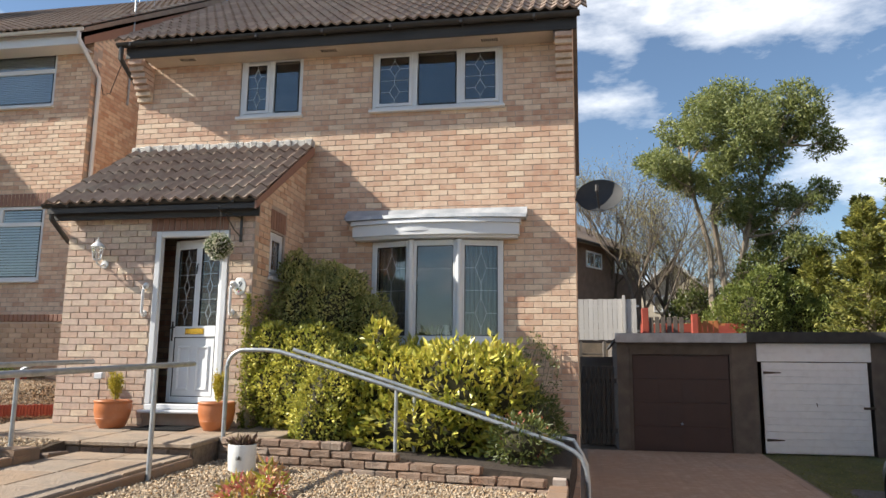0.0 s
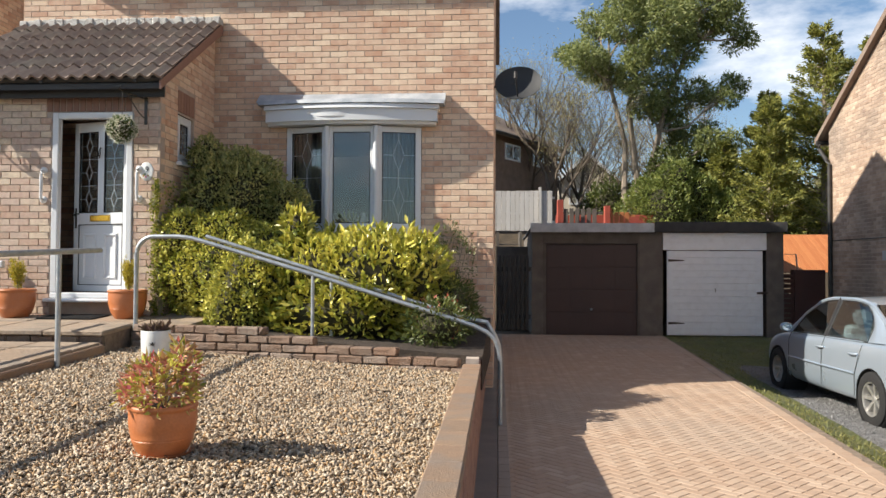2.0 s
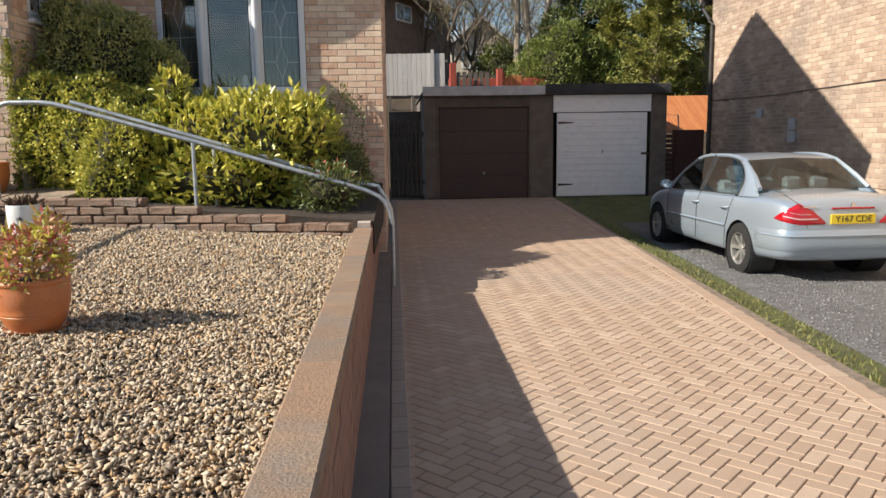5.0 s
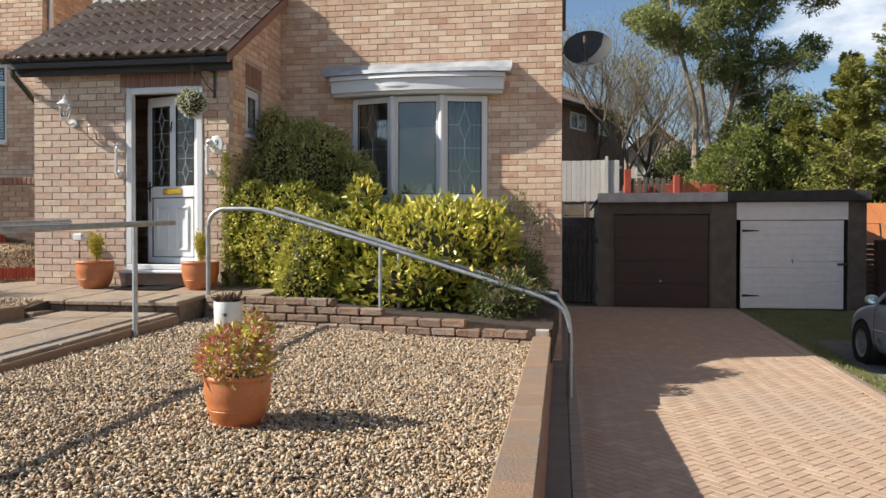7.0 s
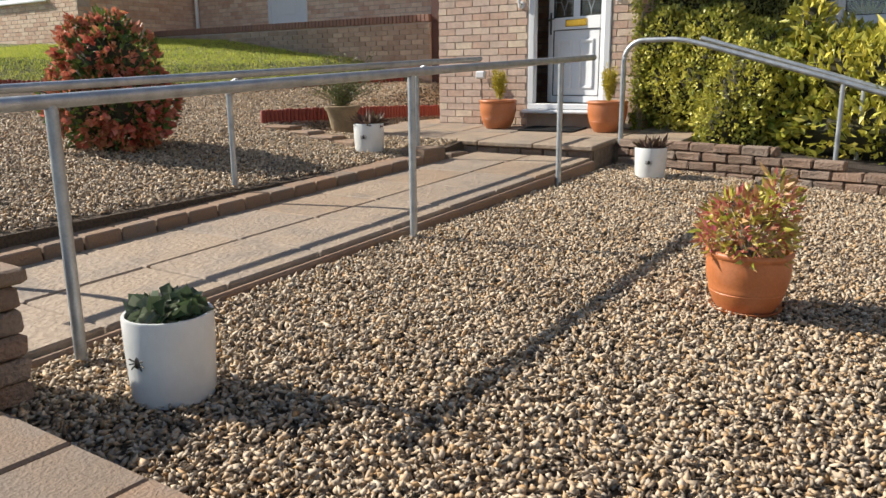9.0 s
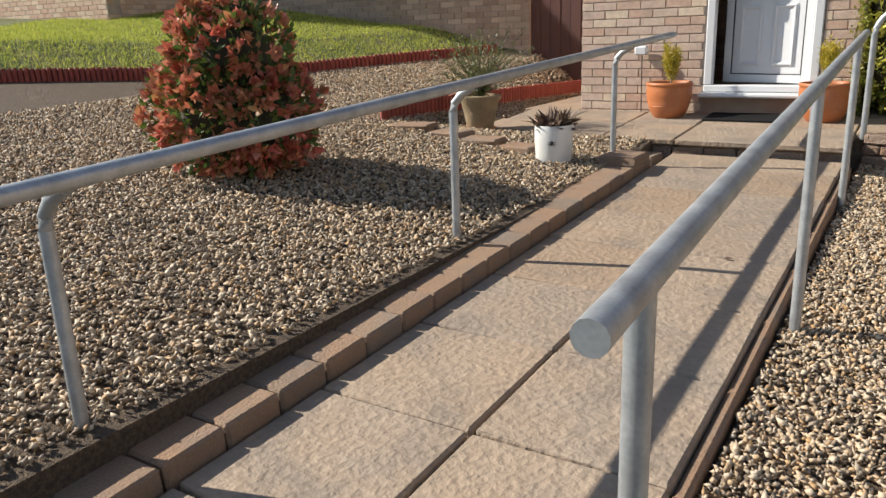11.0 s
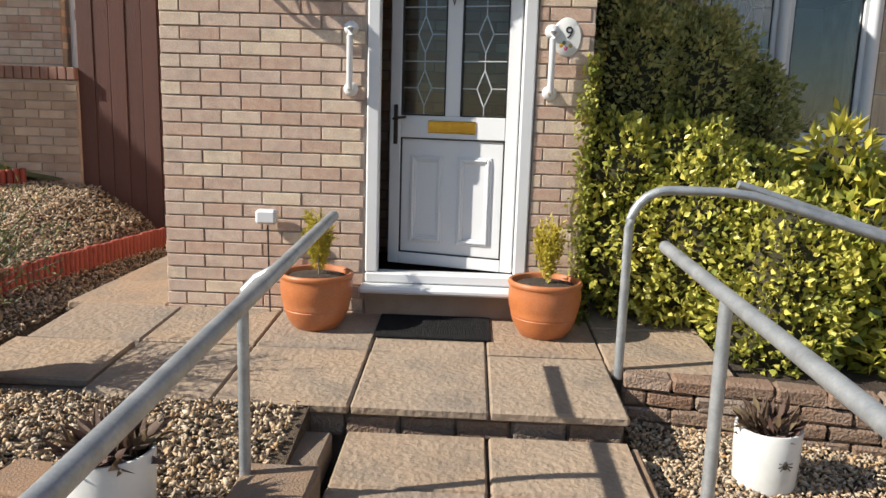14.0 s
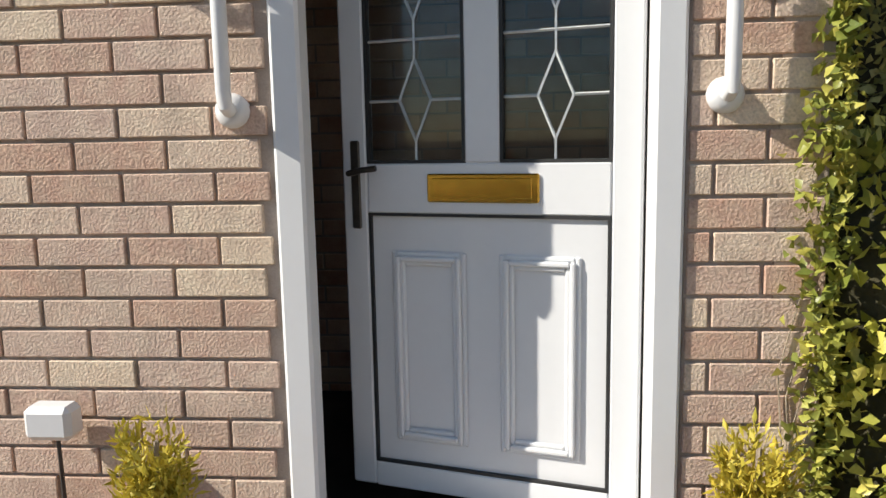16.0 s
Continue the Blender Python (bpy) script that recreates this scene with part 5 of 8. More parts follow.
mb.box(SX - 0.25, NY, 5.4, SX - 0.006, 10.6, 5.8)
sw = part("wall", mb, MORTAR, nb2)
mb = MB()
brick_wall(mb, sm2, SX + 16.0, 5.2, s_holes)
brick_wall(mb, wall_frame((SX, SY + 0.012, 0.6), 90), NY - SY, 5.8, [])
part("brickwork", mb, BRICK, sw)
part("roof", MB().prism([(0.10, 5.65), (5.6, 10.60), (11.1, 5.65), (11.1, 5.55), (5.6, 10.45), (0.10, 5.55)], -SX - 0.14, 16.2, Matrix.Rotation(radians(90), 4, "Z")), TILE, nb2)
part("gutter", half_gutter(-16.0, SX + 0.12, 0.08, 5.66), UPVC, nb2, "white half-round gutter", True)
# near-black partition, coloured as an unlit room
part("dark_inner_floors", MB().box(-16.0, 4.2, 0.6, SX - 0.25, 4.3, 5.7), DARK, nb2)
window("window_7", *S_WIN, SY + 0.02, (0.5,), set(), "white two-light window of the stepped house")
part("downpipe", MB().tube([(-7.98, NY - 0.05, 0.9), (-7.98, NY - 0.05, 6.3)], 0.036), UPVC, nb, "", True)
# neighbour's terrace, retaining wall with dark brick cap
nterr = thing("retaining_wall", "buff brick retaining wall with a dark brick-on-edge cap", "wall", kind="structure")
mb = MB().box(-16, 2.15, -0.2, -1.60, 2.36, 1.40)
part("wall_core", mb, MORTAR, nterr)
mb = MB()
brick_wall(mb, wall_frame((-16, 2.138, -0.2), 0), 14.40, 1.6, [])
tagged(part("brickwork", mb, BRICK_W, nterr), kind="stuff")
capm = MB().box(0, 0, 0, 0.066, 0.25, 0.105, 0.006).mesh("cap_brick")
capm.materials.append(BRICK_D)
for k in range(188):
    part("cap_brick", None, None, nterr, mesh=capm, at=pose(-1.67 - k * 0.0755, 2.12, 1.402))
struct(part("upper_terrace", MB().box(-26, 2.36, 0.3, -1.9, NY, 1.38), SLAB), "paved strip before the neighbouring house", "ground")

# ---- house on the far side of the drive ----
fh = thing("house", "brick gable house wall beyond the parked car", "house", kind="structure")
FX = 13.3
mb = MB()
mb.box(FX + 0.006, -6.0, -1.0, FX + 0.3, 9.0, 3.7)
mb.prism([(-6.0, 3.7), (9.0, 3.7), (1.5, 8.2)], -FX - 0.3, -FX - 0.006, Matrix.Rotation(radians(90), 4, "Z"))
mb.box(FX + 0.3, 8.75, -1.0, 22, 9.0, 3.7).box(FX + 0.3, -6.0, -1.0, 22, -5.75, 3.7)
fw = part("wall", mb, MORTAR, fh)
mb = MB()
brick_wall(mb, wall_frame((FX, 9.0, -1.0), -90), 13.0, 9.0, [], top=lambda u: 4.75 + 0.60 * min(u, 15.0 - u))
tagged(part("brickwork", mb, BRICK_W, fw), kind="stuff")
part("roof", MB().prism([(-6.5, 3.35), (1.5, 8.15), (9.45, 3.42), (9.45, 3.54), (1.5, 8.32), (-6.5, 3.5)], -22.2, -FX + 0.12, Matrix.Rotation(radians(90), 4, "Z")), TILE, fh)
part("downpipe", MB().tube([(FX - 0.08, 9.30, 3.42), (FX - 0.08, 9.30, 3.30), (FX - 0.06, 8.96, 3.0), (FX - 0.05, 8.86, 2.9), (FX - 0.05, 8.86, -0.9)], 0.045), BLACK_GUT, fh, "black downpipe", True)
part("gutter", MB().tube([(FX - 0.12, 9.34, 3.45), (22, 9.34, 3.45)], 0.055), BLACK_GUT, fh, "", True)
VENT = mat("grey plastic vent", (0.42, 0.42, 0.42), (0.36, 0.36, 0.36), 0.5, 4, bump=0.05)
for y, z, h in ((6.55, 0.89, 0.18), (5.32, 0.67, 0.2), (5.32, 0.45, 0.2)):
    vb = part("wall_vent", MB().box(FX - 0.05, y - 0.1, z - h / 2, FX + 0.0, y + 0.1, z + h / 2, 0.008), VENT, fh)
fl = part("flood_light", MB().box(FX - 0.16, 6.04, 3.38, FX - 0.05, 6.19, 3.47, 0.012), VENT, fh, "grey security flood light")
part("lens", MB().box(FX - 0.165, 6.055, 3.395, FX - 0.1605, 6.175, 3.455, 0.002), WHITEPOT, fl)
part("sensor", MB().lathe([(0.0, -0.03), (0.03, -0.02), (0.03, 0.02), (0.0, 0.03)], 12, pose(FX - 0.07, 6.11, 3.33)), BLACK_GUT, fl)
part("bracket", MB().box(FX - 0.05, 6.08, 3.33, FX - 0.0, 6.15, 3.45, 0.004), BLACK_GUT, fl)
part("cable", MB().tube([(FX - 0.012, 8.9, 1.25), (FX - 0.012, 6.0, 1.22), (FX - 0.012, 3.0, 1.27), (FX - 0.012, -3.0, 1.25)], 0.008, 6), BLACK_GUT, fh)

# ---- plants: leaves as small folded blades ----
def leaf_arrays(pts, L, W, rng, droop=0.0, up=0.35, out=None):
    """Folded diamond leaves at pts. out: directions that the leaves favour."""
    n = len(pts)
    d = rng.normal(size=(n, 3))
    if out is not None:
        d = d * 0.75 + out * 1.1
    d[:, 2] += up - droop
    d /= np.linalg.norm(d, axis=1)[:, None] + 1e-9
    s = np.cross(d, rng.normal(size=(n, 3)))
    s /= np.linalg.norm(s, axis=1)[:, None] + 1e-9
    nn = np.cross(s, d)
    l = L * rng.uniform(0.6, 1.25, (n, 1))
    w = W * rng.uniform(0.7, 1.2, (n, 1))
    a = pts
    b = pts + d * l * 0.45 + s * w * 0.5 + nn * w * 0.18
    c = pts + d * l - nn * w * 0.12
    e = pts + d * l * 0.45 - s * w * 0.5 + nn * w * 0.18
    v = np.stack([a, b, c, e], 1).reshape(-1, 3)
    k = np.arange(n)[:, None] * 4
    f = np.concatenate([k + [0, 1, 2], k + [0, 2, 3]], 0)
    return v, f


def blob_points(blobs, density, rng, shell=0.22, jag=0.16):
    """Points near the skins of ellipsoids (cx, cy, cz, rx, ry, rz), with a lumpy outline; points deep in another one are left out."""
    P, O = [], []
    for i, (cx, cy, cz, rx, ry, rz) in enumerate(blobs):
        n = int(density * 4 * math.pi * ((rx * ry) ** 1.6 / 3 + (rx * rz) ** 1.6 / 3 + (ry * rz) ** 1.6 / 3) ** (1 / 1.6))
        d = rng.normal(size=(n, 3))
        d /= np.linalg.norm(d, axis=1)[:, None]
        lump = 1 + jag * (np.sin(d[:, 0] * 7 + i) * np.sin(d[:, 1] * 6.1 + 2 * i) + 0.7 * np.sin(d[:, 2] * 9.3 + i * 3) * np.sin(d[:, 0] * 11 + i))
        r = lump * (1 - shell * rng.random(n) ** 1.5)
        p = d * r[:, None] * [rx, ry, rz] + [cx, cy, cz]
        keep = np.ones(n, bool)
        for j, (qx, qy, qz, sx, sy, sz) in enumerate(blobs):
            if j != i:
                keep &= (((p - [qx, qy, qz]) / [sx, sy, sz]) ** 2).sum(1) > 0.55
        P.append(p[keep])
        O.append(d[keep])
    return np.concatenate(P), np.concatenate(O)


def foliage(name, blobs, density, L, W, material, parent, seed, zmin=None, clip=None, **kw):
    rng = np.random.default_rng(seed)
    p, o = blob_points(blobs, density, rng)
    if zmin is not None:
        ok = p[:, 2] > zmin
        p, o = p[ok], o[ok]
    if clip is not None:
        ok = clip(p)
        p, o = p[ok], o[ok]
    v, f = leaf_arrays(p, L, W, rng, out=o, **kw)
    ob = big_mesh(name, v, f, material, parent)
    return ob


# near-black fill that stands in for the shade deep inside foliage
CORE_DARK = mat("dark foliage core", (0.035, 0.032, 0.015), (0.05, 0.045, 0.02), 0.95, 8, bump=0.5)
BARK = mat("grey brown bark", (0.24, 0.19, 0.14), (0.34, 0.28, 0.21), 0.9, 6, fine=40, bump=0.8, stretch=(3, 3, 0.6))


BARK_DARK = mat("dark brown bark", (0.11, 0.085, 0.062), (0.17, 0.135, 0.10), 0.9, 6, fine=40, bump=0.8, stretch=(3, 3, 0.6))


# solid dark ellipsoids behind the leaves, painting the inner shade of a plant
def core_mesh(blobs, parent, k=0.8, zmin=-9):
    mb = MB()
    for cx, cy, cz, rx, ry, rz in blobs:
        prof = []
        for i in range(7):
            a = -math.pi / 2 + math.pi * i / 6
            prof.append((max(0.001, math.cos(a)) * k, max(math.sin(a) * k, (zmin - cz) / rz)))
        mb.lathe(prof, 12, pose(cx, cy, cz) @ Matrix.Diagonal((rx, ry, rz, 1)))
    return part("dark_core", mb, CORE_DARK, parent)


GOLD_LEAF = leaf_mat("golden laurel leaf", (0.11, 0.16, 0.022), (0.84, 0.72, 0.16), (0.50, 0.48, 0.065), 0.32)
EUON_LEAF = leaf_mat("variegated euonymus leaf", (0.10, 0.15, 0.03), (0.82, 0.72, 0.17), (0.46, 0.46, 0.07), 0.36)
OLIVE_LEAF = leaf_mat("olive small leaf", (0.12, 0.16, 0.05), (0.66, 0.60, 0.24), (0.38, 0.40, 0.14), 0.4, 0.4)
DARK_LEAF = leaf_mat("dark small leaf", (0.05, 0.075, 0.02), (0.19, 0.20, 0.05), (0.10, 0.13, 0.03), 0.45)
IVY_LEAF = leaf_mat("ivy leaf", (0.08, 0.12, 0.025), (0.60, 0.54, 0.12), (0.27, 0.30, 0.05), 0.4)
RED_LEAF = leaf_mat("red photinia leaf", (0.58, 0.11, 0.085), (0.44, 0.26, 0.09), (0.70, 0.27, 0.19), 0.45)
GREEN_LEAF = leaf_mat("mid green leaf", (0.07, 0.12, 0.025), (0.14, 0.20, 0.04), (0.10, 0.16, 0.03), 0.5)
PIERIS_LEAF = leaf_mat("pieris leaf", (0.60, 0.11, 0.15), (0.52, 0.50, 0.12), (0.46, 0.26, 0.12), 0.45)
CYPRESS = leaf_mat("golden cypress", (0.36, 0.32, 0.035), (0.66, 0.50, 0.06), (0.50, 0.42, 0.05), 0.6)
EUCA = leaf_mat("olive eucalyptus leaf", (0.085, 0.115, 0.035), (0.42, 0.43, 0.16), (0.20, 0.24, 0.07), 0.5, 0.4)
BUD = leaf_mat("pale spring bud", (0.24, 0.22, 0.08), (0.38, 0.33, 0.15), None, 0.6)
LEYL = leaf_mat("golden conifer spray", (0.06, 0.085, 0.022), (0.48, 0.44, 0.10), (0.21, 0.23, 0.055), 0.6, 0.35)
SHRUB = leaf_mat("fresh shrub leaf", (0.13, 0.19, 0.03), (0.36, 0.40, 0.08), (0.23, 0.29, 0.05), 0.5, 0.35)
PINK = leaf_mat("pink bloom", (0.55, 0.10, 0.14), (0.60, 0.22, 0.20), None, 0.5)

# clipped hedge of three shrubs against the house
h1 = thing("shrub", "golden spotted laurel hedge with large glossy leaves", "shrub")
B1 = [(4.10, 0.18, 0.38, 0.62, 0.55, 0.58), (4.70, 0.10, 0.42, 0.62, 0.58, 0.58), (5.15, 0.30, 0.44, 0.42, 0.55, 0.55), (3.72, 0.05, 0.25, 0.40, 0.45, 0.48), (4.4, 0.75, 0.5, 0.9, 0.55, 0.5), (3.86, 0.2, 0.95, 0.16, 0.18, 0.30), (4.45, -0.16, 0.10, 0.75, 0.42, 0.36)]
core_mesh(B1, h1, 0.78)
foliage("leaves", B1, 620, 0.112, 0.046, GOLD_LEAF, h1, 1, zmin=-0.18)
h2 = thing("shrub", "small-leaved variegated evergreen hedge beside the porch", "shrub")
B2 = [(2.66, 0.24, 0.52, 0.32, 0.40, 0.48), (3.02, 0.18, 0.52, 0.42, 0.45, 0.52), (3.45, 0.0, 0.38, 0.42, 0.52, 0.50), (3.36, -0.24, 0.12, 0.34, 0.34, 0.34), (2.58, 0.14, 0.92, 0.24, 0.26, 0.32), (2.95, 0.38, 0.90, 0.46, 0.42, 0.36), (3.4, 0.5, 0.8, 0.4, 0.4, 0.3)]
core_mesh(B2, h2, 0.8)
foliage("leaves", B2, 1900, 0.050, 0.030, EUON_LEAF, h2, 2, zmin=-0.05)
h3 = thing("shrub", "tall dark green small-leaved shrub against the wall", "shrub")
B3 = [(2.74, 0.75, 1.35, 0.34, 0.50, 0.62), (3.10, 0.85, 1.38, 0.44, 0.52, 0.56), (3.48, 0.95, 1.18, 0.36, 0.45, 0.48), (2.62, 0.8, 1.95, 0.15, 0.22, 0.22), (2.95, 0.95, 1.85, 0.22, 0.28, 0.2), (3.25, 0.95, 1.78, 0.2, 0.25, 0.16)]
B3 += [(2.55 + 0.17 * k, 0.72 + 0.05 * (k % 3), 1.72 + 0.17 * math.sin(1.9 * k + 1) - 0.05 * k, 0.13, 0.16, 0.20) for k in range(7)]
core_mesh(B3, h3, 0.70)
foliage("leaves", B3, 2100, 0.046, 0.026, OLIVE_LEAF, h3, 3)
h4 = thing("shrub", "dark green shrub with reddish young leaves by the corner", "shrub")
B4 = [(5.55, 0.3, 0.15, 0.32, 0.5, 0.35), (5.5, -0.55, 0.05, 0.30, 0.30, 0.24)]
core_mesh(B4, h4, 0.7)
foliage("leaves", B4, 1100, 0.07, 0.02, DARK_LEAF, h4, 4, zmin=-0.2)
foliage("red_leaves", [(5.50, -0.40, 0.10, 0.26, 0.25, 0.20)], 170, 0.07, 0.022, RED_LEAF, h4, 5)
h5 = thing("climber", "straggling climber on the wall under the bow window", "climber")
mb = MB()
for k in range(7):
    x = 5.45 + 0.06 * k
    mb.tube([(5.5, 1.2, 0.2), (x - 0.05, 1.4, 0.6), (x, 1.48, 0.8 + 0.05 * (k % 3)), (x + 0.04, 1.5, 0.95 + 0.06 * (k % 4))], 0.004, 5)
part("stem", mb, BARK, h5)
foliage("leaves", [(5.55, 1.4, 0.65, 0.26, 0.14, 0.45), (5.5, 1.45, 1.0, 0.10, 0.08, 0.22)], 500, 0.045, 0.022, DARK_LEAF, h5, 6)
# ivy round the corner of the porch
ivy = thing("ivy", "yellow-green variegated ivy climbing the porch corner", "ivy")
rng = np.random.default_rng(7)
n = 1500
u = rng.random(n)
zz = rng.uniform(0.05, 1.55, n)
wid = np.interp(zz, [0, 0.5, 0.9, 1.2, 1.55], [0.06, 0.10, 0.10, 0.10, 0.05]) * rng.uniform(0.3, 1.3, n)
px = 2.40 - u * wid
py = -0.01 - rng.random(n) * 0.06
fr = rng.random(n) < 0.45
px[fr] = 2.40 + rng.random(fr.sum()) * 0.07
py[fr] = rng.random(fr.sum()) * 0.5
v, f = leaf_arrays(np.stack([px, py, zz], 1), 0.036, 0.026, rng, out=np.tile([0, -1.0, 0.1], (n, 1)))
big_mesh("leaves", v, f, IVY_LEAF, ivy)
mb = MB()
for k in range(4):
    x = 2.36 - 0.02 * k
    mb.tube([(2.38, -0.012, 0.02), (x + 0.02, -0.012, 0.35), (x - 0.01, -0.012, 0.55 + 0.06 * k), (x + 0.05, -0.012, 0.8 + 0.06 * k)], 0.002, 5)
part("stem", mb, BARK, ivy)


# ---- gravel ----
def stone_field(name, x0, x1, y0, y1, fz, count, material, seed, keep=None, size=(0.007, 0.0165), label="", parent=None):
    rng = np.random.default_rng(seed)
    iv = np.array([(1, 0.1, 0), (0, 1, 0.1), (-1, 0, 0.1), (0.1, -1, 0), (0.15, 0.1, 1), (0, 0, -1)], float)
    fc = np.array([(0, 1, 4), (1, 2, 4), (2, 3, 4), (3, 0, 4), (1, 0, 5), (2, 1, 5), (3, 2, 5), (0, 3, 5)])
    p = np.stack([rng.uniform(x0, x1, count), rng.uniform(y0, y1, count)], 1)
    if keep is not None:
        p = p[keep(p[:, 0], p[:, 1])]
    n = len(p)
    z = np.array([fz(a, b) for a, b in p]) + rng.uniform(-0.016, 0.006, n)
    s = rng.uniform(*size, (n, 1)) * np.stack([rng.uniform(0.9, 1.6, n), rng.uniform(0.6, 1.0, n), rng.uniform(0.30, 0.60, n)], 1)
    vv = iv[None] * (1 + rng.uniform(-0.42, 0.34, (n, 6, 1))) * s[:, None]
    q = rng.normal(size=(n, 4)) * [1.0, 0.42, 0.42, 1.0]
    q /= np.linalg.norm(q, axis=1)[:, None]
    w, a, b, c = q.T
    R = np.stack([np.stack([1 - 2 * (b * b + c * c), 2 * (a * b - w * c), 2 * (a * c + w * b)], -1), np.stack([2 * (a * b + w * c), 1 - 2 * (a * a + c * c), 2 * (b * c - w * a)], -1), np.stack([2 * (a * c - w * b), 2 * (b * c + w * a), 1 - 2 * (a * a + b * b)], -1)], 1)
    vv = np.einsum("nij,nkj->nki", R, vv) + np.concatenate([p, z[:, None]], 1)[:, None]
    ff = fc[None] + np.arange(n)[:, None, None] * 6
    ob = big_mesh(name, vv.reshape(-1, 3), ff.reshape(-1, 3), material, None, False)
    return tagged(ob, label, "gravel", kind="stuff")


stone_field("gravel", 2.50, 5.79, -6.57, -0.80, z_right, 100000, STONES, 11, keep=lambda x, y: y < -0.80 - 0.17 * (x - 2.5) - 0.01, label="golden and grey mixed gravel over the front bed")
stone_field("gravel", -3.6, 1.06, -6.4, 2.15, z_left, 118000, STONES, 12, keep=lambda x, y: ((x < -0.63) | (y < -1.27)) & (y < -0.8 + 1.43 * (x + 4.1)), label="golden and grey mixed gravel rising to the lawn")

# ---- lawn and red log edging ----
def lawn_edge(x):
    return -0.9 + 1.40 * (x + 4.2)


mb = MB()
N = 30
v = []
for j in range(N + 1):
    for i in range(N + 1):
        x = -13.0 + (13.0 - 1.75) * i / N
        ylow = max(-4.5 if x < -7 else -3.6, min(2.1, lawn_edge(x)))
        y = ylow + (2.14 - ylow) * j / N
        v.append((x, y, z_lawn(x, y)))
mb.add(v, [(j * (N + 1) + i, j * (N + 1) + i + 1, (j + 1) * (N + 1) + i + 1, (j + 1) * (N + 1) + i) for j in range(N) for i in range(N)])
lawn = struct(part("lawn", mb, GRASS_G), "sloping mown lawn behind red log edging", "lawn")
GRASS = leaf_mat("grass blade", (0.26, 0.35, 0.045), (0.64, 0.62, 0.14), (0.46, 0.50, 0.08), 0.6, 0.35)
rng = np.random.default_rng(21)
n = 90000
gx_, gy_ = rng.uniform(-9.5, -1.8, n), rng.uniform(-4, 2.12, n)
ok = gy_ > np.maximum(-0.85 + 1.40 * (gx_ + 4.2), -3.6)
gx_, gy_ = gx_[ok], gy_[ok]
gz_ = np.array([z_lawn(a, b) for a, b in zip(gx_, gy_)]) - 0.004
v, f = leaf_arrays(np.stack([gx_, gy_, gz_], 1), 0.055, 0.009, rng, up=1.6)
tagged(big_mesh("grass", v, f, GRASS), "short green lawn grass", "grass", kind="stuff")


def log_edging(pts, h, name, label):
    t = thing(name, label, "edging", group="red log edging")
    me = MB().lathe([(0.0, -0.15), (0.027, -0.15), (0.027, h - 0.008), (0.02, h), (0.0, h)], 8).mesh("log", True)
    me.materials.append(REDWOOD)
    for a, b in zip(pts, pts[1:]):
        a, b = Vector(a), Vector(b)
        k = int((b - a).length / 0.054)
        for i in range(k):
            p = a.lerp(b, i / k)
            part("log", None, None, t, mesh=me, at=pose(p.x, p.y, z_left(p.x, p.y) + random.uniform(-.006, .006)))
    return t


log_edging([(-7.6, -3.6, 0), (-5.9, -3.2, 0), (-4.2, -0.95, 0), (-2.0, 2.05, 0)], 0.12, "log_edging", "red stained log edging along the lawn")
log_edging([(-1.12, -1.72, 0), (-1.0, -0.7, 0), (-0.80, 1.95, 0)], 0.13, "log_edging", "red stained log edging beside the slabs")
for k, (x, y, w, turn) in enumerate(((-0.86, -1.98, 0.34, 10), (-0.46, -2.02, 0.30, -6), (-0.12, -2.10, 0.30, 4), (0.22, -2.12, 0.26, -8))):
    tagged(part("stepping_stone", rock_piece(w, 0.22, 0.06, 0.01, seed=41 + k), COPING, at=pose(x, y, z_left(x + 0.15, y + 0.1) - 0.03, 0, 0, turn)), "flat grey-brown stone lying on the gravel", "stone", "flat stones on the gravel")

# ---- brown fence beside the porch, gate beside the garage ----
fence = thing("fence", "dark brown close-boarded timber fence", "fence")
bm_ = MB().box(0, 0, 0, 0.135, 0.02, 2.1, 0.004).mesh("board")
bm_.materials.append(BROWN_FENCE)
for k in range(10):
    part("board", None, None, fence, mesh=bm_, at=pose(-1.60 + k * 0.138, 2.18 + 0.006 * (k % 2), 0.15))
part("rail", MB().box(-1.62, 2.206, 0.5, -0.25, 2.25, 0.58).box(-1.62, 2.206, 1.9, -0.25, 2.25, 1.98), BROWN_FENCE, fence)
gate = thing("gate", "black slatted side gate between house and garage", "gate")
bm_ = MB().box(0, 0, 0, 0.07, 0.02, 1.72, 0.004).mesh("slat")
bm_.materials.append(BLACK_FAS)
for k in range(7):
    part("slat", None, None, gate, mesh=bm_, at=pose(6.10 + k * 0.105, 9.60, -0.80))
part("gate_rail", MB().box(6.08, 9.622, -0.55, 6.85, 9.66, -0.45), BLACK_FAS, gate)
part("gate_rail", MB().box(6.08, 9.622, 0.55, 6.85, 9.66, 0.65), BLACK_FAS, gate)
struct(part("wall_back_yard", MB().box(6.05, 12.0, -1.0, 6.9, 12.2, 1.2), CONC), "dark rendered yard wall behind the gate", "wall")


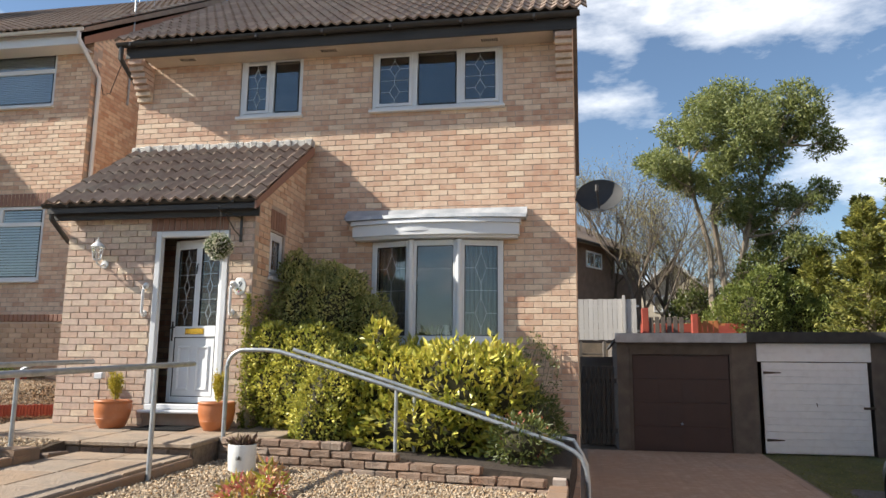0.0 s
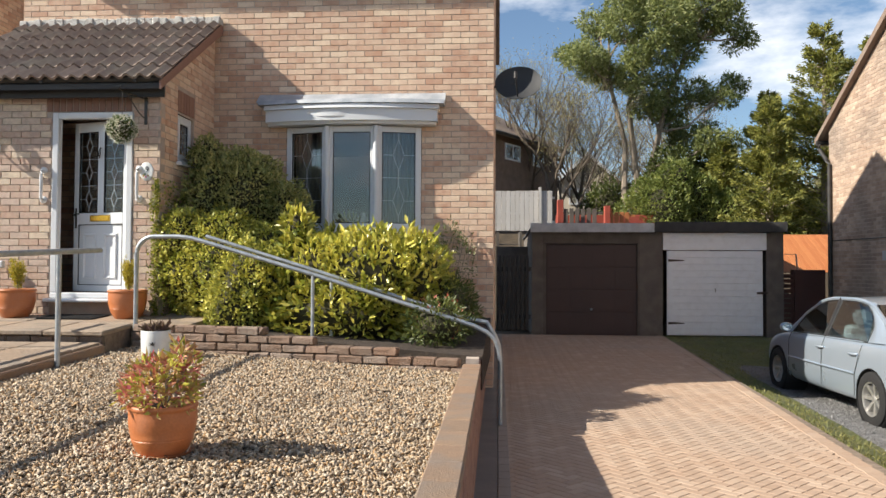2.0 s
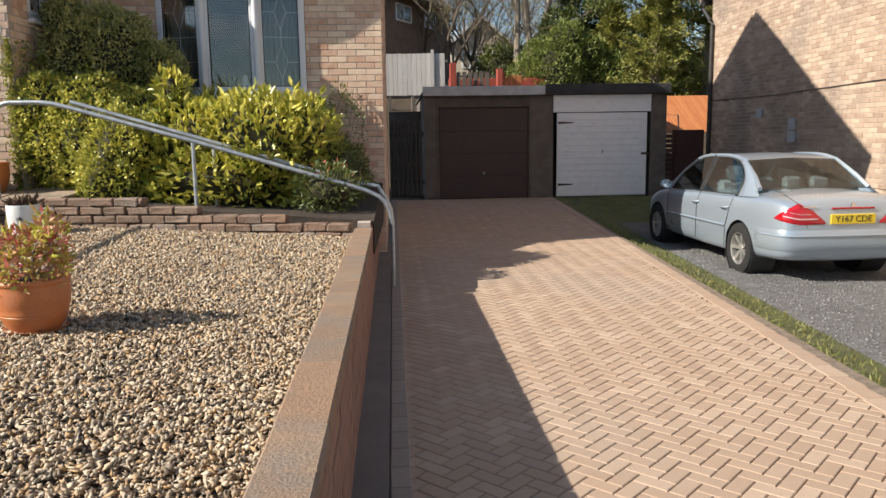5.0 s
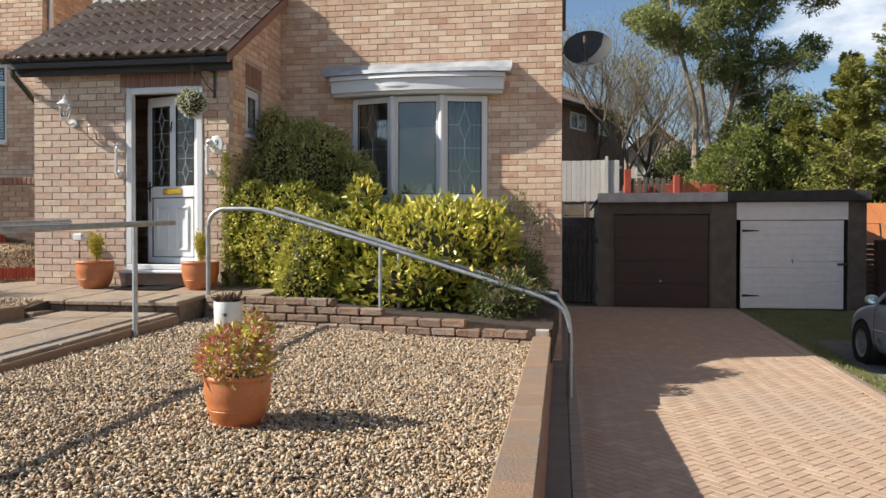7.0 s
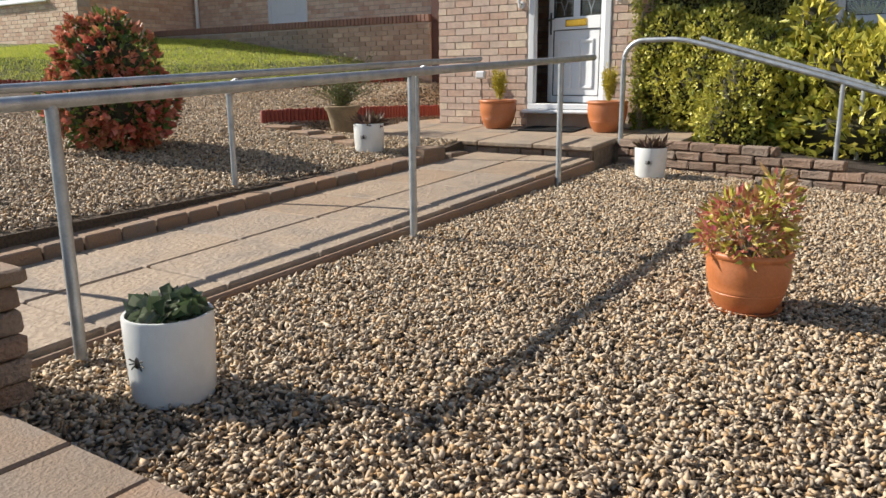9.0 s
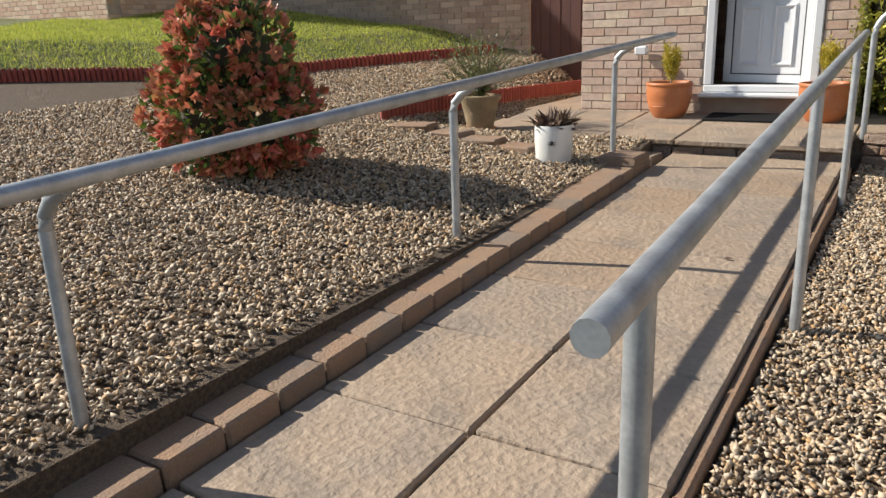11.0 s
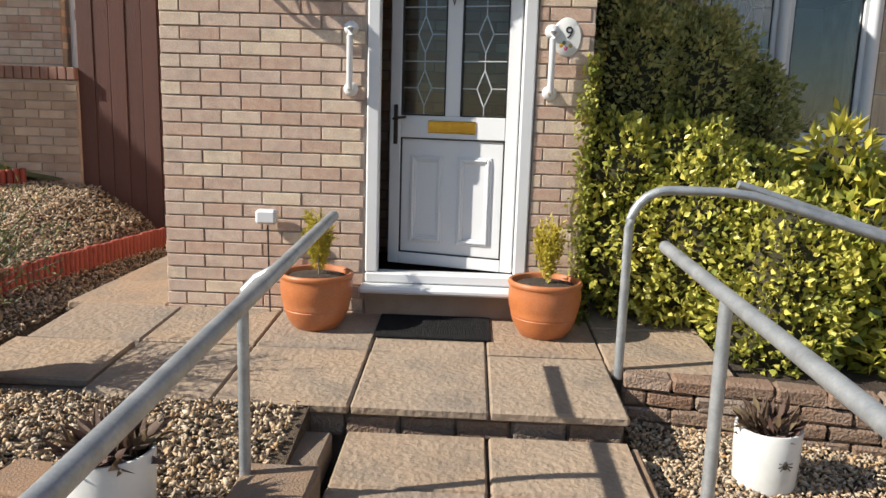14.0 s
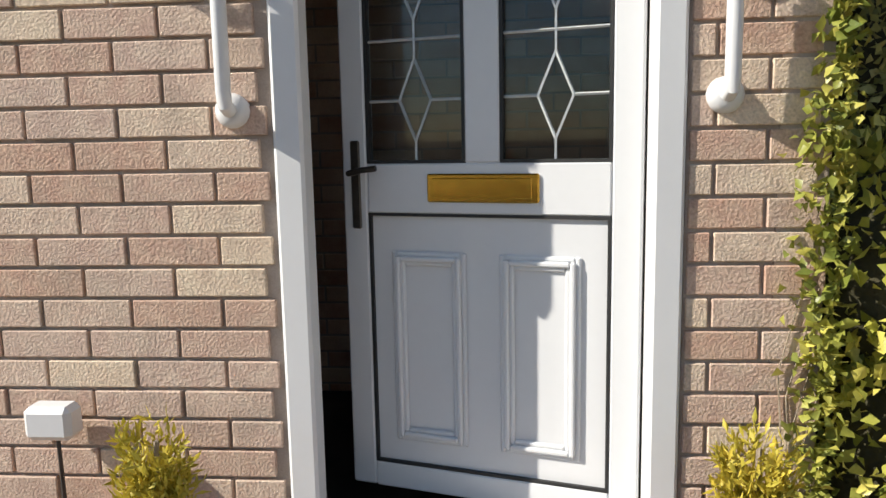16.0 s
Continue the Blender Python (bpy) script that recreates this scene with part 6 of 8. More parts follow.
# ---- pots ----
def pot_profile(r, h):
    return [(0.0, 0.0), (r * 0.60, 0.0), (r * 0.64, 0.008), (r * 0.78, h * 0.16), (r * 0.88, h * 0.33), (r * 0.885, h * 0.345), (r * 0.875, h * 0.355), (r * 0.90, h * 0.39), (r * 0.895, h * 0.405), (r * 0.945, h * 0.52), (r * 0.975, h * 0.68), (r * 0.975, h * 0.80), (r * 0.96, h * 0.88),
            (r * 0.965, h * 0.895), (r * 0.99, h * 0.91), (r * 1.01, h * 0.95), (r * 0.99, h * 0.985), (r * 0.95, h), (r * 0.89, h * 0.985), (r * 0.86, h * 0.93), (r * 0.84, h * 0.85), (0.0, h * 0.85)]


def terracotta_pot(x, y, z, r, h, label):
    t = thing("plant_pot", label, "plant pot", group="terracotta pots", at=pose(x, y, z))
    part("pot", MB().lathe(pot_profile(r, h), 32), TERRA, t, "", True)
    part("soil", MB().lathe([(0.0, 0), (r * 0.84, 0), (r * 0.80, 0.02), (r * 0.4, 0.03), (0.0, 0.028)], 20, pose(0, 0, h * 0.85)), SOIL, t)
    return t


def conifer_plant(x, y, z, h, seed, label):
    t = thing("dwarf_conifer", label, "plant", group="dwarf conifers", at=pose(x, y, z))
    rng = np.random.default_rng(seed)
    part("stem", MB().tube([(0, 0, 0), (0.005, 0, h * 0.9)], 0.006, 6), BARK, t)
    pts, out = [], []
    for k in range(60):
        a = rng.uniform(0, 6.28)
        z0 = rng.uniform(0.02, h * 0.62)
        ln = rng.uniform(0.10, 0.17) * (1 - 0.3 * z0 / h) * h / 0.3
        d = np.array([math.cos(a) * 0.33, math.sin(a) * 0.33, 0.95])
        for s in np.linspace(0, 1, 26):
            pts.append(np.array([0, 0, z0]) + d * ln * s + np.array([math.cos(a), math.sin(a), 0]) * 0.02 + rng.normal(size=3) * 0.008)
            out.append(d * 0.6)
    v, f = leaf_arrays(np.array(pts), 0.034, 0.010, rng, out=np.array(out), up=0.5)
    big_mesh("foliage", v, f, CYPRESS, t)
    return t


for i, (x, y) in enumerate(((0.925, -0.25), (2.165, -0.245))):
    terracotta_pot(x, y, z_terrace(y - 0.1) + 0.002, 0.20, 0.305, "round terracotta pot standing on the terrace beside the door")
    conifer_plant(x + 0.01, y + 0.01, z_terrace(y - 0.1) + 0.305 * 0.85 + 0.02, 0.35, 30 + i, "small golden dwarf conifer in a terracotta pot")
bp = terracotta_pot(4.38, -4.24, z_right(4.38, -4.24) - 0.012, 0.172, 0.265, "large round terracotta pot on the gravel")
part("saucer", MB().lathe([(0.0, 0.0), (0.125, 0.0), (0.145, 0.024), (0.138, 0.024), (0.12, 0.01), (0.0, 0.01)], 28, pose(0, 0, -0.004)), TERRA, bp, "", True)
pz = z_right(4.38, -4.24) + 0.235
pier = thing("pieris_plant", "leafy potted shrub with red and yellow young leaves", "plant")
PB = [(4.36, -4.24, pz + 0.07, 0.175, 0.17, 0.10), (4.34, -4.22, pz + 0.14, 0.14, 0.13, 0.10), (4.47, -4.22, pz + 0.17, 0.075, 0.075, 0.15)]
mb = MB()
for k in range(14):
    a = k * 0.9
    mb.tube([(4.38, -4.24, pz - 0.03), (4.38 + 0.06 * math.cos(a), -4.24 + 0.06 * math.sin(a), pz + 0.10), (4.38 + 0.11 * math.cos(a), -4.24 + 0.11 * math.sin(a), pz + 0.18)], 0.004, 5)
part("stem", mb, BARK, pier)
foliage("leaves", PB, 1500, 0.060, 0.020, PIERIS_LEAF, pier, 40)
foliage("green_leaves", PB, 900, 0.058, 0.019, GOLD_LEAF, pier, 41)
tagged(foliage("bloom", PB[:2], 700, 0.028, 0.012, PINK, pier, 42), kind="stuff")


def white_pot(x, y, z, r, h, label, face):
    t = thing("plant_pot", label, "plant pot", group="white pots", at=pose(x, y, z, 0, 0, face))
    part("pot", MB().lathe([(0.0, 0.0), (r * 0.90, 0.0), (r * 0.93, 0.012), (r * 0.99, h * 0.6), (r, h * 0.97), (r * 0.985, h), (r * 0.92, h), (r * 0.90, h * 0.96), (r * 0.88, h * 0.82), (0.0, h * 0.82)], 32), WHITEPOT, t, "", True)
    part("soil", MB().lathe([(0.0, 0), (r * 0.88, 0), (r * 0.5, 0.02), (0.0, 0.02)], 16, pose(0, 0, h * 0.82)), SOIL, t)
    # a raised metal bee
    bee = MB()
    bee.lathe([(0.0, -0.02), (0.007, -0.014), (0.009, 0.0), (0.006, 0.014), (0.0, 0.02)], 8, pose(0, -r * 0.985, h * 0.55))
    for s in (-1, 1):
        for a in (20, -15, -45):
            bee.tube([(0, -r * 0.985, h * 0.55), (s * 0.03 * math.cos(radians(a)), -r * 0.99 - 0.004, h * 0.55 + 0.03 * math.sin(radians(a)))], 0.0022, 5)
    part("bee_ornament", bee, DARKMET, t, "dark metal bee ornament")
    return t


wz = z_right(3.05, -6.13)
white_pot(3.05, -6.08, wz - 0.012, 0.138, 0.275, "white glazed cylinder pot on the gravel beside the pillar", 8)
white_pot(2.98, -1.32, z_right(2.98, -1.32) - 0.012, 0.130, 0.25, "white glazed cylinder pot on the gravel below the stone wall", 12)
white_pot(0.69, -2.17, z_left(0.69, -2.17) - 0.012, 0.135, 0.25, "white glazed cylinder pot on the gravel beside the terrace", 18)
PRIM = leaf_mat("variegated dark leaf", (0.02, 0.045, 0.015), (0.06, 0.11, 0.03), (0.32, 0.34, 0.26), 0.4)
DEAD = leaf_mat("withered purple leaf", (0.09, 0.05, 0.04), (0.17, 0.13, 0.06), (0.12, 0.07, 0.06), 0.7)


def tuft(name, x, y, z, r, count, L, W, material, seed, label, up=0.8):
    t = thing(name, label, "plant")
    rng = np.random.default_rng(seed)
    a = rng.uniform(0, 6.28, count)
    rr = r * np.sqrt(rng.random(count))
    p = np.stack([x + rr * np.cos(a), y + rr * np.sin(a), z + rng.uniform(0, 0.05, count)], 1)
    o = np.stack([np.cos(a) * 0.8, np.sin(a) * 0.8, np.full(count, 0.3)], 1)
    v, f = leaf_arrays(p, L, W, rng, out=o, up=up)
    big_mesh("leaves", v, f, material, t)
    return t


tuft("foliage_plant", 3.05, -6.08, wz + 0.235, 0.09, 120, 0.058, 0.066, PRIM, 50, "dark green variegated leafy plant in a white pot", 0.35)
tuft("withered_plant", 2.98, -1.32, z_right(2.98, -1.32) + 0.20, 0.09, 130, 0.10, 0.03, DEAD, 51, "withered purplish plant in a white pot")
tuft("withered_plant", 0.69, -2.17, z_left(0.69, -2.17) + 0.20, 0.09, 150, 0.12, 0.03, DEAD, 52, "withered purplish plant in a white pot")
# stone-coloured planter with a wispy shrub
STONEW = mat("buff stoneware", (0.36, 0.27, 0.16), (0.27, 0.20, 0.12), 0.8, 8, fine=60, bump=0.4, dirt=(0.16, 0.15, 0.08), dirt_scale=9)
cz_ = z_left(-0.44, -1.26)
cp = thing("plant_pot", "buff stoneware pot with a rolled rim on the gravel", "plant pot", at=pose(-0.44, -1.22, cz_ - 0.01))
part("pot", MB().lathe([(0.0, 0.0), (0.10, 0.0), (0.115, 0.02), (0.14, 0.14), (0.165, 0.24), (0.19, 0.27), (0.192, 0.295), (0.165, 0.30), (0.155, 0.26), (0.0, 0.25)], 28), STONEW, cp, "", True)
part("saucer", MB().lathe([(0.0, 0.0), (0.13, 0.0), (0.145, 0.025), (0.0, 0.02)], 24, pose(0, 0, -0.005)), TERRA, cp)
WISP = leaf_mat("grey-green needle leaf", (0.07, 0.10, 0.03), (0.24, 0.25, 0.09), (0.14, 0.17, 0.05), 0.5)
wsp = thing("wispy_shrub", "wispy grey-green shrub in a stoneware pot", "plant")
mb = MB()
pts, out = [], []
rng = np.random.default_rng(60)
for k in range(84):
    a, tl = rng.uniform(0, 6.28), rng.uniform(0.10, 0.50)
    h = rng.uniform(0.20, 0.62)
    path = [np.array([-0.44, -1.22, cz_ + 0.25]) + np.array([math.cos(a) * tl * s ** 1.4, math.sin(a) * tl * s ** 1.4, h * s - 0.12 * tl * s * s]) for s in np.linspace(0, 1, 5)]
    mb.tube(path, 0.0025, 4, False)
    for s in np.linspace(0.15, 1, 34):
        i = min(3, int(s * 4))
        p = path[i] + (path[i + 1] - path[i]) * (s * 4 - i)
        pts.append(p + rng.normal(size=3) * 0.012)
        out.append([math.cos(a) * 0.4, math.sin(a) * 0.4, 0.4])
part("stem", mb, BARK_DARK, wsp)
v, f = leaf_arrays(np.array(pts), 0.036, 0.011, rng, out=np.array(out))
big_mesh("leaves", v, f, WISP, wsp)
# red-leaved rounded bush on the left gravel
rb = thing("bush", "rounded photinia bush covered in red young leaves", "shrub")
RZ = z_left(-0.78, -3.72) - 0.04
RB = [(-0.78, -3.72, RZ + 0.38, 0.46, 0.46, 0.38), (-0.72, -3.72, RZ + 0.68, 0.36, 0.38, 0.34), (-0.95, -3.65, RZ + 0.5, 0.32, 0.34, 0.30), (-0.5, -3.75, RZ + 0.36, 0.28, 0.3, 0.28), (-0.74, -3.7, RZ + 0.95, 0.18, 0.2, 0.14)]
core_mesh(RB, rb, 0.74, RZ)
foliage("green_leaves", RB, 560, 0.07, 0.034, GREEN_LEAF, rb, 70, zmin=RZ)
foliage("red_leaves", RB, 120, 0.075, 0.036, RED_LEAF, rb, 71, zmin=RZ)
rng = np.random.default_rng(72)
p, o = blob_points([(b[0], b[1], b[2], b[3] * 1.03, b[4] * 1.03, b[5] * 1.03) for b in RB], 80, rng, 0.1)
ok = p[:, 2] > RZ + 0.04
p, o = p[ok], o[ok]
pp = np.repeat(p, 12, 0)
v, f = leaf_arrays(pp + rng.normal(size=pp.shape) * 0.012, 0.062, 0.048, rng, out=np.repeat(o, 12, 0) * 1.2, up=0.2)
tagged(big_mesh("red_rosette", v, f, RED_LEAF, rb), kind="stuff")

# ---- fittings by the door ----
for x, z0, z1 in ((1.064, 1.335, 1.66), (2.155, 1.345, 1.67)):
    gr = thing("grab_rail", "white fluted grab rail fixed to the brickwork", "grab rail", group="grab rails")
    part("bar", MB().tube([(x, -0.03, z0), (x, -0.055, z0 + 0.01), (x, -0.06, z0 + 0.04), (x, -0.06, z1 - 0.04), (x, -0.055, z1 - 0.01), (x, -0.03, z1)], 0.017, 14), UPVC, gr, "", True)
    for z in (z0, z1):
        part("flange", MB().lathe([(0.0, 0.0), (0.04, 0.0), (0.04, 0.012), (0.03, 0.024), (0.018, 0.03), (0.0, 0.03)], 18, pose(x, 0.0, z, 90, 0, 0)), UPVC, gr, "", True)
lamp = thing("wall_lantern", "white metal wall lantern on a scrolled arm", "wall light", at=pose(0.485, 0, 2.04))
part("backplate", MB().lathe([(0.0, 0), (0.05, 0), (0.045, 0.02), (0.0, 0.025)], 16, pose(0.02, 0, -0.12, 90, 0, 0)), UPVC, lamp)
part("arm", MB().tube([(0.02, -0.02, -0.12), (0.015, -0.08, -0.15), (0.0, -0.13, -0.12), (0.0, -0.14, -0.09)], 0.012, 8), UPVC, lamp, "", True)
part("cage", MB().lathe([(0.0, -0.10), (0.035, -0.09), (0.045, -0.075), (0.048, -0.07)], 6, pose(0, -0.14, 0)), UPVC, lamp)
for k in range(6):
    a = radians(60 * k)
    part("bar", MB().tube([(0.047 * math.cos(a), -0.14 + 0.047 * math.sin(a), -0.07), (0.07 * math.cos(a), -0.14 + 0.07 * math.sin(a), 0.07)], 0.004, 5), UPVC, lamp)
part("glass", MB().lathe([(0.042, -0.068), (0.065, 0.068)], 6, pose(0, -0.14, 0)), GLASS, lamp).visible_shadow = False
part("roof", MB().lathe([(0.0, 0.065), (0.088, 0.07), (0.075, 0.085), (0.035, 0.125), (0.02, 0.135), (0.022, 0.15), (0.008, 0.16), (0.006, 0.185), (0.0, 0.19)], 12, pose(0, -0.14, 0)), UPVC, lamp)
pl = thing("number_plaque", "oval white ceramic house number plaque with a flower motif", "plaque")
part("plate", MB().lathe([(0.0, 0.0), (0.088, 0.0), (0.092, 0.006), (0.085, 0.012), (0.0, 0.013)], 28, pose(2.235, 0.0, 1.645, 90, 0, 0) @ Matrix.Diagonal((0.85, 1.12, 1, 1))), WHITEPOT, pl, "", True)
tc = bpy.data.curves.new("number", "FONT")
tc.body, tc.size, tc.extrude = "9", 0.09, 0.001
tc.align_x, tc.align_y = "CENTER", "CENTER"
INK = mat("black ink", (0.02, 0.02, 0.02), (0.03, 0.03, 0.03), 0.5, 4, bump=0)
tc.materials.append(INK)
tob = new("number", tc)
tob.parent = pl
tob.matrix_basis = pose(2.245, -0.0145, 1.665, 90, 0, 0)
for k, (c, x, z) in enumerate((((0.5, 0.3, 0.05), 2.205, 1.60), ((0.45, 0.1, 0.2), 2.23, 1.585), ((0.1, 0.2, 0.05), 2.22, 1.615), ((0.5, 0.35, 0.1), 2.255, 1.60))):
    fm = mat("painted flower", c, c, 0.4, 4, bump=0)
    part("flower", MB().lathe([(0.0, 0), (0.012, 0), (0.0, 0.002)], 8, pose(x, -0.0125, z, 90, 0, 0)), fm, pl)
ball = thing("hanging_topiary", "round artificial topiary ball with white flowers on a chain", "hanging ornament")
BC = (2.10, -0.30, 2.06)
foliage("leaves", [(*BC, 0.135, 0.135, 0.135)], 9000, 0.020, 0.014, GREEN_LEAF, ball, 80)
core_mesh([(*BC, 0.13, 0.13, 0.13)], ball, 0.9)
WHITEFL = leaf_mat("white petals", (0.65, 0.62, 0.48), (0.72, 0.70, 0.60), None, 0.6)
foliage("flowers", [(*BC, 0.15, 0.15, 0.15)], 4200, 0.020, 0.017, WHITEFL, ball, 81)
part("chain", MB().tube([(BC[0], BC[1], BC[2] + 0.12), (BC[0], BC[1], 2.46)], 0.003, 5), DARKMET, ball)
br = thing("hanging_bracket", "black iron scroll bracket for the hanging ball", "bracket")
part("arm", MB().tube([(2.22, -0.02, 2.44), (2.10, -0.30, 2.465), (2.08, -0.34, 2.49), (2.09, -0.32, 2.52)], 0.007, 6), DARKMET, br)
part("stay", MB().tube([(2.22, -0.02, 2.22), (2.18, -0.10, 2.28), (2.12, -0.22, 2.44)], 0.006, 6), DARKMET, br)
part("wall_bar", MB().box(2.205, -0.02, 2.16, 2.235, 0.0, 2.47, 0.003), DARKMET, br)
sl = thing("solar_light", "small white box light on a black stem by the wall", "garden light")
part("head", MB().box(0.545, -0.10, 0.575, 0.662, -0.03, 0.658, 0.014), UPVC, sl)
part("stem", MB().tube([(0.607, -0.06, 0.58), (0.612, -0.06, 0.30), (0.617, -0.06, 0.05)], 0.005, 6), BLACK_GUT, sl)
RUBBER = mat("black rubber mat", (0.012, 0.012, 0.013), (0.02, 0.02, 0.02), 0.9, 20, fine=120, bump=0.8, spec=0.15)
tagged(part("door_mat", MB().box(1.26, -0.42, 0.002, 1.88, -0.05, 0.015, 0.004, TERR), RUBBER), "black rubber doormat on the terrace slabs", "doormat")

# satellite dish on the house corner
DISH = mat("dark grey painted dish", (0.022, 0.023, 0.025), (0.03, 0.031, 0.033), 0.65, 5, bump=0.05)
dish = thing("satellite_dish", "dark grey mesh satellite dish on the house corner", "satellite dish")
dm = look((6.34, 1.66, 2.99), (6.34 - 0.35, 1.66 - 3, 2.99 + 1.0)) @ Matrix.Rotation(0.0, 4, "Z")
mb = MB()
prof = [(0.0001, -0.055), (0.10, -0.05), (0.20, -0.032), (0.28, -0.008), (0.30, 0.0), (0.30, -0.008), (0.28, -0.018), (0.20, -0.042), (0.10, -0.06), (0.0001, -0.065)]
mb.lathe(prof, 28, dm @ Matrix.Diagonal((1, 0.80, -1, 1)))
part("reflector", mb, DISH, dish, "", True)
part("arm", MB().tube([dm @ Vector((0, -0.20, 0.0)), dm @ Vector((0, -0.17, -0.22)), dm @ Vector((0, -0.12, -0.33))], 0.010, 6), DISH, dish)
part("receiver", MB().lathe([(0.0, -0.05), (0.022, -0.04), (0.022, 0.04), (0.0, 0.05)], 10, Matrix.Translation(dm @ Vector((0, -0.10, -0.33)))), BLACK_GUT, dish)
part("mount", MB().tube([(6.03, 1.80, 2.97), (6.16, 1.78, 2.97), (6.30, 1.72, 2.99)], 0.018, 8), DISH, dish)
# aerial on the neighbour's roof end
ae = thing("tv_aerial", "television aerial on a mast at the roof verge", "aerial")
ABase = (-1.55, 3.6, 5.4)
part("mast", MB().tube([(-2.22, 4.2, 5.6), (-2.22, 4.2, 8.3)], 0.02, 8), STEEL, ae)
part("boom", MB().tube([(-2.9, 3.9, 7.95), (-1.9, 4.3, 7.75)], 0.012, 6), STEEL, ae)
mb = MB()
for k in range(9):
    s = k / 8
    x, y, z = -2.9 + s, 3.9 + 0.4 * s, 7.95 - 0.2 * s
    mb.tube([(x, y, z - 0.14), (x, y, z + 0.14)], 0.006, 5)
part("elements", mb, STEEL, ae)
part("cable", MB().tube([(-2.22, 4.18, 6.6), (-2.2, 3.9, 6.3), (-2.18, 3.6, 5.6), (-2.17, 3.4, 5.5), (-2.2, 3.2, 6.0)], 0.008, 6), BLACK_GUT, ae)

# curtains behind the bow window and an ornament and plant on its sill
CURT = mat("grey voile curtain", (0.30, 0.29, 0.27), (0.22, 0.21, 0.20), 0.9, 6, fine=60, bump=0.2, stretch=(12, 1, 0.5))
for x0, x1 in ((3.42, 3.92), (4.55, 5.05)):
    ct = MB()
    n = 40
    v = [(x0 + (x1 - x0) * i / n, WY + 0.22 + 0.03 * math.sin(i * 1.3), z) for z in (1.1, 2.42) for i in range(n + 1)]
    ct.add(v, [(i, i + 1, n + 2 + i, n + 1 + i) for i in range(n)])
    tagged(part("curtain", ct, CURT, None, "", True), "grey gathered curtain behind the bow window", "curtain", "bow window curtains")
struct(part("window_board", MB().box(3.36, WY - 0.06, 1.06, 5.11, WY + 0.40, 1.088), UPVC), "white inner window board of the bow window", "window board")
tagged(part("vase", MB().lathe([(0.0, 0), (0.05, 0), (0.06, 0.08), (0.035, 0.16), (0.03, 0.22), (0.0, 0.22)], 16, pose(4.36, WY + 0.05, 1.09)), WHITEPOT, None, "", True), "white vase on the window board", "vase")
tuft("houseplant", 4.18, WY + 0.08, 1.12, 0.06, 60, 0.22, 0.03, DARK_LEAF, 53, "dark spiky houseplant on the window board")

# ---- parked car: silver four-door saloon, nose towards the garages ----
SILVER = mat("silver car paint", (0.42, 0.49, 0.56), (0.43, 0.50, 0.57), 0.30, 2, fine=300, bump=0.0, metal=0.55, coat=0.8, grain=0.02)
CGLASS = glass_mat("car glass", (0.20, 0.27, 0.28), 1.6)
REVLAMP = mat("clear lamp lens", (0.62, 0.42, 0.42), (0.55, 0.36, 0.36), 0.15, 20, bump=0.05, coat=0.6)
TYRE = mat("tyre rubber", (0.012, 0.012, 0.012), (0.018, 0.017, 0.017), 0.9, 20, fine=90, bump=0.3)
ALLOY = mat("alloy rim", (0.62, 0.60, 0.57), (0.54, 0.53, 0.50), 0.4, 8, bump=0.02, metal=0.8)
TAILRED = mat("red lamp lens", (0.36, 0.008, 0.015), (0.42, 0.012, 0.02), 0.12, 20, bump=0.05, coat=0.6)
SEAT = mat("grey seat cloth", (0.30, 0.31, 0.31), (0.24, 0.25, 0.25), 0.9, 8, bump=0.1)
YELLOWP = mat("yellow number plate", (0.72, 0.50, 0.03), (0.68, 0.47, 0.03), 0.4, 4, bump=0.02)
TRIMBLK = mat("dark trim", (0.02, 0.02, 0.021), (0.03, 0.03, 0.03), 0.5, 5, bump=0.05)
CHROME = mat("chrome", (0.7, 0.71, 0.72), (0.66, 0.67, 0.68), 0.12, 4, bump=0, metal=1.0)
CAR_Z = -1.185
car = thing("car", "silver four-door saloon car parked on stony ground", "car", at=pose(11.17, 2.35, CAR_Z, 0, 0, 1.2))
# stations along y (rear -2.26 to nose 2.26): y, half width, sill z, belt z, deck z at the middle
ST = [(-2.27, 0.62, 0.42, 0.74, 0.78), (-2.24, 0.74, 0.30, 0.86, 0.95), (-2.16, 0.80, 0.26, 0.92, 1.00), (-1.95, 0.845, 0.24, 0.95, 1.03), (-1.60, 0.862, 0.22, 0.95, 1.05), (-1.2, 0.866, 0.20, 0.945, 1.04), (-0.6, 0.868, 0.19, 0.93, 1.0), (0.1, 0.868, 0.19, 0.915, 0.98),
      (0.7, 0.866, 0.19, 0.90, 0.97), (1.05, 0.862, 0.20, 0.885, 0.95), (1.45, 0.85, 0.20, 0.84, 0.90), (1.85, 0.81, 0.22, 0.76, 0.83), (2.10, 0.72, 0.24, 0.66, 0.74), (2.22, 0.60, 0.28, 0.58, 0.64), (2.26, 0.50, 0.34, 0.50, 0.55)]
body = MB()
rings = []
for y, w, zs, zb, zd in ST:
    half = [(w * 0.80, zs), (w * 0.965, zs + 0.05), (w * 0.995, zs + 0.20), (w, zs + (zb - zs) * 0.55), (w * 0.985, zb - 0.10), (w * 0.94, zb - 0.015), (w * 0.88, zb + 0.02), (w * 0.5, zd - 0.012), (0.0, zd)]
    ring = [(-x, y, z) for x, z in half] + [(x, y, z) for x, z in reversed(half[:-1])]
    rings.append(ring)
k = len(rings[0])
body.v = [p for r in rings for p in r]
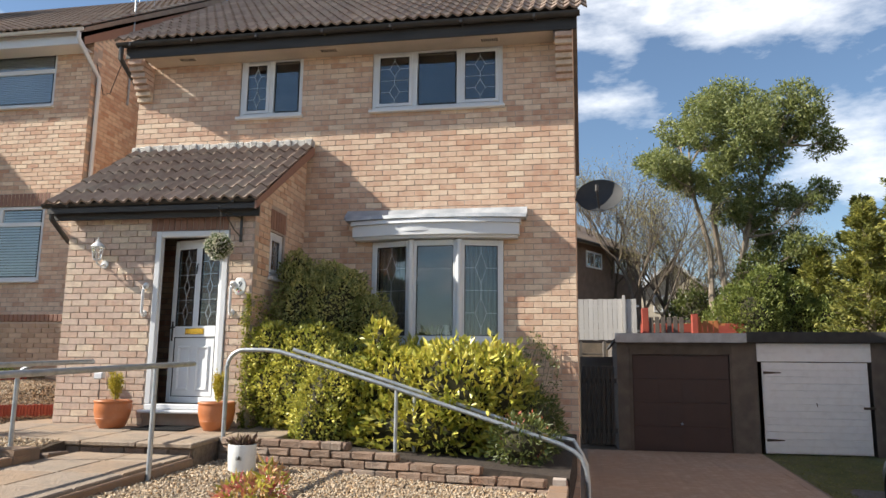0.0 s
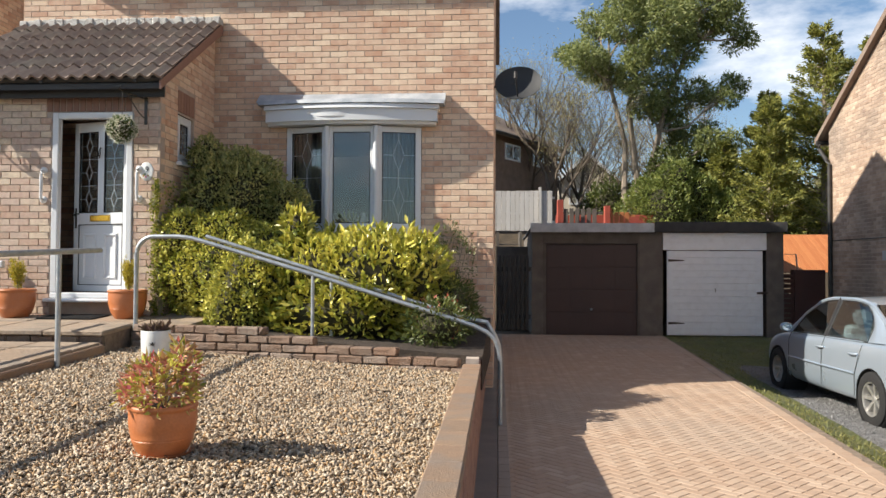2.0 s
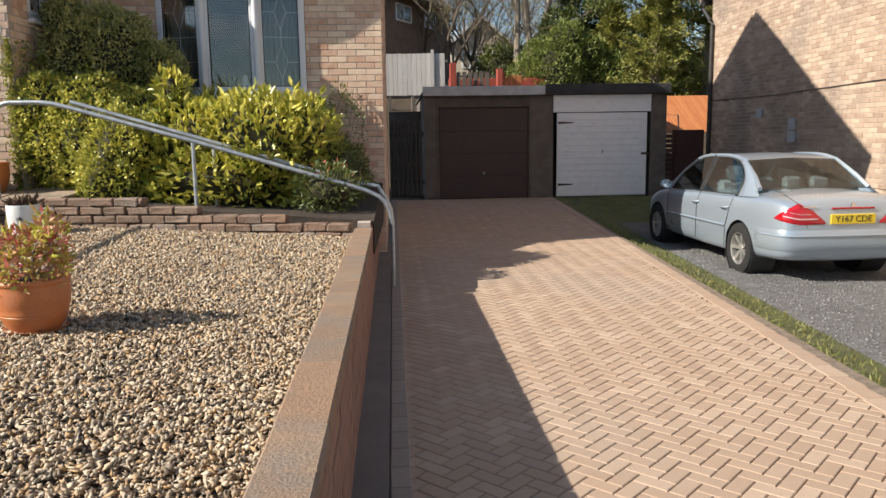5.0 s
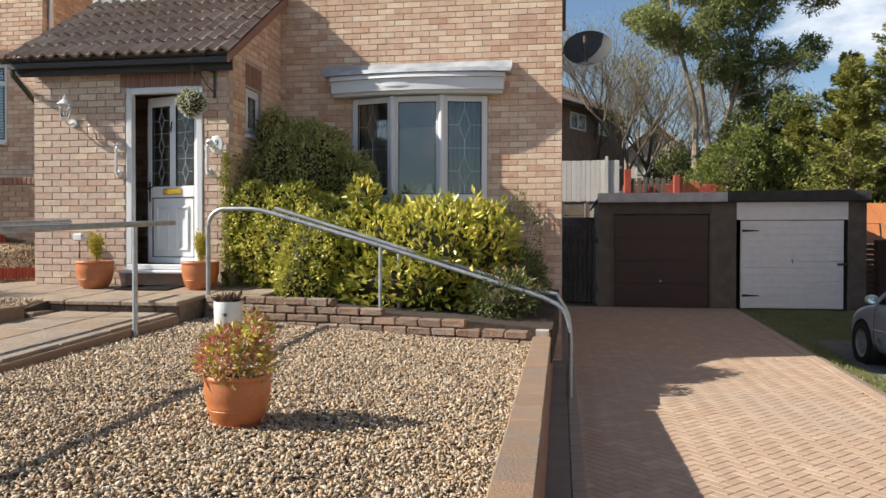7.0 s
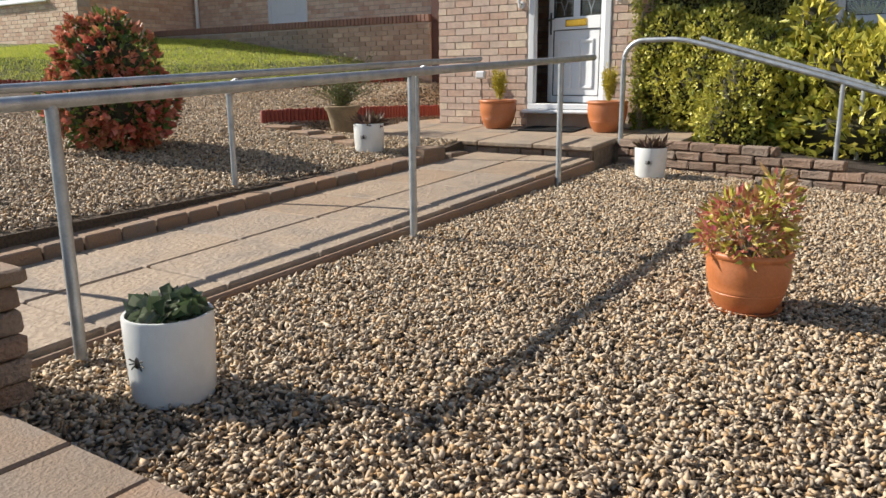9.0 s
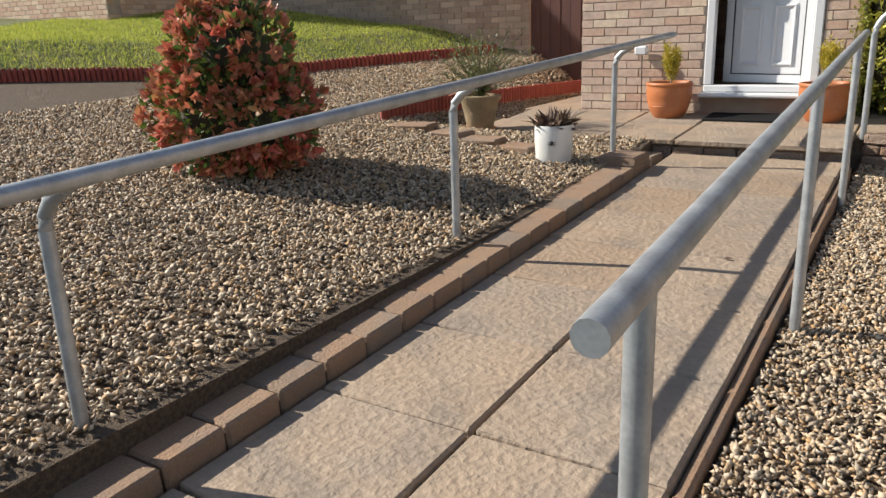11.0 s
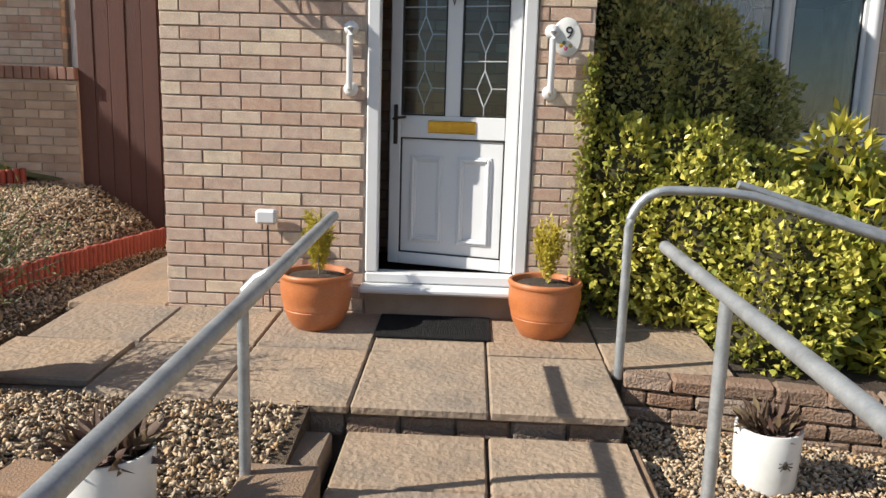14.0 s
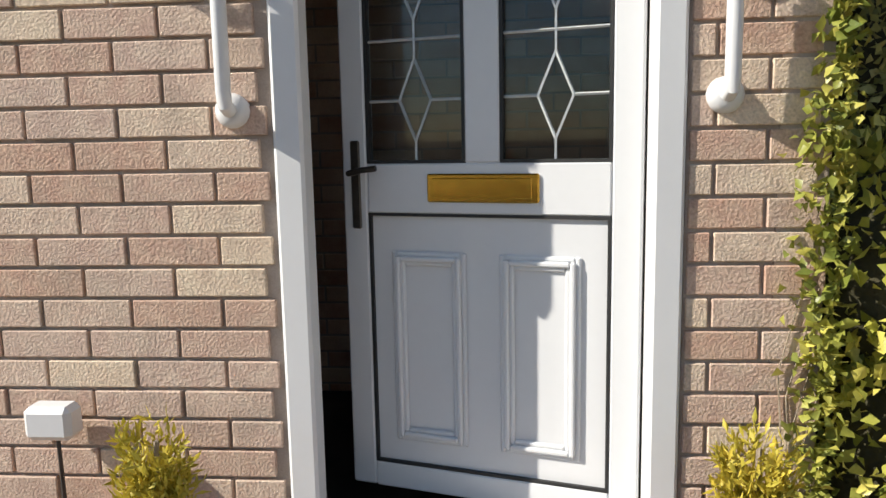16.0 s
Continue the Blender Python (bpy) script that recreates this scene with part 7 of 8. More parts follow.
for i in range(len(rings) - 1):
    y0, y1 = ST[i][0], ST[i + 1][0]
    for j in range(k - 1):
        body.f.append((i * k + j, i * k + j + 1, (i + 1) * k + j + 1, (i + 1) * k + j))
    body.f.append((i * k + k - 1, i * k, (i + 1) * k, (i + 1) * k + k - 1))
body.f += [tuple(reversed(range(k))), tuple((len(rings) - 1) * k + j for j in range(k))]
cb = part("body", body, SILVER, car, "silver metallic bodywork", True)
sub = cb.modifiers.new("smooth", "SUBSURF")
sub.levels = sub.render_levels = 3
dg = bpy.context.evaluated_depsgraph_get()
baked = bpy.data.meshes.new_from_object(cb.evaluated_get(dg))
cb.modifiers.clear()
cb.data = baked
# wheel arches: open the sides round each axle and draw the rim to a circle
ARCH_R = 0.350
bm = bmesh.new()
bm.from_mesh(baked)
axles = [(y, 0.315) for y in (-1.355, 1.36)]
gone = []
for fc in bm.faces:
    c = fc.calc_center_median()
    if abs(c.x) > 0.55 and any(math.hypot(c.y - ay, c.z - az) < ARCH_R for ay, az in axles):
        gone.append(fc)
bmesh.ops.delete(bm, geom=gone, context="FACES")
for vt in bm.verts:
    if vt.is_boundary and abs(vt.co.x) > 0.55:
        for ay, az in axles:
            d = math.hypot(vt.co.y - ay, vt.co.z - az)
            if 0.25 < d < 0.46:
                vt.co.y, vt.co.z = ay + (vt.co.y - ay) * ARCH_R / d, az + (vt.co.z - az) * ARCH_R / d
bm.to_mesh(baked)
bm.free()
cb.data.polygons.foreach_set("use_smooth", [True] * len(cb.data.polygons))
cb.data.set_sharp_from_angle(angle=radians(35))
bpy.context.view_layer.update()


def wrap(name, a0, a1, zlo, zhi, proud, material, parent, label="", n=18, rows=6, side=1):
    """A panel laid on the rear of the bodywork, between two bearings round the boot and two heights."""
    v = []
    for r in range(rows + 1):
        for k in range(n + 1):
            a = a0 + (a1 - a0) * k / n
            z0, z1 = zlo(a), zhi(a)
            z = z0 + (z1 - z0) * r / rows
            d = Vector((-math.sin(radians(a)) * side, math.cos(radians(a)), 0))
            ok_, hit, nrm, ix = cb.ray_cast(Vector((0, -1.40, z)) - d * 3, d)
            edge = 0.35 if r in (0, rows) or k in (0, n) else 1.0
            v.append(tuple(hit - d * proud * edge))
    w = n + 1
    f = [(r * w + k, r * w + k + 1, (r + 1) * w + k + 1, (r + 1) * w + k) for r in range(rows) for k in range(n)]
    return part(name, MB().add(v, f if side > 0 else [tuple(reversed(q)) for q in f]), material, parent, label, True)


# roof, pillars and glazing
RF = [(-1.62, 0.75, 0.70, 0.97, 0.98), (-1.30, 0.745, 0.645, 1.19, 1.205), (-0.95, 0.745, 0.60, 1.372, 1.395), (-0.72, 0.75, 0.60, 1.412, 1.436), (-0.5, 0.75, 0.60, 1.428, 1.453), (0.0, 0.755, 0.61, 1.422, 1.447),
      (0.2, 0.758, 0.615, 1.40, 1.425), (0.38, 0.76, 0.62, 1.362, 1.388), (0.75, 0.765, 0.665, 1.185, 1.2), (1.12, 0.77, 0.72, 0.95, 0.96)]


def cabin_ring(y, wb, wt, ze, zc):
    return [(-wt, y, ze), (-wt * 0.6, y, zc - 0.012), (0, y, zc), (wt * 0.6, y, zc - 0.012), (wt, y, ze)]


roofm = MB()
rr = [cabin_ring(*q) for q in RF[2:8]]
NRF = len(rr)
roofm.v = [p for r in rr for p in r] + [(p[0] * 0.98, p[1], p[2] - 0.03) for r in rr for p in r]
for i in range(NRF - 1):
    for j in range(4):
        roofm.f.append((i * 5 + j, (i + 1) * 5 + j, (i + 1) * 5 + j + 1, i * 5 + j + 1))
        roofm.f.append((5 * NRF + i * 5 + j, 5 * NRF + i * 5 + j + 1, 5 * NRF + (i + 1) * 5 + j + 1, 5 * NRF + (i + 1) * 5 + j))
part("roof", roofm, SILVER, car, "", True)
belt = lambda y: float(np.interp(y, [q[0] for q in ST], [q[3] for q in ST])) - 0.0
for s in (-1, 1):
    def P_(y, u):
        """A point on the side of the cabin: u 0 at the belt, 1 at the roof edge."""
        ze = float(np.interp(y, [q[0] for q in RF], [q[3] for q in RF]))
        wt = float(np.interp(y, [q[0] for q in RF], [q[2] for q in RF]))
        zb = belt(y)
        return (s * (0.80 + (wt - 0.80) * u), y, zb + (ze - zb) * u)
    pil = MB()
    pil.tube([P_(1.10, 0.1), P_(0.95, 0.97), P_(0.75, 0.98), P_(0.55, 0.985), P_(0.38, 0.99), P_(0.2, 0.99), P_(0.0, 0.99), P_(-0.25, 0.99), P_(-0.5, 0.99), P_(-0.72, 0.99), P_(-0.95, 0.985), P_(-1.15, 0.98), P_(-1.30, 0.97), P_(-1.5, 0.95)], 0.026, 8)
    part("cant_rail", pil, SILVER, car, "", True)
    cq = MB()
    cv, NR, NC = [], 7, 4
    for r in range(NR + 1):
        u = r / NR
        wa = Vector(P_(float(np.interp(u, [0, 0.5, 0.78, 0.92, 1.0], [-1.18, -1.16, -1.05, -0.88, -0.72])), 0.98 * u))
        wb = Vector((s * 0.755, -1.62, 0.965)).lerp(Vector((s * 0.585, -0.95, 1.398)), u)
        for c in range(NC + 1):
            p = wa.lerp(wb, c / NC)
            bulge = 0.035 * math.sin(math.pi * c / NC) * (1 - 0.5 * u)
            cv.append((p.x + s * bulge, p.y - bulge * 0.4, p.z))
    W_ = NC + 1
    cf = [(r * W_ + c, r * W_ + c + 1, (r + 1) * W_ + c + 1, (r + 1) * W_ + c) for r in range(NR) for c in range(NC)]
    cq.add(cv, cf if s > 0 else [tuple(reversed(q)) for q in cf])
    part("rear_quarter", cq, SILVER, car, "", True)
    for loop in ([(0.95, 0.02), (0.75, 0.86), (0.52, 0.93), (0.2, 0.95), (-0.10, 0.955), (-0.08, 0.02), (0.95, 0.02)], [(-0.14, 0.02), (-0.20, 0.955), (-0.6, 0.95), (-0.86, 0.92), (-1.05, 0.78), (-1.16, 0.50), (-1.18, 0.02), (-0.14, 0.02)]):
        part("window_frame", MB().tube([P_(*q) for q in loop], 0.013, 6), TRIMBLK, car)
    part("belt_moulding", MB().tube([P_(1.0, 0.0), P_(0.0, 0.0), P_(-1.1, 0.0)], 0.014, 6), SILVER, car)
    part("centre_pillar", MB().tube([P_(-0.10, 0.0), P_(-0.16, 1.0)], 0.03, 6), TRIMBLK, car)
    g1_ = MB().add([P_(0.95, 0.02), P_(0.75, 0.86), P_(0.52, 0.93), P_(0.2, 0.95), P_(-0.10, 0.955), P_(-0.08, 0.02)], [(0, 1, 2, 3, 4, 5)])
    g2_ = MB().add([P_(-0.14, 0.02), P_(-0.20, 0.955), P_(-0.6, 0.95), P_(-0.86, 0.92), P_(-1.05, 0.78), P_(-1.16, 0.50), P_(-1.18, 0.02)], [(0, 1, 2, 3, 4, 5, 6)])
    for g in (g1_, g2_):
        o = part("side_window", g, CGLASS, car)
        so = o.modifiers.new("thick", "SOLIDIFY")
        so.thickness = 0.005
        o.visible_shadow = False
    # door seams, handles, rubbing strip, mirror
    for yy in (0.92, -0.12, -1.0):
        back = 0.1 if yy < -0.9 else 0
        part("door_seam", MB().tube([(s * 0.872, yy, 0.30), (s * 0.873, yy, 0.55), (s * 0.868, yy - back, 0.80), (s * 0.822, yy - back, 0.91)], 0.004, 5), TRIMBLK, car)
    part("rubbing_strip", MB().tube([(s * 0.872, 0.95, 0.55), (s * 0.876, 0.0, 0.555), (s * 0.872, -0.98, 0.56)], 0.014, 6), SILVER, car)
    for yy in (0.02, -0.86):
        part("door_handle", MB().tube([(s * 0.855, yy, 0.78), (s * 0.885, yy - 0.03, 0.785), (s * 0.885, yy - 0.15, 0.79), (s * 0.855, yy - 0.18, 0.79)], 0.014, 8), SILVER, car, "", True)
    mi = part("mirror", MB().lathe([(0.0, -0.05), (0.06, -0.045), (0.085, 0.0), (0.07, 0.05), (0.0, 0.06)], 14, pose(s * 0.95, 0.80, 0.98, 90, 0, 0) @ Matrix.Diagonal((1.1, 0.8, 1, 1))), SILVER, car, "", True)
    part("mirror_glass", MB().lathe([(0.0, 0), (0.06, 0), (0.0, 0.002)], 14, pose(s * 0.95, 0.745, 0.98, 90, 0, 0) @ Matrix.Diagonal((1.1, 0.8, 1, 1))), CHROME, mi)
    # tail lamp wraps the corner
    lamp_top = lambda a: float(np.interp(a, [20, 28, 37, 50], [0.725, 0.85, 0.935, 0.775]))
    lamp_low = lambda a: float(np.interp(a, [20, 35, 50], [0.70, 0.695, 0.755]))
    tl = wrap("tail_lamp", 20, 50, lamp_low, lamp_top, 0.014, TAILRED, car, "dark red tail lamp cluster", 24, 8, s)
    wrap("lamp_band", 24, 45, lambda a: lamp_low(a) + 0.05, lambda a: min(lamp_low(a) + 0.075, lamp_top(a) - 0.01), 0.019, REVLAMP, tl, "pale lamp band", 14, 3, s)
    wrap("lamp_band", 28, 42, lambda a: lamp_low(a) + 0.11, lambda a: min(lamp_low(a) + 0.122, lamp_top(a) - 0.01), 0.019, REVLAMP, tl, "pale lamp band", 10, 2, s)
    part("head_lamp", MB().lathe([(0.0, 0), (0.11, 0), (0.10, 0.03), (0.0, 0.05)], 14, pose(s * 0.52, 2.16, 0.60, -80, 0, 0)), CGLASS, car)
    for y in (-1.355, 1.36):
        part("wheel_arch", MB().lathe([(0.350, -0.22), (0.350, 0.090), (0.344, 0.090), (0.344, -0.21)], 32, pose(s * 0.765, y, 0.315, 0, 90 * s, 0)), TRIMBLK, car, "dark wheel arch liner")
        wh = new("wheel")
        wh.parent = car
        wh.matrix_basis = pose(s * 0.765, y, 0.315, 0, 90 * s, 0)
        part("tyre", MB().lathe([(0.20, -0.10), (0.275, -0.105), (0.308, -0.09), (0.315, -0.06), (0.315, 0.06), (0.308, 0.09), (0.275, 0.105), (0.20, 0.10), (0.20, -0.10)], 32), TYRE, wh, "", True)
        rim = MB().lathe([(0.206, -0.08), (0.206, 0.085), (0.198, 0.095), (0.186, 0.09), (0.182, 0.03), (0.178, -0.06)], 28)
        part("brake_disc", MB().lathe([(0.0, -0.02), (0.184, -0.02), (0.184, -0.05)], 28), TYRE, wh)
        rm_ = part("rim", rim, ALLOY, wh, "", True)
        sp = MB()
        for q in range(7):
            m = Matrix.Rotation(2 * math.pi * q / 7, 4, "Z")
            sp.add([(-0.018, 0.04, 0.055), (0.018, 0.04, 0.055), (0.022, 0.19, 0.08), (-0.022, 0.19, 0.08), (-0.018, 0.04, 0.0), (0.018, 0.04, 0.0), (0.022, 0.19, 0.02), (-0.022, 0.19, 0.02)],
                   [(0, 1, 2, 3), (4, 5, 1, 0), (5, 6, 2, 1), (6, 7, 3, 2), (7, 4, 0, 3)], m)
        sp.lathe([(0.0, 0.0), (0.05, 0.0), (0.05, 0.06), (0.03, 0.068), (0.0, 0.068)], 14)
        part("spokes", sp, ALLOY, wh)
rw = part("rear_window", MB().add([(-0.66, -1.50, 1.04), (0.66, -1.50, 1.04), (0.56, -0.97, 1.375), (0.0, -0.98, 1.40), (-0.56, -0.97, 1.375)], [(0, 1, 2, 3, 4)]), CGLASS, car)
ww = part("windscreen", MB().add([(-0.70, 1.10, 0.97), (0.70, 1.10, 0.97), (0.58, 0.40, 1.37), (0.0, 0.42, 1.395), (-0.58, 0.40, 1.37)], [(4, 3, 2, 1, 0)]), CGLASS, car)
for o in (rw, ww):
    so = o.modifiers.new("thick", "SOLIDIFY")
    so.thickness = 0.005
    o.visible_shadow = False
part("parcel_shelf", MB().box(-0.62, -1.52, 0.98, 0.62, -1.05, 1.0), SEAT, car)
for x in (-0.36, 0.0, 0.36):
    part("rear_headrest", MB().box(x - 0.12, -1.02, 1.0, x + 0.12, -0.92, 1.16, 0.04), SEAT, car, "pale grey headrest")
part("rear_seat", MB().box(-0.65, -1.05, 0.5, 0.65, -0.9, 1.0, 0.04), SEAT, car)
for x in (-0.36, 0.36):
    part("front_seat", MB().box(x - 0.22, -0.25, 0.45, x + 0.22, -0.10, 1.08, 0.04), SEAT, car)
    part("front_headrest", MB().box(x - 0.12, -0.24, 1.08, x + 0.12, -0.14, 1.26, 0.04), SEAT, car, "pale grey headrest")
part("interior_floor", MB().box(-0.72, -1.5, 0.40, 0.72, 1.2, 0.45), TRIMBLK, car)
part("dashboard", MB().box(-0.70, 0.75, 0.7, 0.70, 1.1, 0.93, 0.04), TRIMBLK, car)
plate = part("number_plate", MB().box(-0.26, -2.285, 0.70, 0.26, -2.268, 0.81, 0.004), YELLOWP, car, "yellow rear number plate")
tc = bpy.data.curves.new("plate_text", "FONT")
tc.body, tc.size, tc.extrude = "Y167 CDE", 0.098, 0.001
tc.align_x, tc.align_y = "CENTER", "CENTER"
tc.materials.append(INK)
tob = new("plate_text", tc)
tob.parent = plate
tob.matrix_basis = pose(0, -2.287, 0.755, 90, 0, 0)
wrap("bumper", -68, 68, lambda a: 0.40, lambda a: 0.635, 0.022, SILVER, car, "silver rear bumper", 40, 6)
wrap("bumper_strip", -66, 66, lambda a: 0.555, lambda a: 0.585, 0.034, SILVER, car, "", 40, 3)
part("boot_trim", MB().box(-0.25, -2.275, 0.865, 0.25, -2.255, 0.885, 0.004), TAILRED, car)
part("boot_badge", MB().lathe([(0.026, 0), (0.03, 0.004), (0.026, 0.006)], 18, pose(0, -2.262, 0.91, 90, 0, 0)), CHROME, car)
part("boot_lettering", MB().box(-0.58, -2.262, 0.885, -0.42, -2.252, 0.905, 0.003), CHROME, car)
part("boot_seam", MB().tube([(-0.52, -2.262, 0.66), (-0.55, -2.255, 0.80), (-0.62, -2.235, 0.93), (-0.64, -1.9, 1.03), (-0.62, -1.56, 1.05)], 0.004, 5).tube([(0.52, -2.262, 0.66), (0.55, -2.255, 0.80), (0.62, -2.235, 0.93), (0.64, -1.9, 1.03), (0.62, -1.56, 1.05)], 0.004, 5), TRIMBLK, car)


# ---- trees and houses beyond the garages ----
def tree(name, x, y, z, h, spread, seed, label, trunks=1, levels=4, leaf=None, leaf_size=(0.10, 0.03), per_tip=26, clump=0.55, bare=0.0, start=0.3, upward=0.55, r0=0.16):
    t = thing(name, label, "tree")
    rng = np.random.default_rng(seed)
    wood = MB()
    tips = []

    def grow(p, d, length, r, lev):
        n = 4
        path, rad = [p], [r]
        for i in range(n):
            d = d + rng.normal(size=3) * 0.11
            d[2] += 0.05
            d = d / np.linalg.norm(d)
            p = p + d * length / n
            path.append(p)
            rad.append(r * (1 - 0.45 * (i + 1) / n))
        wood.tube([tuple(q) for q in path], r, 7 if lev == 0 else 5, False, rad)
        if lev >= levels:
            tips.append(p)
            return
        kids = 3 if lev else 4
        for kk in range(kids):
            s = rng.uniform(0.45, 1.0) if lev else rng.uniform(start, 1.0)
            i = min(n - 1, int(s * n))
            q = path[i] + (path[i + 1] - path[i]) * (s * n - i)
            a = rng.uniform(0, 6.28)
            nd = np.array([math.cos(a) * spread, math.sin(a) * spread, upward]) + d * 0.75
            grow(q, nd / np.linalg.norm(nd), length * rng.uniform(0.55, 0.75), r * 0.44, lev + 1)
        grow(p, d, length * 0.62, r * 0.55, lev + 1)

    for k in range(trunks):
        off = np.array([rng.normal() * 0.5, rng.normal() * 0.5, 0]) if trunks > 1 else np.zeros(3)
        lean = np.array([off[0] * 0.25, off[1] * 0.25, 1.0])
        grow(np.array([x, y, z]) + off, lean / np.linalg.norm(lean), h * 0.42, r0, 0)
    part("trunk", wood, BARK_DARK, t, "", True)
    if leaf:
        T = np.array(tips)
        if bare:
            T = T[rng.random(len(T)) > bare]
        pts = np.repeat(T, per_tip, 0) + rng.normal(size=(len(T) * per_tip, 3)) * [clump, clump, clump * 0.7] * 0.6
        v, f = leaf_arrays(pts, *leaf_size, rng, up=0.1)
        big_mesh("crown", v, f, leaf, t)
    return t


# clumps of the crown: x, y, z, radius
CLUMPS = [(10.6, 21.0, 10.3, 0.85), (11.9, 21.9, 11.2, 0.88), (12.3, 20.2, 9.8, 0.79), (13.2, 21.5, 10.9, 0.72), (13.9, 20.5, 10.6, 0.83), (14.7, 21.0, 10.2, 0.70),
          (15.4, 21.9, 9.7, 0.50), (11.0, 20.2, 9.2, 0.93), (10.0, 21.5, 9.8, 0.73), (11.8, 20.5, 8.9, 0.69), (12.9, 21.0, 9.0, 0.65), (13.9, 21.9, 10.0, 0.72),
          (9.3, 20.2, 8.4, 0.60), (10.3, 21.5, 8.2, 0.69), (11.2, 20.5, 7.7, 0.69), (12.3, 21.0, 7.7, 0.51), (15.2, 21.9, 7.8, 0.46), (14.2, 20.2, 7.0, 0.36),
          (12.5, 21.5, 6.5, 0.68), (11.5, 20.5, 6.8, 0.50), (13.5, 21.0, 7.1, 0.53), (13.4, 21.9, 5.8, 0.66), (14.0, 20.2, 5.3, 0.58), (9.0, 21.5, 8.9, 0.42)]
euc = thing("eucalyptus_tree", "tall olive-green eucalyptus with pale forked trunks and a clumped crown", "tree")
rng = np.random.default_rng(101)
STEMS = [[(11.5, 21, 1.8), (11.34, 21, 4.0), (11.03, 21, 6.8), (11.5, 21, 9.0), (11.8, 21.4, 10.4)], [(11.6, 21.1, 1.8), (11.87, 21, 4.5), (12.5, 21, 7.2), (13.2, 21, 8.8), (14.3, 21, 9.9)], [(11.2, 20.9, 1.8), (10.87, 21, 3.5), (10.9, 21, 5.4), (10.3, 21, 7.8), (10.3, 21.1, 9.6)]]
wood = MB()
for st in STEMS:
    wood.tube(st, 0.13, 7, False, [0.14, 0.12, 0.10, 0.07, 0.03])
joints = [np.array(st[k]) + (np.array(st[k + 1]) - np.array(st[k])) * s for st in STEMS for k in (1, 2, 3) for s in (0.0, 0.5)]
sub_blobs = []
for x, y, z, r in CLUMPS:
    r *= 1.3
    c = np.array([x, y, z])
    q = min(joints, key=lambda j: np.linalg.norm(j - c) + (1.5 if j[2] > z - 0.3 else 0))
    mid = (q + c) / 2 + rng.normal(size=3) * 0.15 + [0, 0, -0.15]
    wood.tube([tuple(q), tuple(mid), tuple(c)], 0.05, 5, False, [0.055, 0.04, 0.02])
    for k in range(9):
        d = rng.normal(size=3)
        d = d / np.linalg.norm(d) * r * rng.uniform(0.45, 0.9)
        wood.tube([tuple(mid + (c - mid) * 0.4), tuple(c + d * 0.5), tuple(c + d)], 0.012, 4, False, [0.018, 0.012, 0.005])
        rr_ = r * rng.uniform(0.36, 0.58)
        sub_blobs.append((c[0] + d[0], c[1] + d[1], c[2] + d[2] * 0.8, rr_ * 1.05, rr_ * 1.05, rr_ * 0.9))
part("trunk", wood, BARK, euc, "pale grey-brown forked trunk", True)
P, O = blob_points(sub_blobs, 190, rng, shell=0.6, jag=0.3)
v, f = leaf_arrays(P, 0.17, 0.055, rng, out=O * 0.6, up=-0.1)
big_mesh("crown", v, f, EUCA, euc)
for i, (x, y, h) in enumerate(((8.6, 21.0, 9.0), (7.6, 25.0, 9.5), (10.2, 27.0, 9.0), (14.5, 30.0, 9.5), (17.0, 33.0, 10.0), (11.8, 34.0, 10.0))):
    tree("bare_tree", x, y, 0.3, h, 0.9, 120 + i, "leafless tree with fine spring twigs", levels=5, leaf=BUD, leaf_size=(0.075, 0.035), per_tip=5, clump=0.55, bare=0.25, start=0.25, r0=0.15)


THICKET = leaf_mat("thicket leaf", (0.07, 0.11, 0.025), (0.36, 0.38, 0.10), (0.17, 0.21, 0.05), 0.5, 0.35)


def shrub_mass(name, label, blobs, density, L, W, material, seed):
    t = thing(name, label, "shrub")
    core_mesh(blobs, t, 0.72)
    foliage("leaves", blobs, density, L, W, material, t, seed)
    return t


shrub_mass("shrub", "fresh green rounded shrubs behind the garages", [(10.9, 18.5, 2.0, 0.8, 0.8, 1.2), (11.7, 18.2, 2.4, 1.0, 0.9, 1.4), (13.0, 18.6, 2.2, 1.0, 0.9, 1.3), (11.3, 18.6, 3.2, 0.6, 0.6, 0.6), (12.2, 18.5, 3.7, 0.7, 0.7, 0.7), (12.9, 18.4, 3.3, 0.6, 0.6, 0.6), (13.8, 18.4, 2.4, 0.7, 0.7, 0.9)], 430, 0.12, 0.06, THICKET, 130)
shrub_mass("shrub", "dark ivy-grown undergrowth behind the garages", [(9.6, 19.5, 1.4, 0.7, 0.8, 1.2), (14.5, 19.5, 1.6, 1.3, 1.0, 1.8), (16.5, 21.0, 1.8, 1.6, 1.2, 2.0), (12.6, 20.6, 3.6, 1.1, 0.8, 1.6), (14.2, 21.4, 3.6, 1.2, 0.9, 1.7), (10.6, 22.5, 2.6, 1.2, 0.8, 1.6)], 260, 0.13, 0.08, DARK_LEAF, 131)


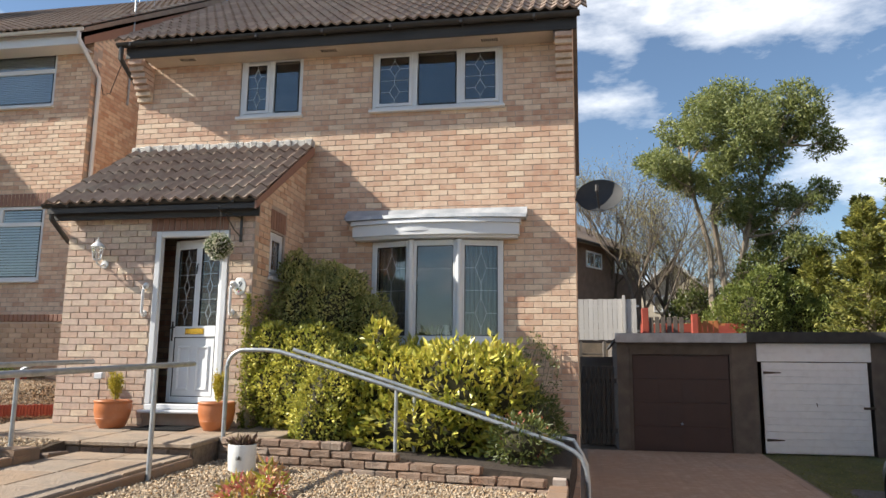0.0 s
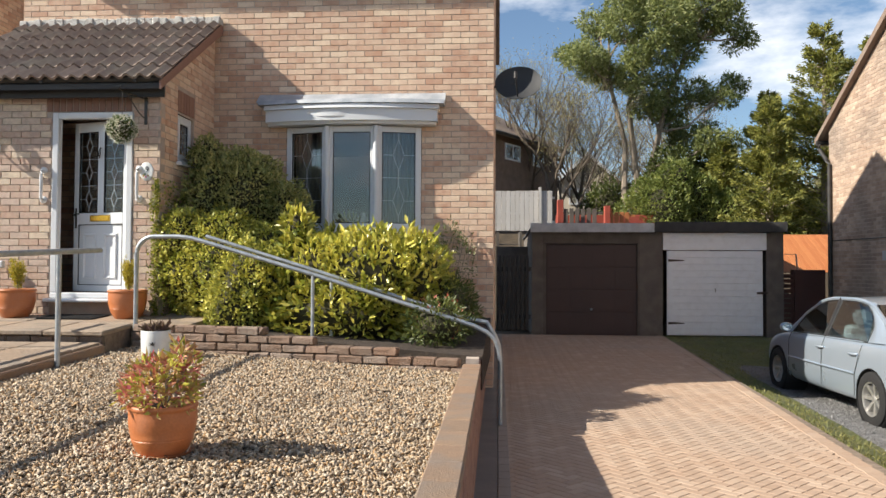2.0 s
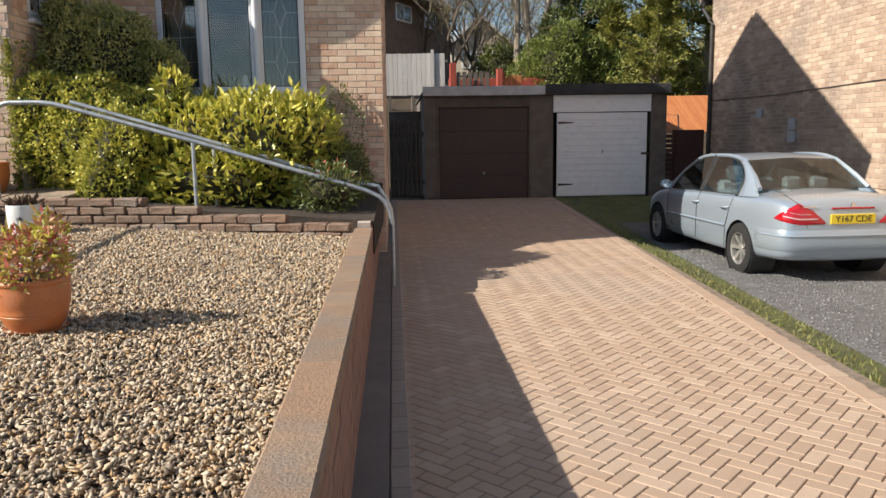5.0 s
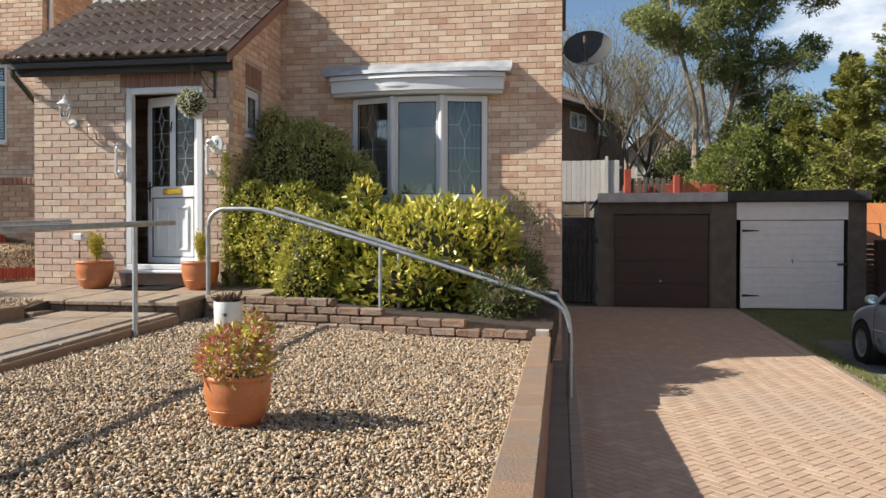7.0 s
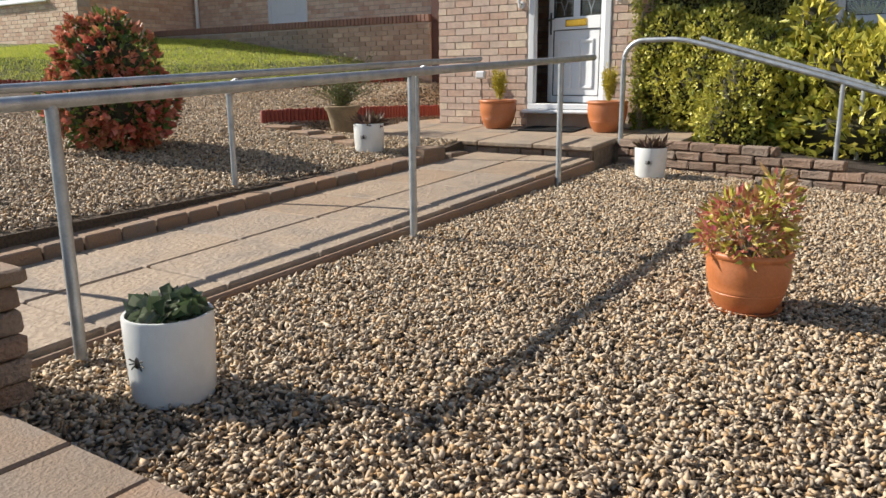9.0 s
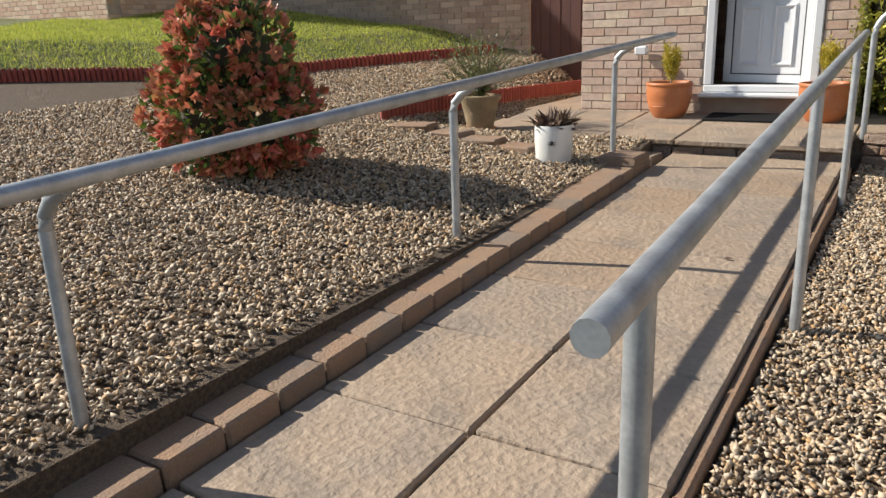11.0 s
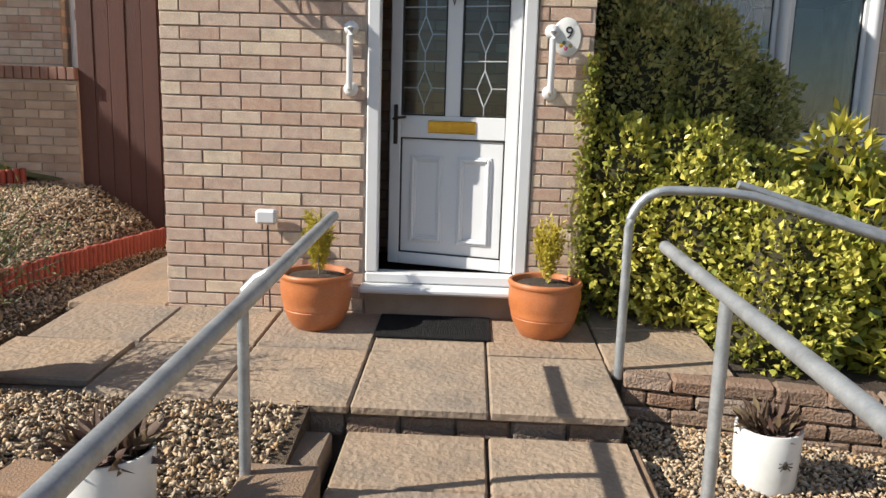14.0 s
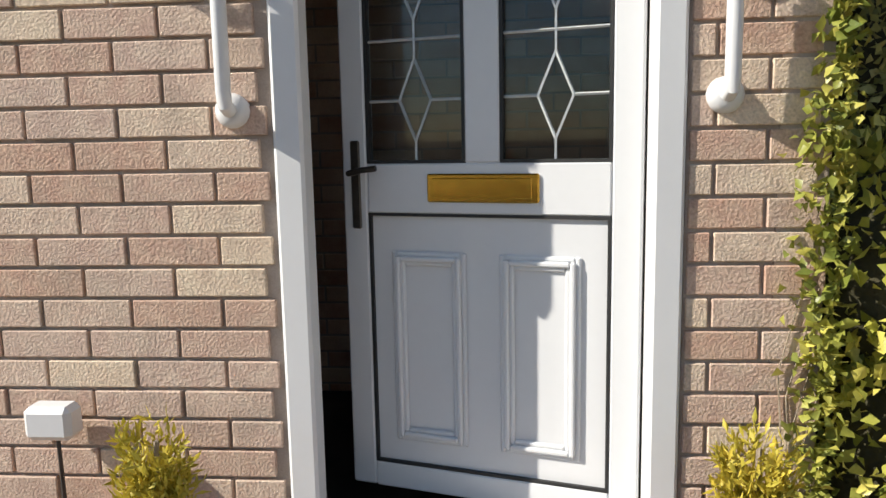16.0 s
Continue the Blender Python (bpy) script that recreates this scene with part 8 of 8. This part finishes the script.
def conifer_tree(x, y, z, h, r, seed):
    t = thing("conifer_tree", "tall golden-green conifer with layered feathery sprays", "tree", group="conifers")
    rng = np.random.default_rng(seed)
    part("trunk", MB().tube([(x, y, z), (x, y, z + h * 0.95)], 0.15, 7, True, [0.18, 0.03]), BARK, t)
    P, O = [], []
    br = MB()
    for k in range(150):
        s = rng.random() ** 0.8
        zz = z + h * (0.06 + 0.92 * s)
        a = rng.uniform(0, 6.28)
        ln = r * (1.05 - s) ** 0.75 * rng.uniform(0.7, 1.15)
        d = np.array([math.cos(a), math.sin(a), 0.28])
        base = np.array([x, y, zz])
        br.tube([tuple(base), tuple(base + d * ln * 0.95)], 0.02, 4, False, [0.03, 0.006])
        m = int(120 * ln + 40)
        u = rng.random(m) ** 0.6
        side = np.array([-math.sin(a), math.cos(a), 0])
        p = base + d * (u * ln)[:, None] + side * (rng.normal(size=m) * 0.22 * ln * (1.1 - u) + rng.normal(size=m) * 0.05)[:, None]
        p[:, 2] += 0.12 * ln * u ** 2 + rng.normal(size=m) * 0.06
        P.append(p)
        O.append(np.tile(d * 1.4, (m, 1)))
    part("branch_frame", br, BARK, t)
    v, f = leaf_arrays(np.concatenate(P), 0.17, 0.05, rng, out=np.concatenate(O), up=0.0)
    big_mesh("foliage", v, f, LEYL, t)
    return t


for i, (x, y, h, r) in enumerate(((14.9, 17.2, 6.3, 1.6), (16.9, 17.8, 9.0, 2.3), (18.9, 18.6, 8.6, 2.2), (14.2, 19.8, 5.2, 1.5), (20.8, 20.0, 8.6, 2.4), (16.0, 20.4, 7.2, 1.8))):
    conifer_tree(x, y, 0.0, h, r, 140 + i)
# wooded ridge far behind
BACK = leaf_mat("far wood", (0.24, 0.20, 0.12), (0.34, 0.30, 0.17), (0.18, 0.19, 0.08), 0.8)
rng = np.random.default_rng(150)
blobs = [(float(rng.uniform(-30, 60)), float(rng.uniform(48, 62)), float(rng.uniform(2.5, 4.5)), float(rng.uniform(2.5, 4.5)), 3.0, float(rng.uniform(2.5, 4.5))) for k in range(38)]
fwd = thing("far_woods", "distant leafless woodland on the slope behind", "woods", kind="stuff")
core_mesh(blobs, fwd, 0.7)
foliage("twigs_and_leaves", blobs, 9, 0.5, 0.22, BACK, fwd, 151)

# houses on the slope behind
DKBR = mat("dark brown brick", (0.19, 0.13, 0.095), (0.24, 0.165, 0.125), 0.9, 4, fine=60, bump=0.3)
CREAM = mat("pale render", (0.62, 0.55, 0.44), (0.56, 0.49, 0.38), 0.9, 3, fine=60, bump=0.3)


def back_house(x0, x1, y0, y1, z0, ze, zr, wallm, wins, label, ridge_x=True, at=Matrix()):
    t = thing("house", label, "house", kind="structure", at=at)
    mb = MB().box(x0, y0, z0, x1, y1, ze)
    if ridge_x:
        ym = (y0 + y1) / 2
        part("roof", MB().prism([(y0 - 0.4, ze - 0.1), (ym, zr), (y1 + 0.4, ze - 0.1), (y1 + 0.4, ze - 0.25), (ym, zr - 0.2), (y0 - 0.4, ze - 0.25)], -x1 - 0.3, -x0 + 0.3, Matrix.Rotation(radians(90), 4, "Z")), TILE, t)
        mb.prism([(y0, ze), (ym, zr - 0.2), (y1, ze)], -x1, -x0, Matrix.Rotation(radians(90), 4, "Z"))
        part("gutter", MB().tube([(x0 - 0.3, y0 - 0.42, ze - 0.15), (x1 + 0.3, y0 - 0.42, ze - 0.15)], 0.07, 6), UPVC if wallm == CREAM else BLACK_GUT, t)
    else:
        xm = (x0 + x1) / 2
        part("roof", MB().prism([(x0 - 0.3, ze - 0.1), (xm, zr), (x1 + 0.3, ze - 0.1), (x1 + 0.3, ze + 0.08), (xm, zr + 0.2), (x0 - 0.3, ze + 0.08)], y0 - 0.25, y1 + 0.2), TILE, t)
        mb.prism([(x0, ze), (xm, zr - 0.05), (x1, ze)], y0, y1)
        part("barge_board", MB().prism([(x0 - 0.3, ze - 0.12), (xm, zr - 0.02), (x1 + 0.3, ze - 0.12), (x1 + 0.3, ze + 0.1), (xm, zr + 0.2), (x0 - 0.3, ze + 0.1)], y0 - 0.28, y0 - 0.255), UPVC, t)
    part("wall", mb, wallm, t)
    for a, b, c, d in wins:
        w = part("window", MB().box(a, y0 - 0.04, b, c, y0 - 0.002, b + 0.07).box(a, y0 - 0.04, d - 0.07, c, y0 - 0.002, d).box(a, y0 - 0.04, b + 0.07, a + 0.07, y0 - 0.002, d - 0.07).box(c - 0.07, y0 - 0.04, b + 0.07, c, y0 - 0.002, d - 0.07).box((a + c) / 2 - 0.04, y0 - 0.04, b + 0.07, (a + c) / 2 + 0.04, y0 - 0.002, d - 0.07), UPVC, t)
        part("pane", MB().box(a + 0.07, y0 - 0.02, b + 0.07, (a + c) / 2 - 0.04, y0 - 0.004, d - 0.07).box((a + c) / 2 + 0.04, y0 - 0.02, b + 0.07, c - 0.07, y0 - 0.004, d - 0.07), GLASS, w)
    return t


back_house(-3.0, 5.5, 0.35, 7.5, 0.5, 6.15, 8.2, DKBR, [(0.7, 5.1, 1.95, 5.78), (3.05, 5.1, 4.1, 5.78), (0.9, 2.9, 1.9, 3.6)], "dark brown brick house on the slope behind the garages", at=pose(6.29, 22.0, 0, 0, 0, 59))
back_house(9.4, 12.6, 34.0, 42.0, 1.0, 5.3, 6.9, CREAM, [(10.0, 4.2, 10.9, 5.1)], "pale rendered gable house seen through the trees", False)

# fences and clutter behind the garages
def board_fence(x0, x1, y, z, h, material, label, name="fence", gap=0.01, w=0.14):
    t = thing(name, label, "fence", group="back garden fences")
    me = MB().box(0, 0, 0, w, 0.02, h, 0.004).mesh("board")
    me.materials.append(material)
    n = int((x1 - x0) / (w + gap))
    for k in range(n):
        part("board", None, None, t, mesh=me, at=pose(x0 + k * (w + gap), y, z + random.uniform(-.01, .01)))
    part("rail", MB().box(x0, y + 0.022, z + h * 0.2, x1, y + 0.06, z + h * 0.2 + 0.07).box(x0, y + 0.022, z + h * 0.8, x1, y + 0.06, z + h * 0.8 + 0.07), material, t)
    for k in range(int((x1 - x0) / 1.8) + 1):
        part("post", MB().box(x0 + k * 1.8, y - 0.05, z - 0.5, x0 + k * 1.8 + 0.09, y + 0.0, z + h + 0.12), material, t)
    return t


PALEW = mat("weathered pale boards", (0.60, 0.57, 0.53), (0.50, 0.47, 0.43), 0.85, 4, fine=50, bump=0.3, stretch=(4, 4, 0.4), obj_vary=True)
REDPAINT = mat("red painted blockwork", (0.36, 0.07, 0.04), (0.30, 0.055, 0.035), 0.8, 3, fine=50, bump=0.2)
board_fence(5.6, 7.92, 16.6, 1.85, 1.30, PALEW, "pale weathered board fence")
board_fence(8.1, 9.6, 17.5, 1.75, 0.90, TIMB, "dark slatted fence on the bank", gap=0.05)
board_fence(9.75, 10.6, 17.2, 1.75, 0.75, ORANGEWOOD, "tan board fence on the bank", gap=0.03)
rw_ = thing("garden_wall", "red painted low wall with a pier", "wall", kind="structure")
part("wall", MB().box(8.05, 17.7, 0.2, 11.4, 17.9, 2.45, 0.01), REDPAINT, rw_)
part("pier", MB().box(9.58, 17.0, 0.2, 9.76, 17.3, 2.70, 0.01), REDPAINT, rw_)
part("pier", MB().box(8.04, 17.0, 0.2, 8.24, 17.3, 2.9, 0.01), REDPAINT, rw_)
rack = thing("timber_steps", "timber garden stairs and clutter behind the house", "stairs")
for k in range(5):
    part("tread", MB().box(6.05, 14.2 + 0.28 * k, 0.55 + 0.2 * k, 6.75, 14.46 + 0.28 * k, 0.59 + 0.2 * k), TIMB, rack)
for x in (6.05, 6.72):
    part("stringer", MB().prism([(14.1, 0.3), (15.6, 1.5), (15.6, 1.75), (14.1, 0.55)], -x - 0.04, -x, Matrix.Rotation(radians(90), 4, "Z")), TIMB, rack)
    part("post", MB().box(x, 14.15, 0.0, x + 0.07, 14.22, 1.7), TIMB, rack)
struct(part("bank", MB().add([(4.5, 15.3, -1.0), (26, 15.3, -1.0), (26, 16.5, 1.75), (4.5, 16.5, 1.75), (26, 60, 3.4), (4.5, 60, 3.4)], [(0, 1, 2, 3), (3, 2, 4, 5)]), EARTH), "earth bank rising behind the garages", "ground")
# orange shed and slatted fence beside the white garage
shed = thing("shed", "orange stained timber lean-to roof beside the garages", "shed")
for k in range(26):
    part("roof_board", MB().box(0, 0, 0, 0.125, 2.1, 0.02, 0.004), ORANGEWOOD, shed, at=pose(12.62 + k * 0.13, 12.0, 0.55, 30, 0, 0))
part("frame", MB().box(12.62, 12.0, -1.0, 12.7, 12.1, 0.55).box(14.1, 12.0, -1.0, 14.18, 12.1, 0.55), ORANGEWOOD, shed)
fs = thing("fence", "red-brown horizontal slatted fence panel beside the garage", "fence")
for k in range(13):
    part("slat", MB().box(12.62, 10.2, -0.95 + k * 0.115, 13.0, 10.22, -0.95 + k * 0.115 + 0.085, 0.004), BROWN_FENCE, fs)
part("panel", MB().box(13.0, 10.18, -0.95, 13.7, 10.24, 0.62, 0.005), BROWN_FENCE, fs)
part("post", MB().box(12.60, 10.22, -1.0, 12.66, 10.28, 0.58).box(12.95, 10.24, -1.0, 13.02, 10.30, 0.62), BROWN_FENCE, fs)
swing = thing("metal_frame", "thin metal play frame behind the slatted fence", "frame")
part("tube", MB().tube([(12.75, 11.0, -0.9), (12.85, 11.0, 1.0), (13.35, 11.0, 1.0), (13.5, 11.0, -0.9)], 0.02, 6), STEEL, swing)

# ---- porch brickwork, piece by piece ----
bricks = {}
for a, b, c, d in brick_spans(PX1, 2.50, [(DOOR[0] - 0.01, 0.0, DOOR[2] + 0.005, DOOR[3]), (LINT[0] - 0.004, LINT[1], LINT[2] + 0.004, LINT[3])]):
    key = round(b - a, 3)
    if key not in bricks:
        me = MB().box(0, 0, 0, key, 0.03, d - c, 0.0025).mesh("brick")
        me.materials.append(BRICK_P)
        bricks[key] = me
    part("brick", None, None, porch_wall, mesh=bricks[key], at=pose(a, -0.006 + random.uniform(-.002, .002), c))

# ---- small ground cover ----
VERGE = leaf_mat("mossy grass blade", (0.12, 0.14, 0.035), (0.34, 0.30, 0.11), (0.20, 0.20, 0.055), 0.6, 0.3)
rng = np.random.default_rng(200)
n = 4200
tx = rng.uniform(0, 1.0, n)
ty = rng.uniform(-5.5, 9.4, n)
gx_ = drive_right(0) + (ty) * 0.078 + 0.16 + tx ** 1.5 * 0.55 + np.where(ty > 4.5, tx * 1.4, 0)
gz_ = -0.93 - 0.26 * np.clip(gx_ - (8.72 + (ty + 4.0) * 0.078), 0, 1) * (1 - np.clip((ty - 5.5) / 3.0, 0, 1) ** 2)
v, f = leaf_arrays(np.stack([gx_, ty, gz_], 1), 0.06, 0.012, rng, up=1.1)
tagged(big_mesh("verge_grass", v, f, VERGE), "tufts of mossy grass along the drive edge", "grass", kind="stuff")
GREYST = mat("grey chippings", (0.20, 0.195, 0.19), (0.12, 0.115, 0.11), 0.85, 25, c3=(0.36, 0.35, 0.34), fine=140, bump=0.3, island=True, dist=0.004)
stone_field("chippings", 9.1, 12.6, -5.5, 6.0, lambda x, y: -1.126 - 0.016 * (x - 9.15), 18000, GREYST, 201, keep=lambda x, y: x > 9.35 + 0.078 * (y + 4) * 0.75, size=(0.006, 0.015), label="loose grey chippings on the hardstanding")
tagged(part("fallen_leaf", MB().add([(0, 0, 0), (0.02, 0.02, 0.006), (0.05, 0, 0.002), (0.02, -0.02, 0.006)], [(0, 1, 2, 3)]), DEAD, at=pose(2.16, -3.55, z_ramp(-3.55) + 0.004, 0, 0, 30)), "small brown dead leaf on the ramp", "leaf")
